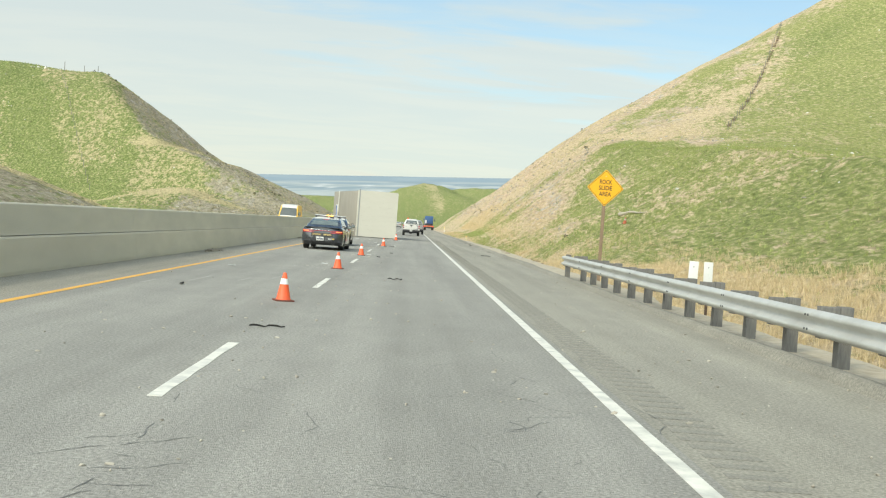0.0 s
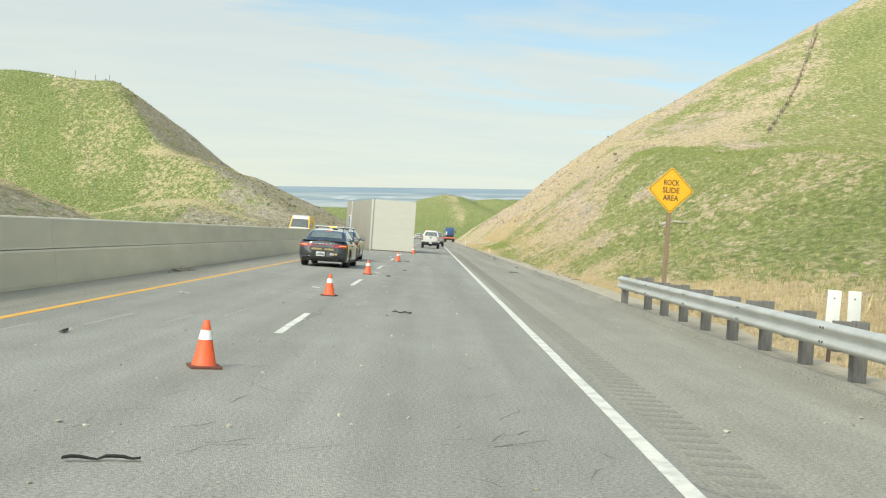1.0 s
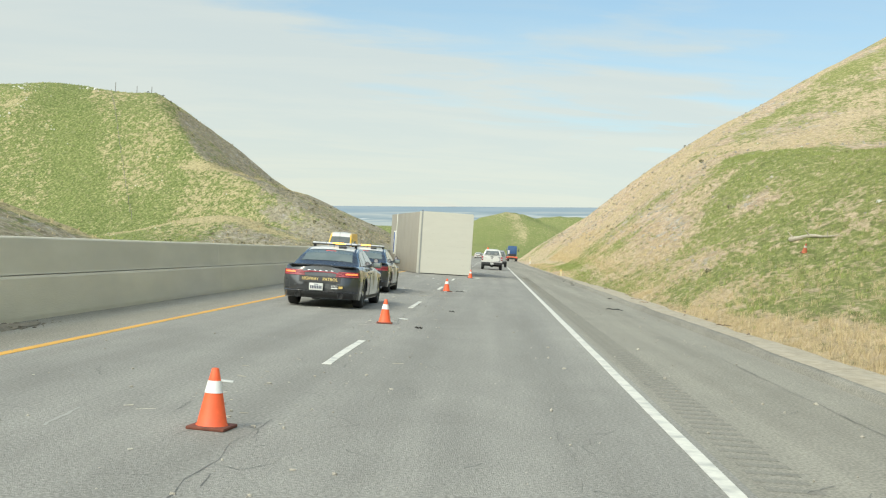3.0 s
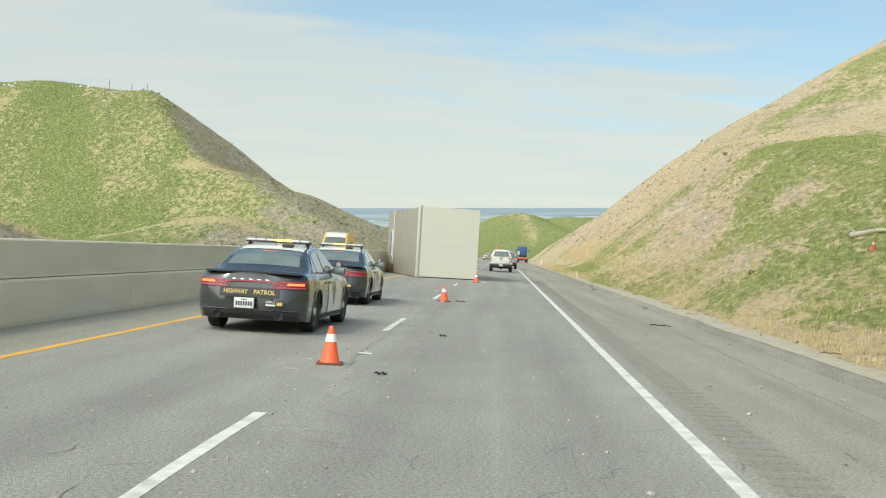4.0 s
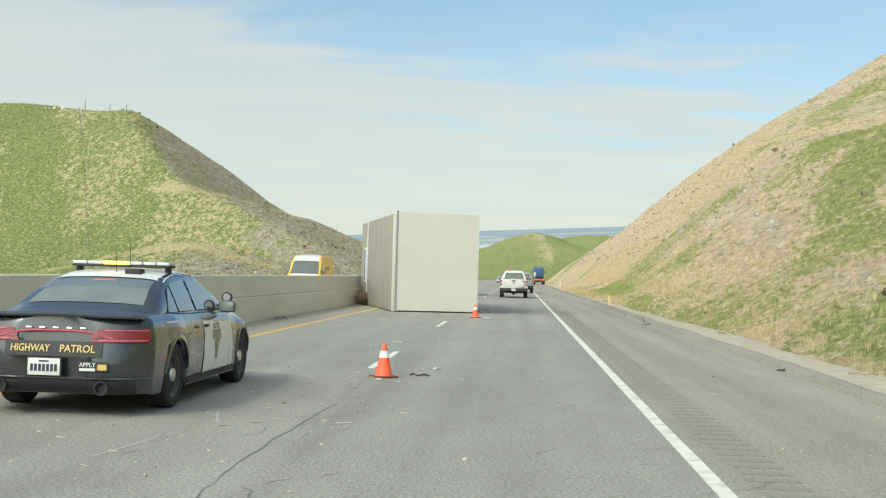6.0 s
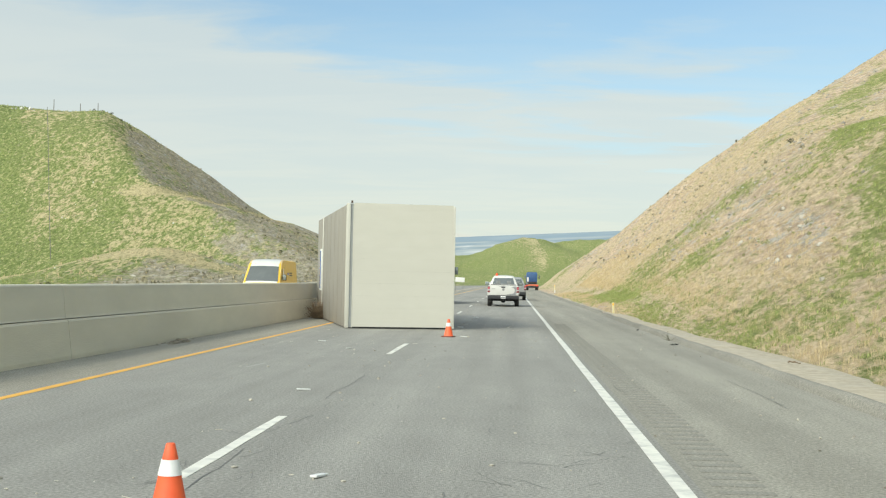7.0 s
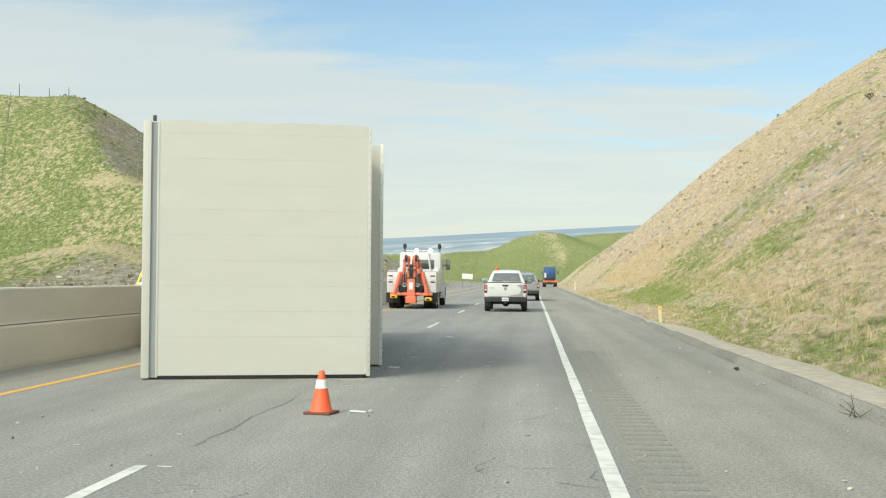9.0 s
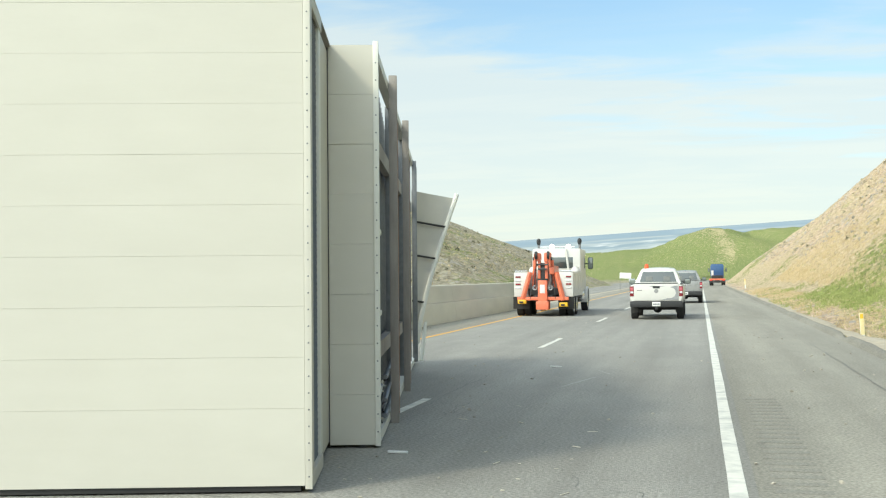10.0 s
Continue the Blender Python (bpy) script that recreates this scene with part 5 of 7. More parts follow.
def tow_truck(m):
    tk = thing("tow_truck", m, "white heavy tow truck with an orange boom parked in the lane", "tow truck")
    part("chassis", Box(-0.42, 0.42, 0.2, 9.0, 0.62, 0.88, 0.02), PLASTIC, tk, "black chassis frame")
    for s in (1, -1):
        b = part("side_locker", Box(min(s * 0.62, s * 1.22), max(s * 0.62, s * 1.22), 0.35, 5.2, 0.80, 1.82, 0.05), PAINT_WHITE, tk, "white side locker")
        for k in range(4):
            part("marker_lamp", Box(-0.11, 0.11, -0.02, 0.02, -0.035, 0.035, 0.015), LENS_RED if k % 2 == 0 else LENS_CLEAR, b, m=pose(s * 1.04, 0.34, 1.62 - 0.15 * k))
        for k in range(4):
            part("locker_door", Box(-0.006, 0.006, 0, 1.05, 0, 0.80, 0.004), PAINT_WHITE, b, m=pose(s * 1.224, 0.5 + 1.15 * k, 0.92))
        part("mud_flap", Box(-0.33, 0.33, 0, 0.02, -0.5, 0, 0), RUBBER, tk, m=pose(s * 0.93, 0.42, 0.80))
        part("lift_foot", Box(-0.17, 0.17, -0.06, 0.25, -0.10, 0.07, 0.03), PAINT_YELLOW, tk, "yellow tow fork foot", m=pose(s * 0.85, 0.05, 0.62 if s < 0 else 0.50))
        part("foot_slot", Box(-0.10, 0.06, -0.012, 0.01, -0.05, 0.03, 0.01), DARK_VOID, tk, m=pose(s * 0.85, -0.058, 0.60 if s < 0 else 0.48))
        bm = bmesh.new()
        a, c = Vector((s * 0.84, 0.10, 0.66)), Vector((s * 0.54, 0.34, 1.80))
        q = Matrix.Translation(a) @ (c - a).to_track_quat("Z", "Y").to_matrix().to_4x4()
        box(bm, -0.085, 0.085, -0.07, 0.07, 0, (c - a).length, 0.02, q)
        part("brace_leg", bm, PAINT_ORANGE, tk, "orange slanted brace")
        part("work_lamp", lathe(bmesh.new(), [(0.0, 0.10), (0.05, 0.11), (0.16, 0.05)], "y", 14), LENS_CLEAR, tk, m=pose(s * 0.32, 0.02, 1.18))
        for y in (1.25, 2.55):
            for x in (0.72, 1.04):
                wheel(tk, s * x, y, 0.50, 0.28, s, cap=False, rim_mat=CHROME)
        wheel(tk, s * 1.0, 8.7, 0.50, 0.30, s, rim_mat=CHROME)
        part("fender", loft(bmesh.new(), [[(u, -v * math.cos(t), v * math.sin(t)) for u, v in ((-0.2, 0.57), (0.2, 0.57), (0.2, 0.64), (-0.2, 0.64))] for t in np.linspace(-0.15, math.pi + 0.15, 17)], closed=True), PAINT_WHITE, tk, m=pose(s * 0.98, 8.7, 0.50))
        st = part("exhaust_stack", Cyl((0, 0, 0), (0, 0, 2.25), 0.05), MESH_METAL, tk, "grey exhaust stack", m=pose(s * 0.95, 6.75, 0.9))
        part("stack_tip", lathe(bmesh.new(), [(2.20, 0.055), (2.26, 0.085), (2.36, 0.105), (2.46, 0.085), (2.50, 0.03), (2.50, 0.001)], "z", 12), PLASTIC, st, "black stack tip")
        mirror(tk, s * 1.22, 8.05, 2.25, s, PLASTIC, 0.24, 0.55)
        part("fuel_tank", Cyl((0, 5.6, 0), (0, 6.9, 0), 0.30), CHROME, tk, m=pose(s * 0.86, 0, 0.75))
        part("beacon", lathe(bmesh.new(), [(0, 0.12), (0.06, 0.13), (0.16, 0.09), (0.19, 0.001)], "z", 14), GLOW_WHITE, tk, "lit white beacon", m=pose(s * 0.38 + 0.1, 6.3, 2.93))
        part("tail_pod", lathe(bmesh.new(), [(0, 0.16), (0.08, 0.2), (0.24, 0.14), (0.28, 0.001)], "z", 14), PAINT_WHITE, tk, m=pose(s * 0.95, 4.6, 1.80))
    for s in (1, -1):
        part("head_plate", Box(s * 0.30 - 0.035, s * 0.30 + 0.035, 0.0, 0.42, 2.02, 2.52, 0.02), PAINT_ORANGE, tk, "orange head plate")
        part("head_pin", Cyl((s * 0.24, 0.18, 2.36), (s * 0.40, 0.18, 2.36), 0.07, n=12), STEEL, tk)
        part("hydraulic_hose", Cyl((s * 0.40, 0.35, 0.9), (s * 0.33, 0.30, 1.95), 0.022, n=6), PLASTIC, tk, "black hydraulic hose")
        part("chain", Cyl((s * 0.52, 0.10, 0.72), (s * 0.44, 0.12, 1.35), 0.018, n=6), STEEL, tk, "hanging steel chain")
        part("locker_rail", Cyl((s * 0.66, 0.36, 1.86), (s * 1.18, 0.36, 1.86), 0.02, n=8), CHROME, tk)
    for z, w in ((1.02, 0.52), (1.48, 0.42), (1.90, 0.36)):
        part("cross_tie", Box(-w / 2, w / 2, 0.04, 0.12, z, z + 0.07, 0.01), (STEEL, PAINT_ORANGE, PLASTIC)[int(z * 2) % 3], tk)
    # boom and mast
    part("rear_bulkhead", Box(-0.62, 0.62, 0.70, 0.76, 0.88, 1.72, 0.01), PAINT_WHITE, tk, "white rear bulkhead")
    mast = part("boom", Box(-0.19, 0.19, 0.0, 0.5, 0.35, 1.48, 0.04), PAINT_ORANGE, tk, "orange lifting boom")
    part("boom_upper", Box(-0.20, -0.09, 0.16, 0.46, 1.45, 2.30, 0.03), PAINT_ORANGE, mast)
    part("boom_upper", Box(0.09, 0.22, 0.16, 0.46, 1.45, 2.30, 0.03), PAINT_ORANGE, mast)
    part("boom_slide", Box(-0.09, 0.09, 0.24, 0.44, 1.40, 2.20, 0.02), STEEL, mast, "grey sliding inner beam")
    part("top_pulley", Cyl((-0.34, 0.2, 2.12), (0.34, 0.2, 2.12), 0.05, n=10), STEEL, mast)
    part("swivel", Box(0.26, 0.46, 0.2, 0.5, 1.72, 2.02, 0.05), PAINT_ORANGE, mast)
    part("boom_head", Box(-0.36, -0.08, 0.10, 0.55, 2.28, 2.60, 0.06), PAINT_ORANGE, mast)
    part("boom_head", Box(0.06, 0.34, 0.10, 0.55, 2.22, 2.62, 0.06), PAINT_ORANGE, mast)
    for s in (1, -1):
        part("sheave", Cyl((s * 0.2, 0.02, 2.5), (s * 0.3, 0.02, 2.5), 0.16), PLASTIC, mast)
        part("ram", Cyl((s * 0.42, 0.5, 1.2), (s * 0.36, 0.45, 2.3), 0.07), PAINT_ORANGE, mast)
        part("cable", Cyl((s * 0.24, -0.08, 1.2), (s * 0.24, -0.05, 2.45), 0.012, n=6), PLASTIC, mast)
    part("boom_label", Box(-0.10, 0.10, -0.008, 0.002, 0.95, 1.30, 0.004), LITTER, mast, "pale placard")
    part("boom_foot", Box(-0.26, 0.26, -0.12, 0.5, 0.28, 0.62, 0.03), PAINT_ORANGE, mast)
    part("crossbar", Box(-1.05, 1.05, 0.10, 0.26, 0.66, 0.80, 0.02), PAINT_ORANGE, tk)
    part("deck", Box(-0.62, 0.62, 0.3, 5.2, 0.88, 1.15, 0.02), PLASTIC, tk)
    part("winch", Cyl((-0.4, 3.4, 1.45), (0.4, 3.4, 1.45), 0.22), PAINT_ORANGE, tk)
    part("boom_tail", Box(-0.2, 0.2, 0.4, 4.6, 1.75, 2.1, 0.04), PAINT_ORANGE, tk)
    # cab
    cab = part("cab", Box(-1.12, 1.12, 5.5, 8.2, 0.95, 2.92, 0.16), PAINT_WHITE, tk)
    part("cab_rear_window", Box(-0.45, 0.75, 5.485, 5.52, 2.0, 2.5, 0.01), GLASS_CAB, cab)
    part("bonnet", Box(-0.85, 0.85, 8.2, 9.9, 0.95, 1.85, 0.18), PAINT_WHITE, tk)
    part("windscreen", Box(-0.98, 0.98, 8.195, 8.225, 1.95, 2.7, 0.01), GLASS_DARK, cab)
    for s in (1, -1):
        part("cab_window", Box(-0.01, 0.01, 7.2, 8.0, 2.0, 2.6, 0.004), GLASS_DARK, cab, m=pose(s * 1.124, 0, 0))
        part("side_lamp", Box(-0.01, 0.01, 5.9, 6.1, 1.2, 1.26, 0.004), LENS_RED, cab, m=pose(s * 1.124, 0, 0))
    part("light_rack", Cyl((-0.8, 5.9, 2.98), (0.8, 5.9, 2.98), 0.035), CHROME, tk)
    part("hose", Cyl((0.62, 5.45, 1.3), (0.45, 5.45, 2.85), 0.05), PAINT_WHITE, tk)
    return tk


tow_truck(pose(-4.47, 129.75, 0, 0, 0, 0.8) @ K)


def semi_tractor(m):
    tk = thing("semi_truck", m, "blue semi tractor with a red low deck on the shoulder", "truck")
    part("chassis", Box(-0.45, 0.45, 0.0, 8.6, 0.75, 1.0, 0.03), PLASTIC, tk)
    deck = part("deck", Box(-1.25, 1.25, -0.1, 2.8, 0.86, 1.10, 0.03), PAINT_ORANGE, tk, "red low deck")
    part("bumper", Box(-1.25, 1.25, -0.15, 0.0, 0.45, 0.75, 0.04), PLASTIC, deck)
    for s in (1, -1):
        part("tail_lamp", Box(-0.16, 0.16, -0.03, 0.02, -0.08, 0.08, 0.02), GLOW_RED, deck, m=pose(s * 0.95, -0.15, 0.86))
        for y in (0.9, 2.2):
            for x in (0.75, 1.07):
                wheel(tk, s * x, y, 0.50, 0.28, s, cap=False)
        wheel(tk, s * 1.05, 7.6, 0.50, 0.30, s, cap=False)
        mirror(tk, s * 1.25, 6.6, 2.5, s, PLASTIC, 0.25, 0.6)
    cab = part("cab", Box(-1.1, 1.0, 3.6, 6.6, 1.45, 3.25, 0.14), PAINT_BLUE, tk)
    part("fairing", Box(-1.0, 0.9, 3.7, 5.9, 3.2, 3.42, 0.10), PAINT_BLUE, cab)
    part("cab_ladder", Box(-0.95, -0.6, 3.56, 3.6, 1.5, 2.4, 0.01), LENS_CLEAR, cab, "pale panel on the cab back")
    part("lower_back", Box(-0.9, 0.85, 3.5, 3.62, 1.1, 1.62, 0.02), PLASTIC, cab)
    part("bonnet", Box(-1.0, 1.0, 6.6, 8.4, 1.1, 2.2, 0.2), PAINT_BLUE, tk)
    return tk


semi_tractor(pose(4.0, 264.0, 0, 0, 0, -1) @ K)


def van(m):
    vn = thing("delivery_van", m, "yellow delivery van with a white front beyond the barrier", "van")
    keys = [(0.0, 0.80, 0.90, 0.86, 0.35, 0.7, 1.0, 1.10, 0.0), (0.5, 0.92, 0.99, 0.94, 0.3, 0.8, 1.15, 1.25, 0.02), (1.0, 0.95, 1.0, 0.98, 0.3, 0.8, 1.2, 1.3, 0.02), (5.9, 0.95, 1.0, 0.98, 0.3, 0.8, 1.2, 1.3, 0.02)]
    part("body", shell(keys, ((1.0, 0.42), (4.7, 0.42)), 0.08), [PAINT_YELLOW], vn, sharp=40)
    roof = [(0.62, 1.26), (0.9, 1.6), (1.3, 2.05), (1.6, 2.38), (1.9, 2.55), (2.4, 2.62), (5.9, 2.60)]
    part("upper_body", cabin(roof, 0.97, 0.09, 1.28, 0.06), PAINT_YELLOW, vn, sharp=40)
    part("cab_roof", cabin_skin(roof, 1.55, 2.7, 0.98, 0.98, 0.01, 0.97, 0.09, 1.28), PAINT_WHITE, vn, "white cab roof")
    part("front_panel", cabin_skin(roof, 0.63, 1.56, 0.995, 0.995, 0.004, 0.97, 0.09, 1.28), PAINT_WHITE, vn, "white front panel")
    part("windscreen", cabin_skin(roof, 0.70, 1.45, 0.90, 0.86, 0.012, 0.97, 0.09, 1.28), GLASS_CAB, vn)
    part("bonnet", Box(-0.85, 0.85, 0.02, 0.62, 1.05, 1.27, 0.06), PAINT_WHITE, vn)
    for s in (1, -1):
        part("side_window", cabin_window(((1.35, 1.45), (2.05, 1.45), (2.05, 2.1), (1.75, 2.1)), s, 0.97, 0.09, 1.28, 0.025), GLASS_DARK, vn)
        part("side_mark", cabin_window(((3.0, 1.75), (3.4, 1.75), (3.4, 1.87), (3.0, 1.87)), s, 0.97, 0.09, 1.28, 0.022), LENS_BLUE, vn, "blue mark")
        for k in range(2):
            part("side_bar", cabin_window(((3.55, 1.70 + 0.13 * k), (4.4, 1.70 + 0.13 * k), (4.4, 1.76 + 0.13 * k), (3.55, 1.76 + 0.13 * k)), s, 0.97, 0.09, 1.28, 0.022), PLASTIC, vn, "row of dark lettering")
        mirror(vn, s * 1.0, 1.3, 1.6, s, PLASTIC, 0.2, 0.35)
        for y in (1.0, 4.7):
            wheel(vn, s * 0.86, y, 0.35, 0.22, s)
    return vn


van(pose(-12.6, 117.5, -0.02, 0, 0, 0) @ Matrix.Diagonal((1, 0.95, 0.92, 1)))

# ---- the modular building unit tipped on its side ----


def building_unit():
    W, H, D = 3.25, 3.68, 10.7
    b = thing("modular_building", pose(-4.38, 91.86, 0, 0, 0, 14), "cream modular building unit tipped on its side across the lane", "building unit")
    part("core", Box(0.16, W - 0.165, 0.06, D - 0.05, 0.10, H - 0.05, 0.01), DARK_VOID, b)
    # end wall: eight wide boards with fine joints
    z = 0.055
    for k, hh in enumerate([0.555] + [0.3675] * 8 + [H - 0.061 - 0.555 - 8 * 0.3675 + 0.05]):
        ob = part("wall_board", Box(0.20, W - 0.05, 0.0, 0.06, z + 0.0006, z + hh - 0.0006), PANEL, b, smooth=False, m=pose(0, 0.0004 * ((k * 7) % 3 - 1), 0))
        z += hh
    part("bottom_rail", Box(0.1, W - 0.08, 0.02, 0.12, 0.012, 0.06, 0.006), DARK_VOID, b, "dark bottom rail")
    part("top_flashing", Box(0.20, W - 0.05, 0.004, 0.10, H - 0.012, H + 0.004, 0.004), PANEL, b)
    # corner trim towards the roof side
    part("corner_post", Box(-0.03, 0.085, -0.02, 0.12, 0.02, H + 0.03, 0.012), PANEL, b, "cream corner post")
    # the shadow strip beside the post is put into the groove's grey
    part("corner_groove", Box(0.085, 0.17, 0.012, 0.08, 0.03, H + 0.01, 0.0), CORNER_SHADE, b, "corner groove with its shadow painted in grey")
    part("corner_cap", Box(0.17, 0.20, -0.006, 0.06, 0.03, H + 0.02, 0.006), PANEL, b)
    part("corner_pin", Box(0.10, 0.15, -0.02, 0.05, H + 0.03, H + 0.11, 0.006), FRAME_BROWN, b)
    # rim on the other edge, riveted
    edge = part("edge_trim", Box(W - 0.048, W + 0.004, -0.006, 0.16, 0.03, H, 0.002), PANEL, b)
    rv = bmesh.new()
    for k in range(30):
        cyl(rv, (W - 0.02, -0.006, 0.12 + k * 0.12), (W - 0.02, -0.010, 0.12 + k * 0.12), 0.007, 0.005, 6)
    tagged(part("rivet_row", rv, MESH_METAL, edge), kind="stuff")
    # roof side, turned to the barrier
    part("roof_panel", Box(-0.012, 0.16, 0.10, 8.35, 0.03, H - 0.01, 0.006), PANEL_ROOF, b, "grey beige roof side")
    part("roof_panel", Box(-0.012, 0.16, 8.42, D, 0.03, H - 0.01, 0.006), PANEL_ROOF, b)
    part("roof_joint", Box(-0.03, 0.05, 8.345, 8.425, 0.03, H + 0.01, 0.008), TRIM, b)
    for k in range(6):
        part("roof_seam", Box(-0.02, 0.0, 1.35 * k + 1.2, 1.35 * k + 1.215, 0.04, H - 0.02, 0.003), PANEL_ROOF, b)
    win = part("window_frame", Box(-0.05, 0.02, 8.72, 9.25, 1.02, 2.55, 0.01), TRIM, b, "white window frame")
    part("window_pane", Box(-0.058, -0.045, 8.79, 9.18, 1.09, 2.48, 0.003), LENS_BLUE, win, "pale blue window pane")
    part("upper_side", Box(0.0, W, 0.10, D, H - 0.02, H, 0.0), PANEL_ROOF, b)
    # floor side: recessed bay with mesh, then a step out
    # sheet behind the mesh, near-black to paint in the bay's shade
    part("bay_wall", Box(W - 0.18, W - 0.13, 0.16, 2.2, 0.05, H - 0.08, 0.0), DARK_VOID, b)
    part("mesh_frame", Box(W - 0.05, W - 0.005, 0.92, 1.10, 0.06, H - 0.05, 0.008), TRIM, b)
    bm = bmesh.new()
    for k in range(64):
        z0 = 0.10 + k * 0.054
        for u in range(10):
            y0 = 0.18 + u * 0.07
            cyl(bm, (W - 0.03, y0, z0), (W - 0.03, y0 + 0.035, z0 + 0.027), 0.0045, n=4, caps=False)
            cyl(bm, (W - 0.03, y0 + 0.035, z0 + 0.027), (W - 0.03, y0, z0 + 0.054), 0.0045, n=4, caps=False)
            cyl(bm, (W - 0.03, y0 + 0.07, z0), (W - 0.03, y0 + 0.035, z0 + 0.027), 0.0045, n=4, caps=False)
            cyl(bm, (W - 0.03, y0 + 0.035, z0 + 0.027), (W - 0.03, y0 + 0.07, z0 + 0.054), 0.0045, n=4, caps=False)
    tagged(part("expanded_mesh", bm, MESH_METAL, b, "grey diamond steel mesh"), kind="stuff")
    part("bay_panel", Box(W - 0.08, W - 0.03, 1.14, 2.2, 0.06, H - 0.06, 0.004), PANEL, b)
    part("soffit", Box(W - 0.13, W + 0.004, 0.165, 1.12, H - 0.022, H, 0.004), PANEL, b)
    part("soffit_lip", Box(W - 0.02, W + 0.004, 0.165, 1.12, H - 0.12, H - 0.024, 0.004), PANEL, b)
    part("sill_flange", Box(W - 0.03, W + 0.004, 0.165, 1.05, 0.02, 0.14, 0.006), PANEL, b)
    X2 = W + 0.44
    z = 0.03
    for k in range(8):
        part("step_board", Box(W - 0.02, X2 - 0.05, 2.2, 2.26, z + 0.001, z + 0.455), PANEL, b, smooth=False, m=pose(0, 0.002 * (k % 3), 0))
        z += 0.456
    st = part("step_trim", Box(X2 - 0.05, X2, 2.185, 2.30, 0.02, H + 0.03, 0.006), TRIM, b)
    rv = bmesh.new()
    for k in range(22):
        cyl(rv, (X2 - 0.025, 2.185, 0.15 + k * 0.16), (X2 - 0.025, 2.181, 0.15 + k * 0.16), 0.008, 0.006, 6)
    tagged(part("rivet_row", rv, MESH_METAL, st), kind="stuff")
    part("underfloor", Box(W - 0.05, X2 - 0.16, 2.27, D - 0.1, 0.05, H - 0.04, 0.0), GREY_PATCH, b, "grey underfloor sheeting")
    # floor joists, long rails and cross members of the frame
    y = 2.55
    while y < D:
        part("joist", Box(X2 - 0.16, X2 - 0.06, y, y + 0.045, 0.05, H - 0.05, 0.004), MESH_METAL, b, "grey floor joist")
        y += 0.41
    # the steel frame lies a little askew to the box
    skew = lambda y: X2 + 0.034 * (y - 2.2)
    for z in (0.75, 2.75):
        pts = [[(skew(y) + u, y, z + w) for u, w in ((-0.14, 0), (-0.06, 0), (-0.06, 0.16), (-0.14, 0.16))] for y in (2.3, 12.9)]
        part("long_rail", loft(bmesh.new(), pts, closed=True), FRAME_GREY, b, "brown steel long rail", smooth=False)
    for z in (0.03, H - 0.12):
        pts = [[(skew(y) + u, y, z + w) for u, w in ((-0.10, 0), (-0.01, 0), (-0.01, 0.09), (-0.10, 0.09))] for y in (2.31, 12.7)]
        part("rim_rail", loft(bmesh.new(), pts, closed=True), TRIM, b, "pale rim rail", smooth=False)
    for yy, x1, z0, z1 in ((4.0, X2 + 0.15, -0.0, H + 0.03), (7.5, X2 + 0.27, 0.0, H + 0.02)):
        part("cross_beam", Box(x1 - 0.09, x1, yy, yy + 0.13, z0, z1, 0.008), FRAME_GREY, b, "weathered brown steel cross beam")
        part("rust_edge", Box(x1 + 0.001, x1 + 0.006, yy + 0.05, yy + 0.12, z0 + 0.1, z1 - 0.5, 0.0), RUST, b, "rusty beam flange", smooth=False)
    for yy in (5.4, 6.2, 8.6, 9.6, 10.6, 11.6):
        part("strut", Box(skew(yy) - 0.12, skew(yy) - 0.03, yy, yy + 0.05, 0.06, H - 0.10, 0.005), MESH_METAL, b, "grey steel floor strut")
    for yy in (12.35, 12.65):
        part("end_strut", Box(skew(yy) - 0.03, skew(yy) + 0.05, yy, yy + 0.05, 0.05, H - 0.3 * (yy - 12.35) - 0.05, 0.006), MESH_METAL, b, "grey end strut")
    for yy, z0, z1 in ((2.62, 0.95, 2.35), (2.78, 0.5, 0.9), (3.3, 2.0, 2.05), (3.3, 1.15, 1.2)):
        part("bracket", Box(X2 - 0.06, X2 - 0.03, yy, yy + (0.05 if z1 - z0 > 0.1 else 0.8), z0, z1, 0.004), TRIM, b, "pale steel bracket")
    rs = np.random.RandomState(31)
    for k in range(14):
        y0, z0 = rs.uniform(2.5, 6.2), rs.uniform(0.08, 0.5)
        part("loose_wire", Cyl((X2 - 0.05, y0, z0), (X2 - 0.02 + 0.05 * rs.rand(), y0 + rs.uniform(0.2, 0.7), max(0.03, z0 + rs.uniform(-0.25, 0.25))), 0.012, n=6), (TRIM, MESH_METAL, DARK_VOID)[k % 3], b)
    # hanging pipes near the ground
    for k, (y0, y1, zz) in enumerate(((3.0, 4.6, 0.35), (3.3, 5.8, 0.55), (3.0, 6.8, 0.2))):
        part("pipe", Cyl((X2 + 0.02, y0, zz), (X2 + 0.06, y1, zz + 0.12 - 0.1 * k), 0.025, n=10), MESH_METAL, b)
    # torn sheet at the far end, folded outwards, with its pale edge strip
    X3 = skew(12.7)

    def leaf(u, t):
        return (X3 - 0.05 + u * (0.08 + 0.74 * t ** 1.3) , 12.75 + 0.5 * u * t + 0.06 * math.sin(3 * u), 0.35 + 2.78 * t - 0.12 * u * t)

    flap = part("torn_sheet", loft(bmesh.new(), [[leaf(u, i / 9) for u in np.linspace(0, 1, 6)] for i in range(10)], caps=False), CREAM_DULL, b, "bent sheet torn loose at the end")
    for i in range(6):
        p, q = Vector(leaf(1.0, i / 6 * 1.03)), Vector(leaf(1.0, (i + 1) / 6 * 1.03))
        part("sheet_edge", Cyl(p, q, 0.045, 0.045, 8), TRIM, flap, "pale bent edge strip")
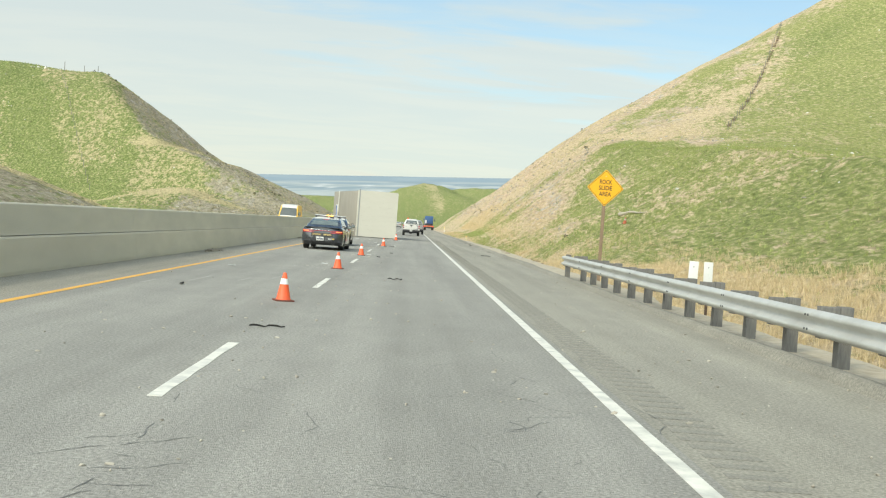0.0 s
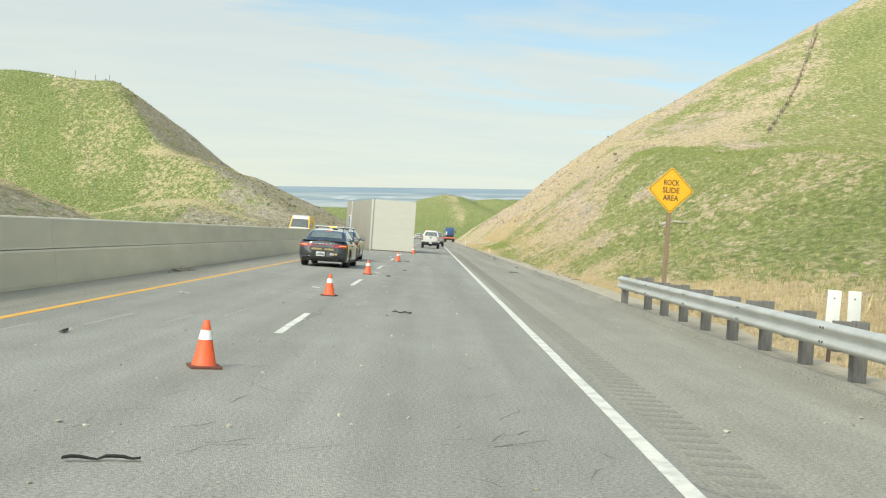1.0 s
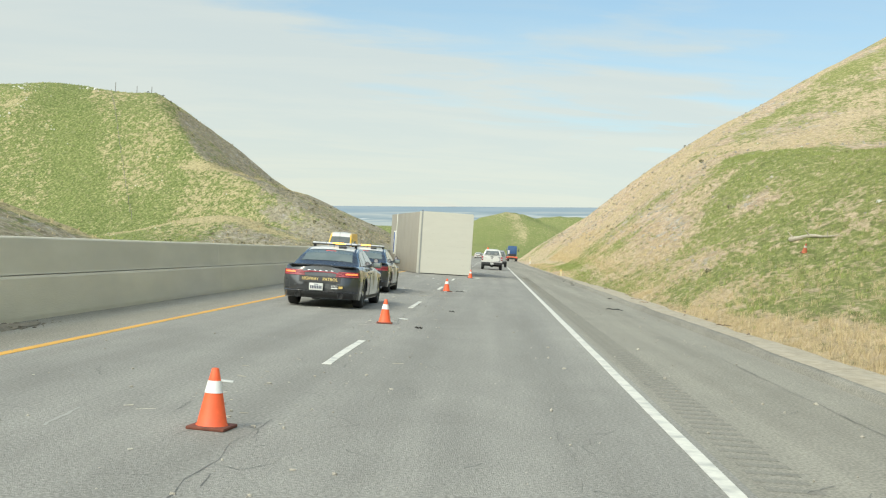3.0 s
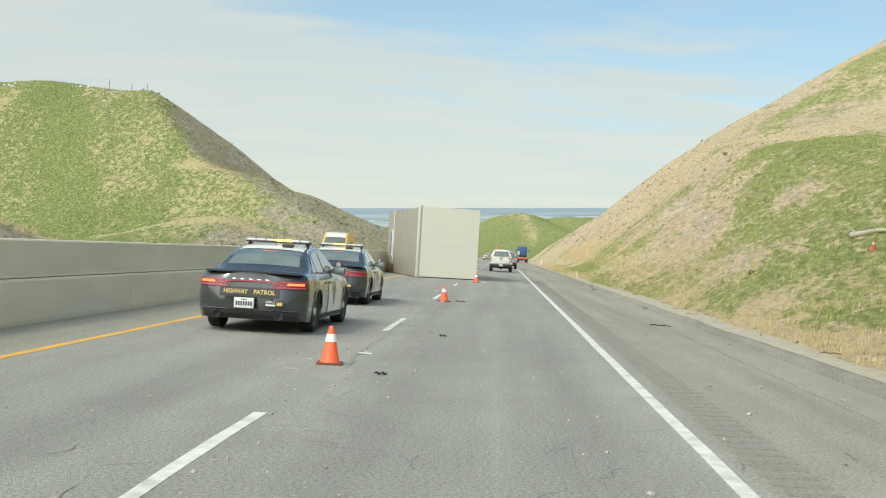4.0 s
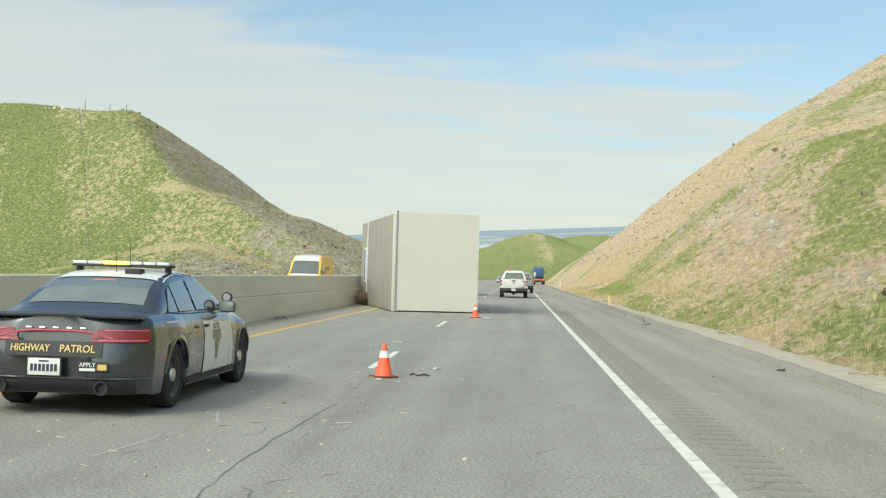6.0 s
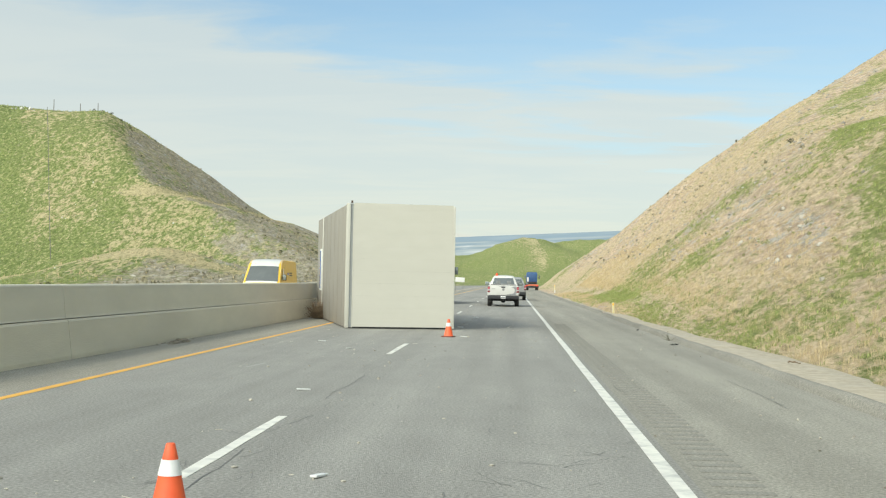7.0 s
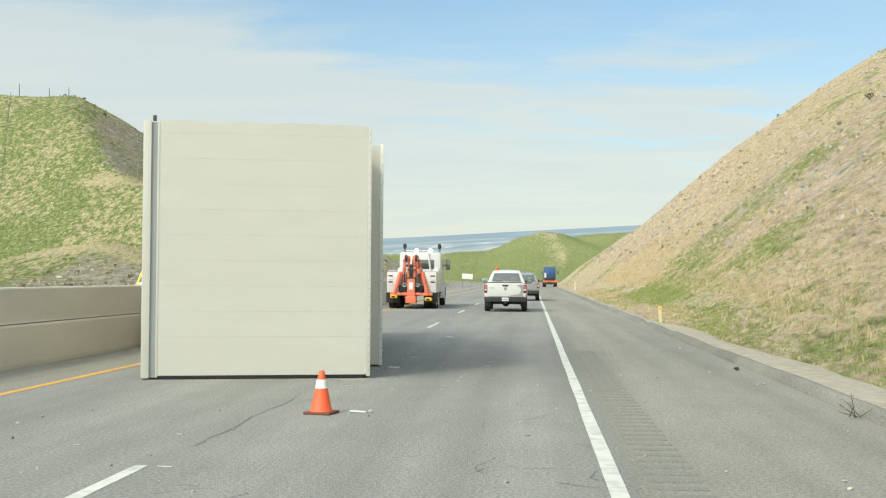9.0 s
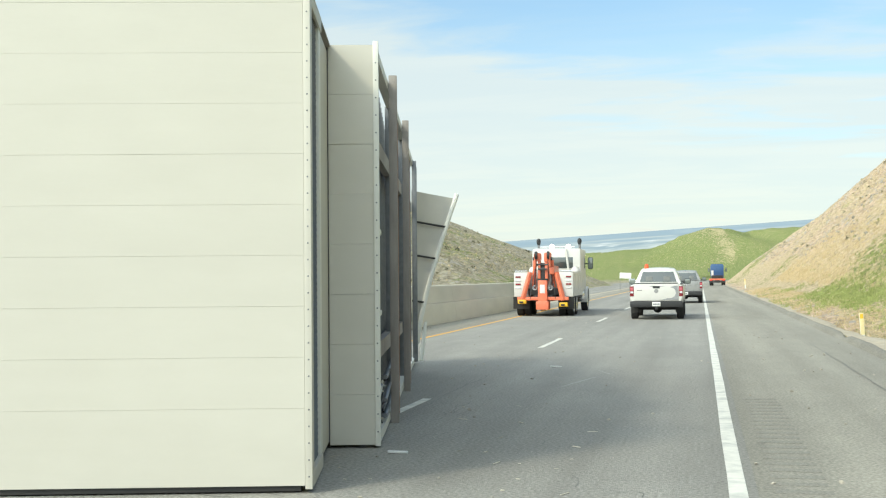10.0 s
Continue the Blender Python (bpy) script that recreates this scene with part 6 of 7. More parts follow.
    for t in (0.28, 0.58, 0.80):
        part("sheet_rib", Cyl(Vector(leaf(0.02, t)) + Vector((0, -0.02, 0)), Vector(leaf(0.97, t)) + Vector((0, -0.02, 0)), 0.02, n=6), DARK_VOID, flap, "dark panel joint")
    part("hanging_pipe", Cyl((X3 + 0.10, 12.6, 0.05), (X3 + 0.19, 12.7, 0.75), 0.045, 0.03, 8), TRIM, b, "white plastic pipe stub")
    return b


building_unit()

# ---- roadside things ----


def cone(m, first=[]):
    if first:
        return copy_thing(first[0], m)
    c = thing("traffic_cone", m, "orange traffic cone with one white reflective collar on the asphalt", "traffic cone", "traffic cones")
    base = Box(-0.155, 0.155, -0.155, 0.155, 0.0, 0.028, 0.012)
    part("base", base, CONE_BASE, c, "worn dark rubber base")
    part("cone_body", lathe(bmesh.new(), [(0.026, 0.128), (0.04, 0.117), (0.28, 0.068), (0.375, 0.048), (0.462, 0.028), (0.468, 0.022), (0.468, 0.016), (0.40, 0.03)], "z", 24), CONE_ORANGE, c)
    part("collar", lathe(bmesh.new(), [(0.278, 0.0705), (0.278, 0.0725), (0.372, 0.0525), (0.372, 0.050)], "z", 24), REFLECT, c, "white reflective collar")
    first.append(c)
    return c


for x, y, rz in ((-2.08, 17.95, 20), (-2.03, 31.42, -8), (-1.95, 45.0, 4), (-1.53, 64.5, 33), (-1.13, 88.15, -12)):
    cone(pose(x, y, 0.0, 0, 0, rz))
stray = cone(pose(14.04, 75.8, float(land(14.04, 75.8)) + 0.02, 20, -16, 40))
tagged(stray, "faded orange traffic cone lying on the grassy slope")
for piece, faded in zip(sorted(stray.children, key=lambda o: o.name), (material("faded_base", (0.10, 0.05, 0.04), (0.15, 0.08, 0.06), 12, 0.9), material("faded_collar", (0.45, 0.42, 0.38), (0.52, 0.5, 0.45), 9, 0.8), material("faded_orange", (0.50, 0.13, 0.06), (0.42, 0.12, 0.07), 8, 0.8))):
    piece.data = piece.data.copy()
    piece.data.materials[0] = faded


def warning_sign():
    m = pose(6.12, 36.45, float(land(6.12, 36.45)) - 0.05)
    s = thing("warning_sign", m, "yellow diamond rock slide area sign on a wooden post", "road sign")
    z0 = float(m.translation.z)
    part("post", Box(-0.05, 0.05, -0.045, 0.045, -0.2, 2.62 - z0, 0.006), WOOD_POST, s, "weathered brown wooden post")
    c, h = 3.02 - z0, 0.60
    r = 0.05
    outline = []
    for k in range(4):
        a = math.pi / 2 * k
        for j in range(-3, 4):
            b = a + j * (math.pi / 4) / 3
            outline.append(((h - r * 1.414) * math.cos(a) + r * math.cos(b), (h - r * 1.414) * math.sin(a) + r * math.sin(b)))
    pl = part("panel", Slab([(x, -0.062, c + z) for x, z in outline], (0, 0.006, 0)), SIGN_YELLOW, s, "yellow diamond panel", smooth=False)
    bm = bmesh.new()
    k0, k1 = 0.945, 0.915
    a = [bm.verts.new((x * k0, -0.064, c + z * k0)) for x, z in outline]
    b = [bm.verts.new((x * k1, -0.064, c + z * k1)) for x, z in outline]
    for i in range(len(a)):
        j = (i + 1) % len(a)
        bm.faces.new((a[i], a[j], b[j], b[i]))
    part("border", bm, SIGN_BLACK, pl, "black border line", smooth=False)
    for t, dz, w in (("ROCK", 0.185, 0.40), ("SLIDE", -0.01, 0.43), ("AREA", -0.205, 0.40)):
        letters(t, 0.20, SIGN_BLACK, pl, pose(0, -0.0645, c + dz, 90), width=w)
    for dz in (0.38, -0.38):
        part("bolt", Cyl((0, -0.07, c + dz), (0, -0.06, c + dz), 0.012, n=8), GALV, pl)
    return s


warning_sign()


def guardrail():
    g = thing("guardrail", pose(0, 0, 0), "galvanised steel guardrail on timber posts along the shoulder", "guardrail")
    x0, y0, y1 = 4.86, -16.0, 35.6
    prof = [(0.0, 0.44), (-0.02, 0.455), (-0.075, 0.475), (-0.085, 0.50), (-0.085, 0.525), (-0.02, 0.565), (-0.005, 0.59), (-0.005, 0.605), (-0.02, 0.63), (-0.085, 0.67), (-0.085, 0.695), (-0.075, 0.72), (-0.02, 0.742), (0.0, 0.752)]
    y, k = y1, 0
    L = 3.81
    while y > y0:
        secs = [[(x0 + x - 0.004 * (k % 2), yy, z) for x, z in prof] + [(x0 + x + 0.008 - 0.004 * (k % 2), yy, z) for x, z in prof[::-1]] for yy in (y, y - L - 0.25)]
        rail = part("rail", loft(bmesh.new(), secs, closed=True), GALV, g, "corrugated steel rail", sharp=60)
        bm = bmesh.new()
        for z in (0.515, 0.685):
            for dy in (0.06, 0.16):
                cyl(bm, (x0 - 0.088, y - L - dy, z), (x0 - 0.10, y - L - dy, z), 0.014, n=8)
        tagged(part("splice_bolts", bm, STEEL, rail), kind="stuff")
        y -= L
        k += 1
    ny = int((y1 - y0) / 1.905)
    for i in range(ny):
        yy = y1 - 0.25 - 1.905 * i
        gz = float(land(5.1, yy))
        dz = 0.02 * math.sin(i * 2.3)
        end = i == 0
        p = part("post", Box(x0 + (0.02 if end else 0.24), x0 + (0.17 if end else 0.40), yy - 0.09, yy + 0.09, gz - 0.25, 0.80 + dz, 0.01), WOOD_GREY, g, "weathered timber post", smooth=False)
        if not end:
            part("block", Box(x0 + 0.005, x0 + 0.238, yy - 0.075, yy + 0.075, 0.42, 0.79 + dz, 0.008), WOOD_GREY, p, smooth=False)
    return g


guardrail()


def paddle(m, label):
    """White marker paddle on a thin steel channel."""
    p = thing("marker_paddle", m, label, "road marker", "white paddles")
    part("blade", Box(-0.10, 0.10, -0.008, 0.008, 0.50, 1.14, 0.006), PLATE_WHITE, p, "white plastic blade")
    part("stem", Box(-0.03, 0.03, 0.008, 0.03, -0.2, 0.9, 0.004), FRAME_BROWN, p, "rusty steel stem")
    for z in (0.62, 1.02):
        part("bolt", Cyl((0, -0.016, z), (0, -0.008, z), 0.012, n=8), STEEL, p)
    return p


paddle(pose(6.0, 23.5, -0.08, 0, 1.5, -4), "white plastic marker paddle with scratches behind the guardrail")
paddle(pose(6.40, 23.65, -0.08, 0, -1.0, 3), "plain white plastic marker paddle behind the guardrail")


POST_YELLOW = material("faded_yellow_sheet", (0.66, 0.56, 0.28), (0.72, 0.63, 0.36), 9, 0.5)


def delineator(x, y):
    z = float(land(x, y))
    d = thing("delineator_post", pose(x, y, z, 0, -3, 0), "white flexible delineator post with an amber reflector", "road marker")
    part("post", Box(-0.055, 0.055, -0.012, 0.012, -0.2, 0.95, 0.008), PLATE_WHITE, d, "white post")
    part("sheeting", Box(-0.05, 0.05, -0.016, -0.012, 0.38, 0.95, 0.002), POST_YELLOW, d, "pale yellow reflective sheet")
    part("reflector", Box(-0.04, 0.04, -0.022, -0.016, 0.80, 0.92, 0.004), PAINT_YELLOW, d, "amber reflector")


delineator(5.62, 116.5)
delineator(5.9, 205.0)


def blank_board(x, y):
    b = thing("blank_sign_board", pose(x, y, 0, 0, 0, 2), "small blank white board on posts by the barrier", "sign")
    part("board", Box(-0.62, 0.62, -0.015, 0.015, 1.28, 1.90, 0.01), PLATE_WHITE, b, m=pose(0, 0, 0, 0, 3, 0))
    for s in (-0.5, 0.5):
        part("post", Box(s - 0.02, s + 0.02, 0.02, 0.06, -0.1, 1.85, 0.006), WOOD_GREY, b)


blank_board(-6.45, 212.0)


RUMBLE = asphalt_material("groove_asphalt", (0.242, 0.23, 0.195), (0.28, 0.265, 0.225), (0.21, 0.20, 0.17))


strip_thing = thing("rumble_strip", pose(0, 0, 0), "row of rumble grooves milled into the shoulder", "rumble strip", kind="structure")
groove = None
for k in range(300):
    y = 4 + 0.32 * k
    if groove is None:
        groove = part("groove", Box(-0.20, 0.20, -0.07, 0.07, -0.003, 0.0), RUMBLE, strip_thing, smooth=False, m=pose(2.22, y, 0.0))
    else:
        g2 = new("groove", groove.data)
        g2.parent = strip_thing
        g2.matrix_basis = pose(2.22 + 0.01 * math.sin(k * 1.7), y, 0.0)

# sealed cracks and the joint beside the lane dashes
CRACK = material("tar_seal", (0.13, 0.125, 0.112), (0.17, 0.164, 0.148), 9, 0.7)


def crack(name, x, y0, y1, w, wander, seed, label):
    rs = np.random.RandomState(seed)
    bm, secs, cx = bmesh.new(), [], x
    for y in np.arange(y0, y1, 0.22):
        cx += rs.uniform(-1, 1) * wander
        cx += (x - cx) * 0.12
        ww = w * rs.uniform(0.2, 1.2) * (0.35 + float(vnoise(y * 0.4, seed)))
        if float(vnoise(y * 0.23 + 40, seed * 3.0)) < 0.48:
            if len(secs) > 1:
                loft(bm, secs, caps=False)
            secs = []
            continue
        secs.append([(cx - ww / 2, y, 0.0035), (cx + ww / 2, y, 0.0035)])
    if len(secs) > 1:
        loft(bm, secs, caps=False)
    tagged(part(name, bm, CRACK, None, smooth=False), label, "crack", kind="structure")


crack("crack_1", -1.74, -20, 130, 0.016, 0.035, 1, "thin dark joint crack along the lane line")
crack("crack_2", 3.9, 20, 120, 0.014, 0.015, 2, "thin dark crack along the shoulder")
crack("crack_4", 0.7, 30, 58, 0.006, 0.03, 4, "fine wandering crack in the lane")
crack("crack_5", -3.4, 60, 90, 0.008, 0.03, 5, "fine wandering crack in the left lane")


def pavement_wear():
    """Short cross cracks scattered over the lanes."""
    rs, bm = np.random.RandomState(12), bmesh.new()
    for k in range(1100):
        x = rs.normal(-1.55, 0.35) if k % 3 == 0 else rs.normal(1.0, 0.5) if k % 3 == 1 else rs.uniform(-5.2, 4.4)
        y, a, n = rs.uniform(2, 150), rs.normal(0, 0.9), rs.randint(3, 9)
        secs = []
        for i in range(n):
            w = rs.uniform(0.002, 0.006)
            secs.append([(x + w * math.sin(a), y - w * math.cos(a), 0.003), (x - w * math.sin(a), y + w * math.cos(a), 0.003)])
            a += rs.normal(0, 0.35)
            x, y = x + rs.uniform(0.04, 0.12) * math.cos(a), y + rs.uniform(0.06, 0.16) * math.sin(a)
        loft(bm, secs, caps=False)
    return bm


tagged(part("cross_cracks", pavement_wear(), CRACK, None, smooth=False), "short fine cracks across the old asphalt", "cracks", kind="stuff")


def lump(rs, r, squash=0.6, n=2):
    bm = bmesh.new()
    bmesh.ops.create_icosphere(bm, subdivisions=n, radius=r)
    o = rs.uniform(0, 50)
    for v in bm.verts:
        k = 0.75 + 0.6 * noise.noise(v.co / r * 1.3 + Vector((o, o, o)))
        v.co = Vector((v.co.x * k, v.co.y * k, v.co.z * k * squash))
    return bm


def shred(rs, L, w):
    """A curled strip of tyre tread."""
    secs, p, a = [], Vector((0, 0, 0)), 0.0
    for i in range(10):
        a += rs.uniform(-0.25, 0.25)
        z = 0.012 + 0.03 * abs(math.sin(i * 0.7 + rs.uniform(0, 1)))
        d = Vector((math.cos(a), math.sin(a), 0))
        nrm = Vector((-d.y, d.x, 0)) * w / 2
        secs.append([p - nrm + Vector((0, 0, z)), p + nrm + Vector((0, 0, z * 0.6)), p + nrm + Vector((0, 0, z * 0.6 - 0.012)), p - nrm + Vector((0, 0, z - 0.012))])
        p = p + d * L / 9
    return loft(bmesh.new(), secs, closed=True)


rs = np.random.RandomState(5)
tagged(part("tyre_strip", shred(rs, 0.45, 0.03), SCRAP, None, m=pose(-1.98, 13.2, 0.005, 0, 0, 38)), "long curled strip of black tyre rubber on the lane", "road debris")
for x, y, L, w, a in ((-0.55, 27.6, 0.36, 0.05, 5), (-1.30, 44.1, 0.14, 0.06, 20), (-4.2, 20.2, 0.3, 0.05, 80), (-1.2, 64.9, 0.3, 0.03, -30), (4.4, 86.4, 0.35, 0.05, 50), (3.6, 58.2, 0.5, 0.04, 0), (4.5, 95.0, 0.3, 0.05, 70), (4.6, 68.0, 0.25, 0.05, 20), (-0.9, 50.7, 0.12, 0.07, 0)):
    tagged(part("tyre_strip", shred(rs, L, w), SCRAP, None, m=pose(x, y, 0.004, 0, 0, a)), "small scrap of black tyre rubber on the asphalt", "road debris", "rubber scraps")
for x, y, a in ((-1.70, 46.6, 20), (-0.9, 66.2, 70), (-2.6, 34.3, 10), (-0.75, 88.3, 0), (-2.2, 72.8, 30), (-3.3, 55.4, 60), (-1.1, 94.6, 15), (-3.9, 84.7, 35), (-2.9, 82.0, 80), (-1.55, 64.1, 110), (-0.9, 104.5, 20), (-4.6, 29.0, 45)):
    tagged(part("litter_piece", Box(-0.09, 0.09, -0.03, 0.03, 0.0, 0.018, 0.006), LITTER, None, m=pose(x, y, 0.004, 0, 3, a)), "flat pale scrap of litter on the asphalt", "litter", "litter scraps")


def rubble(seed, length, width):
    """A low heap of soil and clods, long in the direction of the road."""
    rs = np.random.RandomState(seed)
    bm = lump(rs, 0.5, 0.16, 3)
    bmesh.ops.scale(bm, vec=(width, length, 1), verts=bm.verts[:])
    for _ in range(90):
        c = lump(rs, rs.uniform(0.012, 0.05), 0.8, 1)
        x, y = rs.normal(0, 0.26 * width), rs.normal(0, 0.36 * length)
        bmesh.ops.translate(c, vec=(x, y, max(0.0, 0.07 - 0.12 * (abs(y) / length + abs(x) / width))), verts=c.verts[:])
        me = bpy.data.meshes.new("clod")
        c.to_mesh(me)
        c.free()
        bm.from_mesh(me)
        bpy.data.meshes.remove(me)
    return bm


HEAP = material("heaped_soil", (0.17, 0.145, 0.105), (0.27, 0.235, 0.175), 9, 0.95, bump=0.6, bscale=40)
for i, (x, y, L, w) in enumerate(((-6.72, 38.6, 2.4, 0.5), (-6.78, 70.5, 1.0, 0.3), (-6.8, 83.0, 1.3, 0.35), (-6.85, 119.0, 1.6, 0.4))):
    tagged(part("dirt_pile", rubble(140 + i, L, w), HEAP, None, m=pose(x, y, -0.01)), "low heap of soil and clods against the barrier", "dirt pile", "dirt piles", "stuff")


def scuffs():
    """Pale rubbed tyre marks along the left lane."""
    rs, bm = np.random.RandomState(46), bmesh.new()
    for x, y, L, a in ((-4.3, 21.5, 2.2, 2), (-3.5, 22.6, 1.4, 3), (-3.0, 24.2, 2.0, 2), (-4.9, 20.0, 1.2, 2), (-3.2, 31.0, 1.0, -4), (-2.9, 57.0, 1.4, 10), (-2.5, 59.2, 0.9, -14), (-3.6, 61.5, 1.2, 6), (-0.4, 101.0, 1.6, 12), (0.1, 103.2, 0.8, -20), (-3.8, 76.5, 0.9, 8)):
        secs = []
        for i in range(8):
            t, w = i / 7, rs.uniform(0.006, 0.022)
            px, py = x + math.sin(radians(a)) * L * t + rs.normal(0, 0.006), y + L * t
            secs.append([(px - w, py, 0.0028), (px + w, py, 0.0028)])
        loft(bm, secs, caps=False)
    return bm


SCUFF = material("rubbed_asphalt", (0.40, 0.385, 0.345), (0.33, 0.318, 0.285), 14, 0.85)
tagged(part("scuff_marks", scuffs(), SCUFF, None, smooth=False), "pale scuff marks rubbed into the asphalt", "scuff marks", kind="stuff")


def branches(name, m, n, size, mat, label, category, seed):
    """A tangle of thin dry twigs."""
    rs, bm = np.random.RandomState(seed), bmesh.new()
    for _ in range(n):
        a, e, L = rs.uniform(0, 6.28), rs.uniform(0.1, 1.5), size * rs.uniform(0.4, 1.0)
        p = Vector((rs.normal(0, size * 0.12), rs.normal(0, size * 0.12), 0.02))
        q = p + Vector((math.cos(a) * math.cos(e), math.sin(a) * math.cos(e), math.sin(e))) * L
        r = Vector((rs.normal(0, 0.2), rs.normal(0, 0.2), rs.normal(0.05, 0.15))) * L + q
        cyl(bm, p, q, 0.007 * size + 0.003, 0.004 * size + 0.002, 4, False)
        cyl(bm, q, r, 0.004 * size + 0.002, 0.001, 4, False)
        for _ in range(2):
            f = rs.uniform(0.3, 1.0)
            s0 = p.lerp(q, f)
            cyl(bm, s0, s0 + Vector((rs.normal(0, 0.3), rs.normal(0, 0.3), rs.normal(0.1, 0.2))) * L * 0.6, 0.003 * size + 0.001, 0.001, 3, False)
    return tagged(part(name, bm, mat, None, m=m), label, category)


branches("tumbleweed", pose(-6.45, 99.6, 0.0), 420, 0.62, SHRUB, "brown dry tumbleweed caught between the barrier and the building unit", "tumbleweed", 21)
branches("twig", pose(4.62, 88.4, 0.0, 0, 0, 20), 7, 0.30, DARK_SHRUB, "dark dry branch sticking up at the kerb", "branch", 22)
for i, (x, y, s) in enumerate(((5.7, 84.0, 0.4), (6.6, 68.0, 0.5), (7.6, 76.0, 0.45), (6.2, 101.0, 0.4), (7.2, 60.5, 0.5))):
    branches("dry_bush", pose(x, y, float(land(x, y))), 110, s * 0.75, SHRUB, "small brown dry bush on the verge", "bush", 30 + i)
for i, (x, y, s) in enumerate(((5.45, 50.5, 0.5), (5.6, 52.8, 0.6), (5.35, 54.6, 0.45), (5.8, 57.0, 0.5), (5.5, 63.0, 0.5), (5.7, 66.2, 0.6), (5.9, 71.0, 0.5), (5.6, 47.6, 0.6), (5.5, 79.0, 0.4))):
    z = float(land(x, y)) + 0.06
    tagged(part("dead_stick", shred(np.random.RandomState(60 + i), s * 0.7, 0.02), SHRUB, None, m=pose(x, y, max(z, 0.12), 0, 0, 37 * i)), "dead stick lying on the dirt verge", "stick", "dead sticks")

# ---- plant cover, rocks and fences ----


def mesh_of(name, verts, faces, mat, label, category):
    me = bpy.data.meshes.new(name)
    me.from_pydata(verts, [], faces)
    me.materials.append(mat)
    return tagged(new(name, me), label, category, kind="stuff")


def tufts(name, pts, h, w, blades, mat, label, category, seed, lean=0.5):
    """Clumps of narrow bent blades."""
    rs = np.random.RandomState(seed)
    verts, faces = [], []
    n = len(pts)
    for (x, y, z), k in zip(pts, rs.uniform(0.6, 1.35, n)):
        for _ in range(blades):
            a, l = rs.uniform(0, 6.283), rs.uniform(0.1, lean)
            hh, ww = h * k * rs.uniform(0.6, 1.1), w * rs.uniform(0.7, 1.3)
            bx, by = x + rs.normal(0, 0.25 * h), y + rs.normal(0, 0.25 * h)
            dx, dy = math.cos(a), math.sin(a)
            i = len(verts)
            verts += [(bx - dy * ww, by + dx * ww, z - 0.03), (bx + dy * ww, by - dx * ww, z - 0.03),
                      (bx + dx * l * hh * 0.35 + dy * ww * 0.7, by + dy * l * hh * 0.35 - dx * ww * 0.7, z + hh * 0.6), (bx + dx * l * hh * 0.35 - dy * ww * 0.7, by + dy * l * hh * 0.35 + dx * ww * 0.7, z + hh * 0.6),
                      (bx + dx * l * hh, by + dy * l * hh, z + hh)]
            faces += [(i, i + 1, i + 2, i + 3), (i + 3, i + 2, i + 4)]
    return mesh_of(name, verts, faces, mat, label, category)


def scatter(n, x0, x1, y0, y1, want, seed, ypow=1.0):
    """Places on the land, kept by the share that want gives from the cover there."""
    rs = np.random.RandomState(seed)
    y = y0 + (y1 - y0) * rs.rand(n) ** ypow
    x = x0 + (x1 - x0) * rs.rand(n) + bend(y)
    z = land(x, y)
    keep = rs.rand(n) < want(cover_zones(x, y, z), x - bend(y), y)
    return np.stack([x, y, z], -1)[keep].tolist()


tufts("verge_grass", scatter(16000, 5.9, 8.6, 0, 140, lambda c, r, y: sstep(6.2, 6.9, r + 0.4 * fbm(r / 2, y / 5)) * sstep(8.6, 7.4, r) * (0.45 + 1.3 * fbm(r / 2, y / 5)), 1, 1.2), 0.11, 0.007, 8, GREEN, "fresh green grass along the verge", "grass", 2, 1.5)
tufts("verge_lush", scatter(11000, 6.4, 9.2, 92, 175, lambda c, r, y: np.clip(0.9 - c[:, 0], 0, 1) * sstep(6.3, 7.0, r + 0.4 * fbm(r / 2, y / 5)), 91, 1.1), 0.12, 0.008, 8, GREEN, "lush green grass strip along the dirt verge", "grass", 92, 1.5)
tufts("verge_straw", scatter(36000, 7.2, 13.5, 0, 200, lambda c, r, y: sstep(7.0, 8.2, r - 0.9 * sstep(40, 52, y)) * np.clip(1.2 * c[:, 0] - 0.15, 0.03, 1) * (1 - 0.7 * sstep(9.0, 10.2, r) * sstep(50, 85, y)), 3, 1.2), 0.21, 0.0045, 10, STRAW, "tall dry straw-coloured grass below the slope", "grass", 4, 1.6)
tufts("verge_weeds", scatter(16000, 5.2, 7.2, 36, 190, lambda c, r, y: np.clip(0.45 + 0.9 * fbm(r + 4, y / 3), 0.05, 1), 61, 1.1), 0.07, 0.006, 9, STRAW, "low dry weeds on the dirt verge", "grass", 62, 1.6)
tufts("verge_sprouts", scatter(12000, 5.15, 7.4, 36, 180, lambda c, r, y: np.clip(0.25 + 1.1 * fbm(r + 9, y / 4), 0, 1), 63, 1.1), 0.07, 0.007, 7, GREEN, "low green weeds on the dirt verge", "grass", 64, 1.5)
tufts("rail_grass", scatter(2600, 5.25, 6.6, 0, 37, lambda c, r, y: 0.75 + 0 * r, 31, 1.0), 0.13, 0.007, 7, GREEN, "low green grass below the guardrail", "grass", 32)
tufts("rail_straw", scatter(2200, 5.25, 6.8, 0, 37, lambda c, r, y: 0.6 + 0 * r, 33, 1.0), 0.16, 0.006, 7, STRAW, "dry grass below the guardrail", "grass", 34, 1.2)
tufts("slope_straw", scatter(22000, 10, 46, 10, 300, lambda c, r, y: np.clip(c[:, 0] * 1.1 - 0.15, 0, 1), 5, 1.4), 0.12, 0.007, 9, STRAW, "dry straw tufts over the hillside", "grass", 6, 1.6)
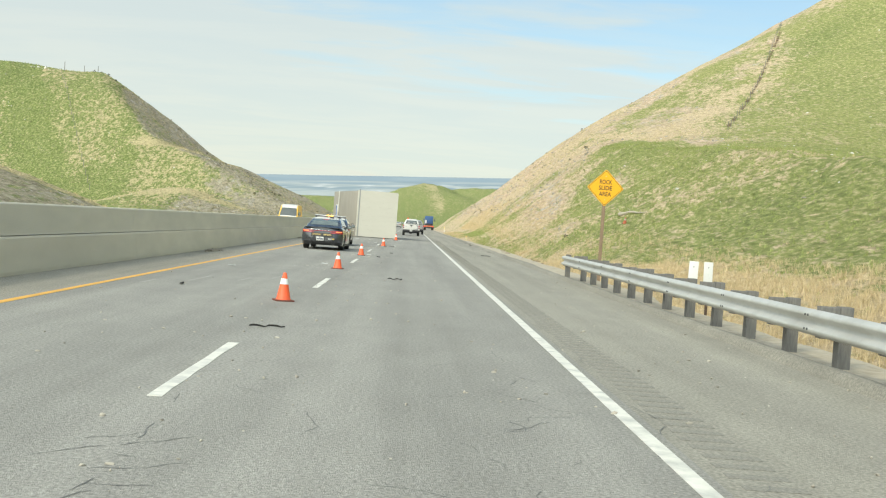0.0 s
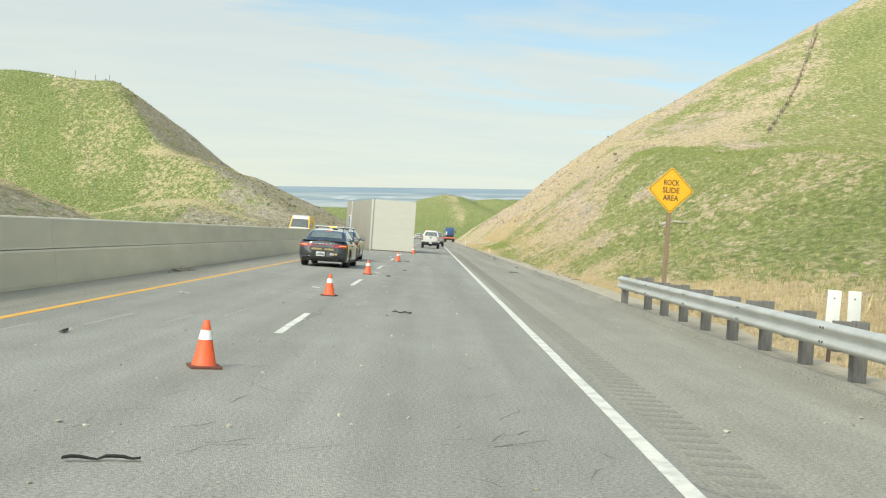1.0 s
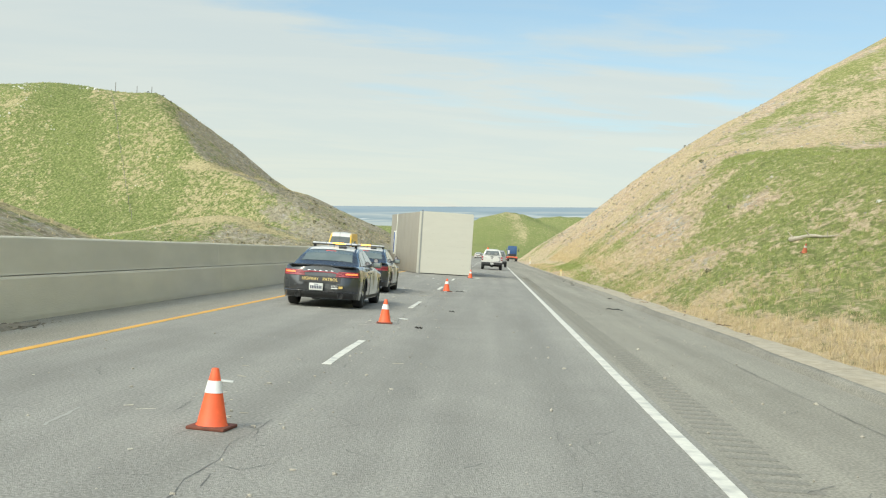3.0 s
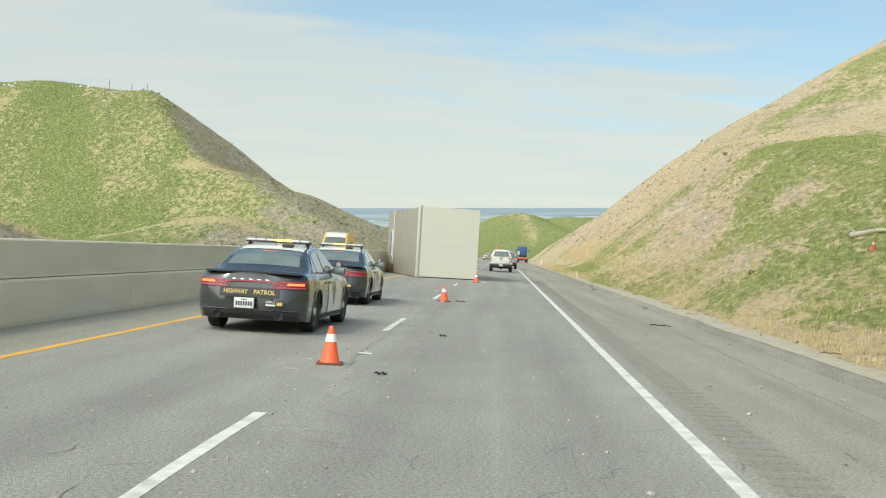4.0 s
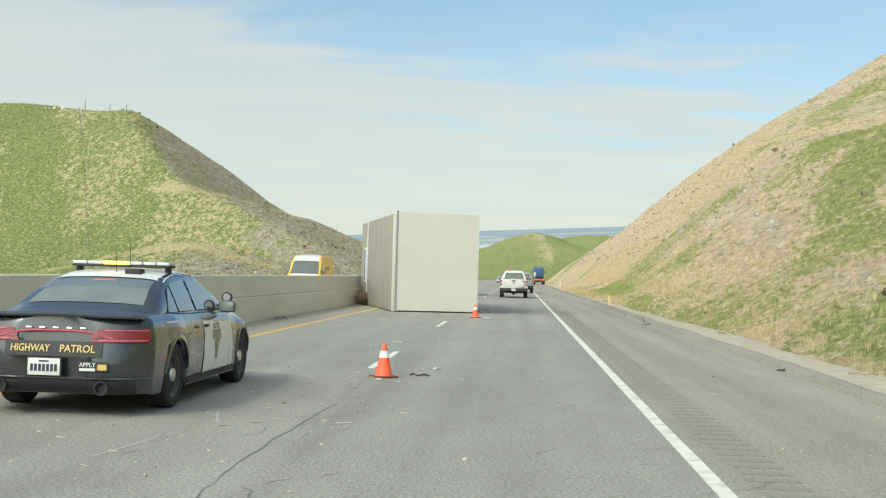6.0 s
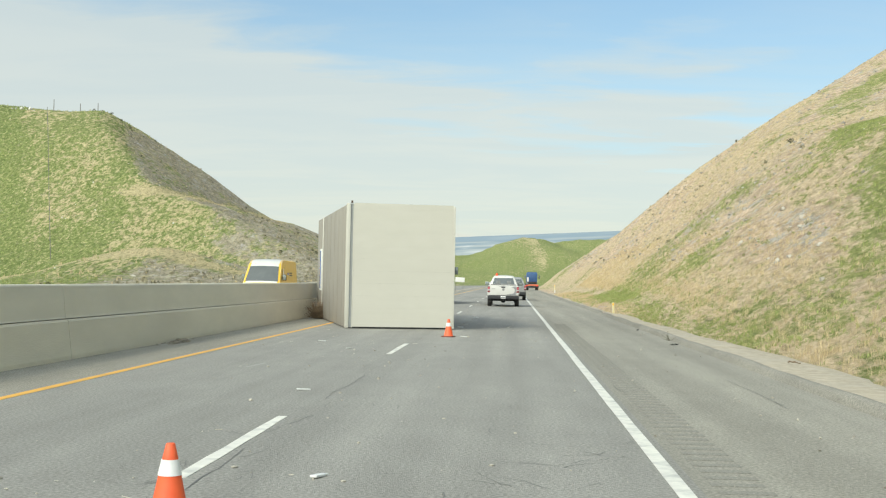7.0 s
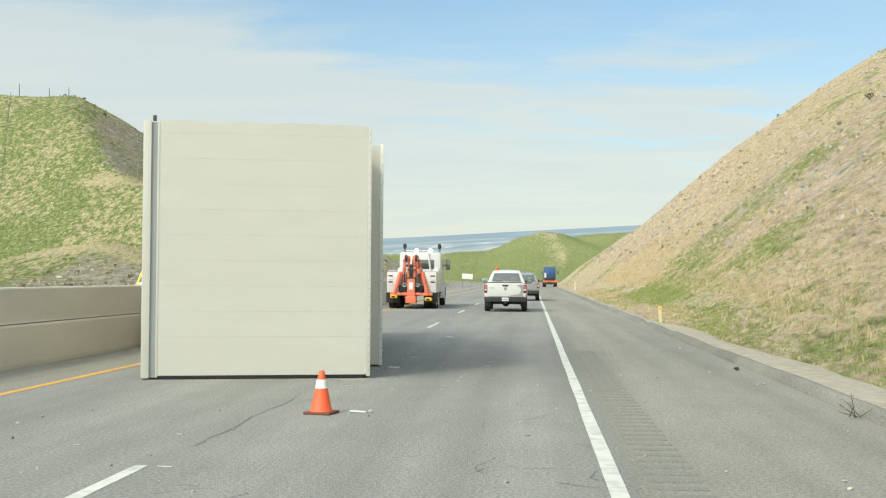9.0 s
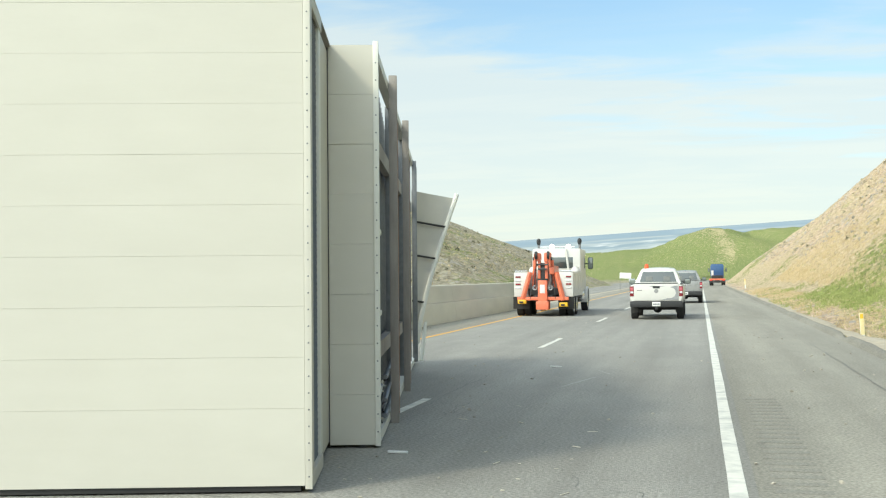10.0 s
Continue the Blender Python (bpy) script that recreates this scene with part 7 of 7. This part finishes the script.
tufts("slope_green", scatter(30000, 9, 46, 10, 260, lambda c, r, y: np.clip(1.1 - c[:, 0] - c[:, 1], 0, 1), 7, 1.4), 0.13, 0.009, 9, GREEN, "green grass tufts over the hillside", "grass", 8, 1.5)
tufts("far_straw", scatter(11000, -100, -18, 85, 260, lambda c, r, y: np.clip(c[:, 0] - 0.1, 0, 1), 9), 0.2, 0.02, 5, STRAW, "dry straw tufts on the hill beyond the barrier", "grass", 10, 0.8)
tufts("far_green", scatter(15000, -100, -18, 85, 260, lambda c, r, y: np.clip(1.0 - c[:, 0] - c[:, 1], 0, 1), 11), 0.2, 0.022, 5, GREEN, "green tufts on the hill beyond the barrier", "grass", 12, 0.9)


tufts("slope_tussocks", scatter(12000, 9.5, 32, 66, 230, lambda c, r, y: np.clip(1.5 * c[:, 0] - 0.55, 0, 1), 81, 1.1), 0.13, 0.006, 9, STRAW, "dry tussocks over the cut slope", "grass", 82, 1.1)
tufts("slope_weeds", scatter(12000, 9.5, 24, 66, 190, lambda c, r, y: np.clip(0.9 - c[:, 0] - 0.5 * c[:, 1], 0, 1), 83, 1.1), 0.15, 0.012, 7, GREEN, "green weeds over the cut slope", "grass", 84, 1.4)


def rocks(name, pts, r0, r1, seed, label, mat=None):
    rs = np.random.RandomState(seed)
    base = bmesh.new()
    bmesh.ops.create_icosphere(base, subdivisions=1, radius=1.0)
    bv, bf = np.array([v.co for v in base.verts]), [[v.index for v in f.verts] for f in base.faces]
    base.free()
    verts, faces = [], []
    for x, y, z in pts:
        r = r0 + (r1 - r0) * rs.rand() ** 3
        v = bv * (r * rs.uniform(0.55, 1.2, (len(bv), 1))) * rs.uniform(0.6, 1.3, 3) * (1, 1, 0.7)
        i = len(verts)
        verts += (v + (x, y, z + 0.1 * r)).tolist()
        faces += [[i + j for j in f] for f in bf]
    return mesh_of(name, verts, faces, mat or STONE, label, "rocks")


rocks("slope_rocks", scatter(9000, 10.5, 42, 20, 330, lambda c, r, y: np.clip(c[:, 1] * 1.2 - 0.15, 0.02, 1), 13, 1.1), 0.04, 0.24, 14, "pale rocks weathering out of the cut slope")
rocks("cut_rocks", scatter(2400, -75, -18, 122, 300, lambda c, r, y: np.clip(c[:, 1] * 1.2 - 0.2, 0.0, 1), 15), 0.06, 0.24, 16, "rocks on the bare cut face beyond the barrier")
rocks("verge_stones", scatter(1500, 5.0, 7.2, 2, 140, lambda c, r, y: 0.55 + 0 * r, 17, 1.1), 0.012, 0.07, 18, "small stones and grit on the dirt verge")


rocks("meadow_stones", scatter(200, 17, 70, 50, 160, lambda c, r, y: np.clip(0.9 - c[:, 1], 0, 1), 51) + scatter(320, -110, -22, 120, 245, lambda c, r, y: np.clip(0.9 - c[:, 1], 0, 1), 52), 0.05, 0.17, 53, "pale stones scattered over the meadow", PALE_STONE)
rocks("hilltop_stones", scatter(900, -96, -74, 214, 238, lambda c, r, y: 0.05 + 1.4 * fbm(r / 4, y / 4), 54), 0.10, 0.42, 55, "pale weathered stones near the hilltop", PALE_STONE)


def road_grit():
    rs = np.random.RandomState(77)
    n = 2600
    y = 2 + 150 * rs.rand(n) ** 1.1
    x = np.where(rs.rand(n) < 0.45, rs.uniform(1.9, 4.7, n), rs.uniform(-5.5, 1.7, n))
    x = np.where(rs.rand(n) < 0.2, -1.7 + rs.normal(0, 0.5, n), x)
    return np.stack([x, y, 0 * x + 0.003], -1).tolist()


rocks("road_grit", road_grit(), 0.006, 0.03, 78, "loose grit and pale crumbs scattered over the asphalt")


SCRUB = material("dead_scrub", (0.25, 0.225, 0.145), (0.37, 0.335, 0.225), 3, 0.95, island=0.35, spec=0.15)


CLUMP = material("slope_weeds", (0.25, 0.26, 0.105), (0.38, 0.385, 0.17), 3, 0.9, island=0.3, spec=0.2)


def road_chips():
    """Splinters and pale chips left on the lanes."""
    rs, verts, faces = np.random.RandomState(91), [], []
    for cx, cy, sx, sy, n in ((-2.6, 58.5, 0.9, 2.5, 60), (-2.2, 64.5, 0.7, 1.5, 40), (-1.9, 46.0, 0.5, 1.2, 25), (-0.6, 93.5, 0.8, 2.0, 40), (-3.2, 84.0, 1.2, 3.0, 40), (-2.4, 33.0, 0.8, 2.0, 25)):
        for _ in range(n):
            x, y, a = rs.normal(cx, sx), rs.normal(cy, sy), rs.uniform(0, 3.14)
            L, w = 0.01 + 0.08 * rs.rand() ** 3, rs.uniform(0.003, 0.008)
            dx, dy, i = math.cos(a), math.sin(a), len(verts)
            for h in (0.003, 0.003 + w * 0.8):
                verts += [(x + u * dx * L - v * dy * w, y + u * dy * L + v * dx * w, h) for u, v in ((-1, -1), (1, -1), (1, 1), (-1, 1))]
            faces += [(i + 4, i + 5, i + 6, i + 7)] + [(i + k, i + (k + 1) % 4, i + 4 + (k + 1) % 4, i + 4 + k) for k in range(4)]
    return mesh_of("road_chips", verts, faces, CHIP, "pale wood splinters and chips scattered over the lanes", "debris")


CHIP = material("pale_splinter", (0.42, 0.37, 0.28), (0.6, 0.56, 0.47), 2, 0.85, island=0.25)
road_chips()


def shrubs(name, pts, size, mat, label, seed, leaves=46):
    rs = np.random.RandomState(seed)
    verts, faces = [], []
    for x, y, z in pts:
        s = size * rs.uniform(0.5, 1.3)
        for _ in range(leaves):
            d = rs.normal(0, 1, 3)
            d /= np.linalg.norm(d) + 1e-6
            c = np.array([x, y, z + s * 0.35]) + d * s * 0.55 * rs.uniform(0.4, 1.0) * (1, 1, 0.75)
            u, w = rs.normal(0, 1, 3), rs.normal(0, 1, 3)
            k = (46 / leaves) ** 0.5
            u, w = u / np.linalg.norm(u) * s * 0.16 * k, w / np.linalg.norm(w) * s * 0.10 * k
            i = len(verts)
            verts += [(c - u).tolist(), (c + w).tolist(), (c + u).tolist(), (c - w).tolist()]
            faces.append((i, i + 1, i + 2, i + 3))
    return mesh_of(name, verts, faces, mat, label, "shrubs")


shrubs("hill_shrubs", scatter(26, 11, 40, 40, 330, lambda c, r, y: 0.35 + 0 * r, 19), 0.55, DARK_SHRUB, "scattered dark low shrubs on the slope", 20)
shrubs("cut_shrubs", scatter(160, -80, -18, 100, 300, lambda c, r, y: np.clip(c[:, 1] * 1.3, 0.05, 1), 21), 0.45, DARK_SHRUB, "low dark shrubs on the cut face beyond the barrier", 22)
shrubs("slope_clumps", scatter(700, 11.5, 24, 70, 215, lambda c, r, y: np.clip(0.5 + 1.6 * fbm(r / 5 + 3, y / 12), 0, 1) * sstep(215, 150, y), 71), 0.20, CLUMP, "low green clumps among the rocks of the slope", 72, 26)
shrubs("crest_shrubs", [(x, y, float(land(x, y))) for x, y in ((31.2, 221.0), (24.6, 262.0))], 0.7, DARK_SHRUB, "dark bushes along the skyline of the slope", 23)


def fence(name, line, label, posts, h=1.2):
    """Wire fence over the hill along a run of (x, y) corners: thin posts and strands."""
    f = thing(name, pose(0, 0, 0), label, "fence")
    prev = None
    for i in range(posts):
        t = i / (posts - 1) * (len(line) - 1)
        x, y = (float(np.interp(t, range(len(line)), [c[k] for c in line])) for k in (0, 1))
        z = float(land(x, y))
        part("post", Cyl((x, y, z - 0.2), (x, y, z + h * (1 + 0.15 * math.sin(i * 5))), 0.04, 0.035, 6), WOOD_GREY, f)
        if prev:
            for k in (0.5, 0.95):
                part("wire", Cyl((prev[0], prev[1], prev[2] + h * k), (x, y, z + h * k), 0.006, n=4, caps=False), STEEL, f)
        prev = (x, y, z)




def fallen_log(p, q):
    """A bleached bough lying on the slope, with stubs of its side branches."""
    rs, bm = np.random.RandomState(9), bmesh.new()
    n, last = 9, None
    for i in range(n + 1):
        t = i / n
        x, y = p[0] + (q[0] - p[0]) * t, p[1] + (q[1] - p[1]) * t + 0.25 * math.sin(t * 5)
        c = Vector((x, y, float(land(x, y)) + 0.10))
        if last is not None:
            cyl(bm, last, c, 0.13 * (1.15 - t), 0.13 * (1.15 - t - 1 / n) + 0.01, 8)
            if i % 3 == 1:
                cyl(bm, c, c + Vector((rs.uniform(-0.4, 0.4), rs.uniform(-0.3, 0.3), rs.uniform(0.2, 0.5))), 0.04, 0.01, 6)
        last = c
    return bm


BLEACHED = material("bleached_wood", (0.40, 0.35, 0.27), (0.52, 0.46, 0.37), 5, 0.9, bump=0.4)
tagged(part("fallen_log", fallen_log((14.3, 79.4), (15.3, 75.2)), BLEACHED, None), "bleached dead bough lying on the grassy slope", "log")

fence("hill_fence", ((-51.5, 186.5), (-71, 232)), "old wire fence climbing the grassy hill", 18, 1.3)
fence("slope_fence", ((33.5, 125), (45.8, 156.6), (58, 189)), "wire fence running up the slope", 26, 0.9)
fence_t = np.random.RandomState(88).rand(60)
shrubs("fence_brush", [(float(34 + 21.5 * t), float(127 + 54 * t), float(land(34 + 21.5 * t, 127 + 54 * t))) for t in fence_t], 0.42, SHRUB, "dry brown brush caught along the fence", 25)
shrubs("slope_scrub", scatter(700, 11, 46, 60, 300, lambda c, r, y: np.clip(c[:, 1] * 1.2 - 0.1, 0, 1) * sstep(32, 22, r), 57), 0.36, SCRUB, "grey-brown dead scrub over the cut slope", 58, 14)
shrubs("far_scrub", scatter(2600, -80, -18, 122, 260, lambda c, r, y: np.clip(c[:, 1] * 1.2 - 0.1, 0, 1), 59), 0.34, SCRUB, "grey-brown dead scrub over the cut face beyond the barrier", 60, 12)
for i, (x, y, h) in enumerate(((-71.6, 236, 1.9), (-68.5, 239, 1.2), (-66.0, 240, 1.2))):
    z = float(land(x, y))
    tagged(part("hilltop_pole", Cyl((0, 0, -0.3), (0, 0, h), 0.07, 0.05, 8), WOOD_GREY, None, m=pose(x, y, z)), "thin weathered pole on the hilltop", "pole", "hilltop poles")
shrubs("hilltop_shrubs", [(x, 241.0, float(land(x, 241))) for x in (-67, -65.5, -64, -62.5, -61, -59.5)], 0.5, DARK_SHRUB, "dark brush on the hilltop", 24)
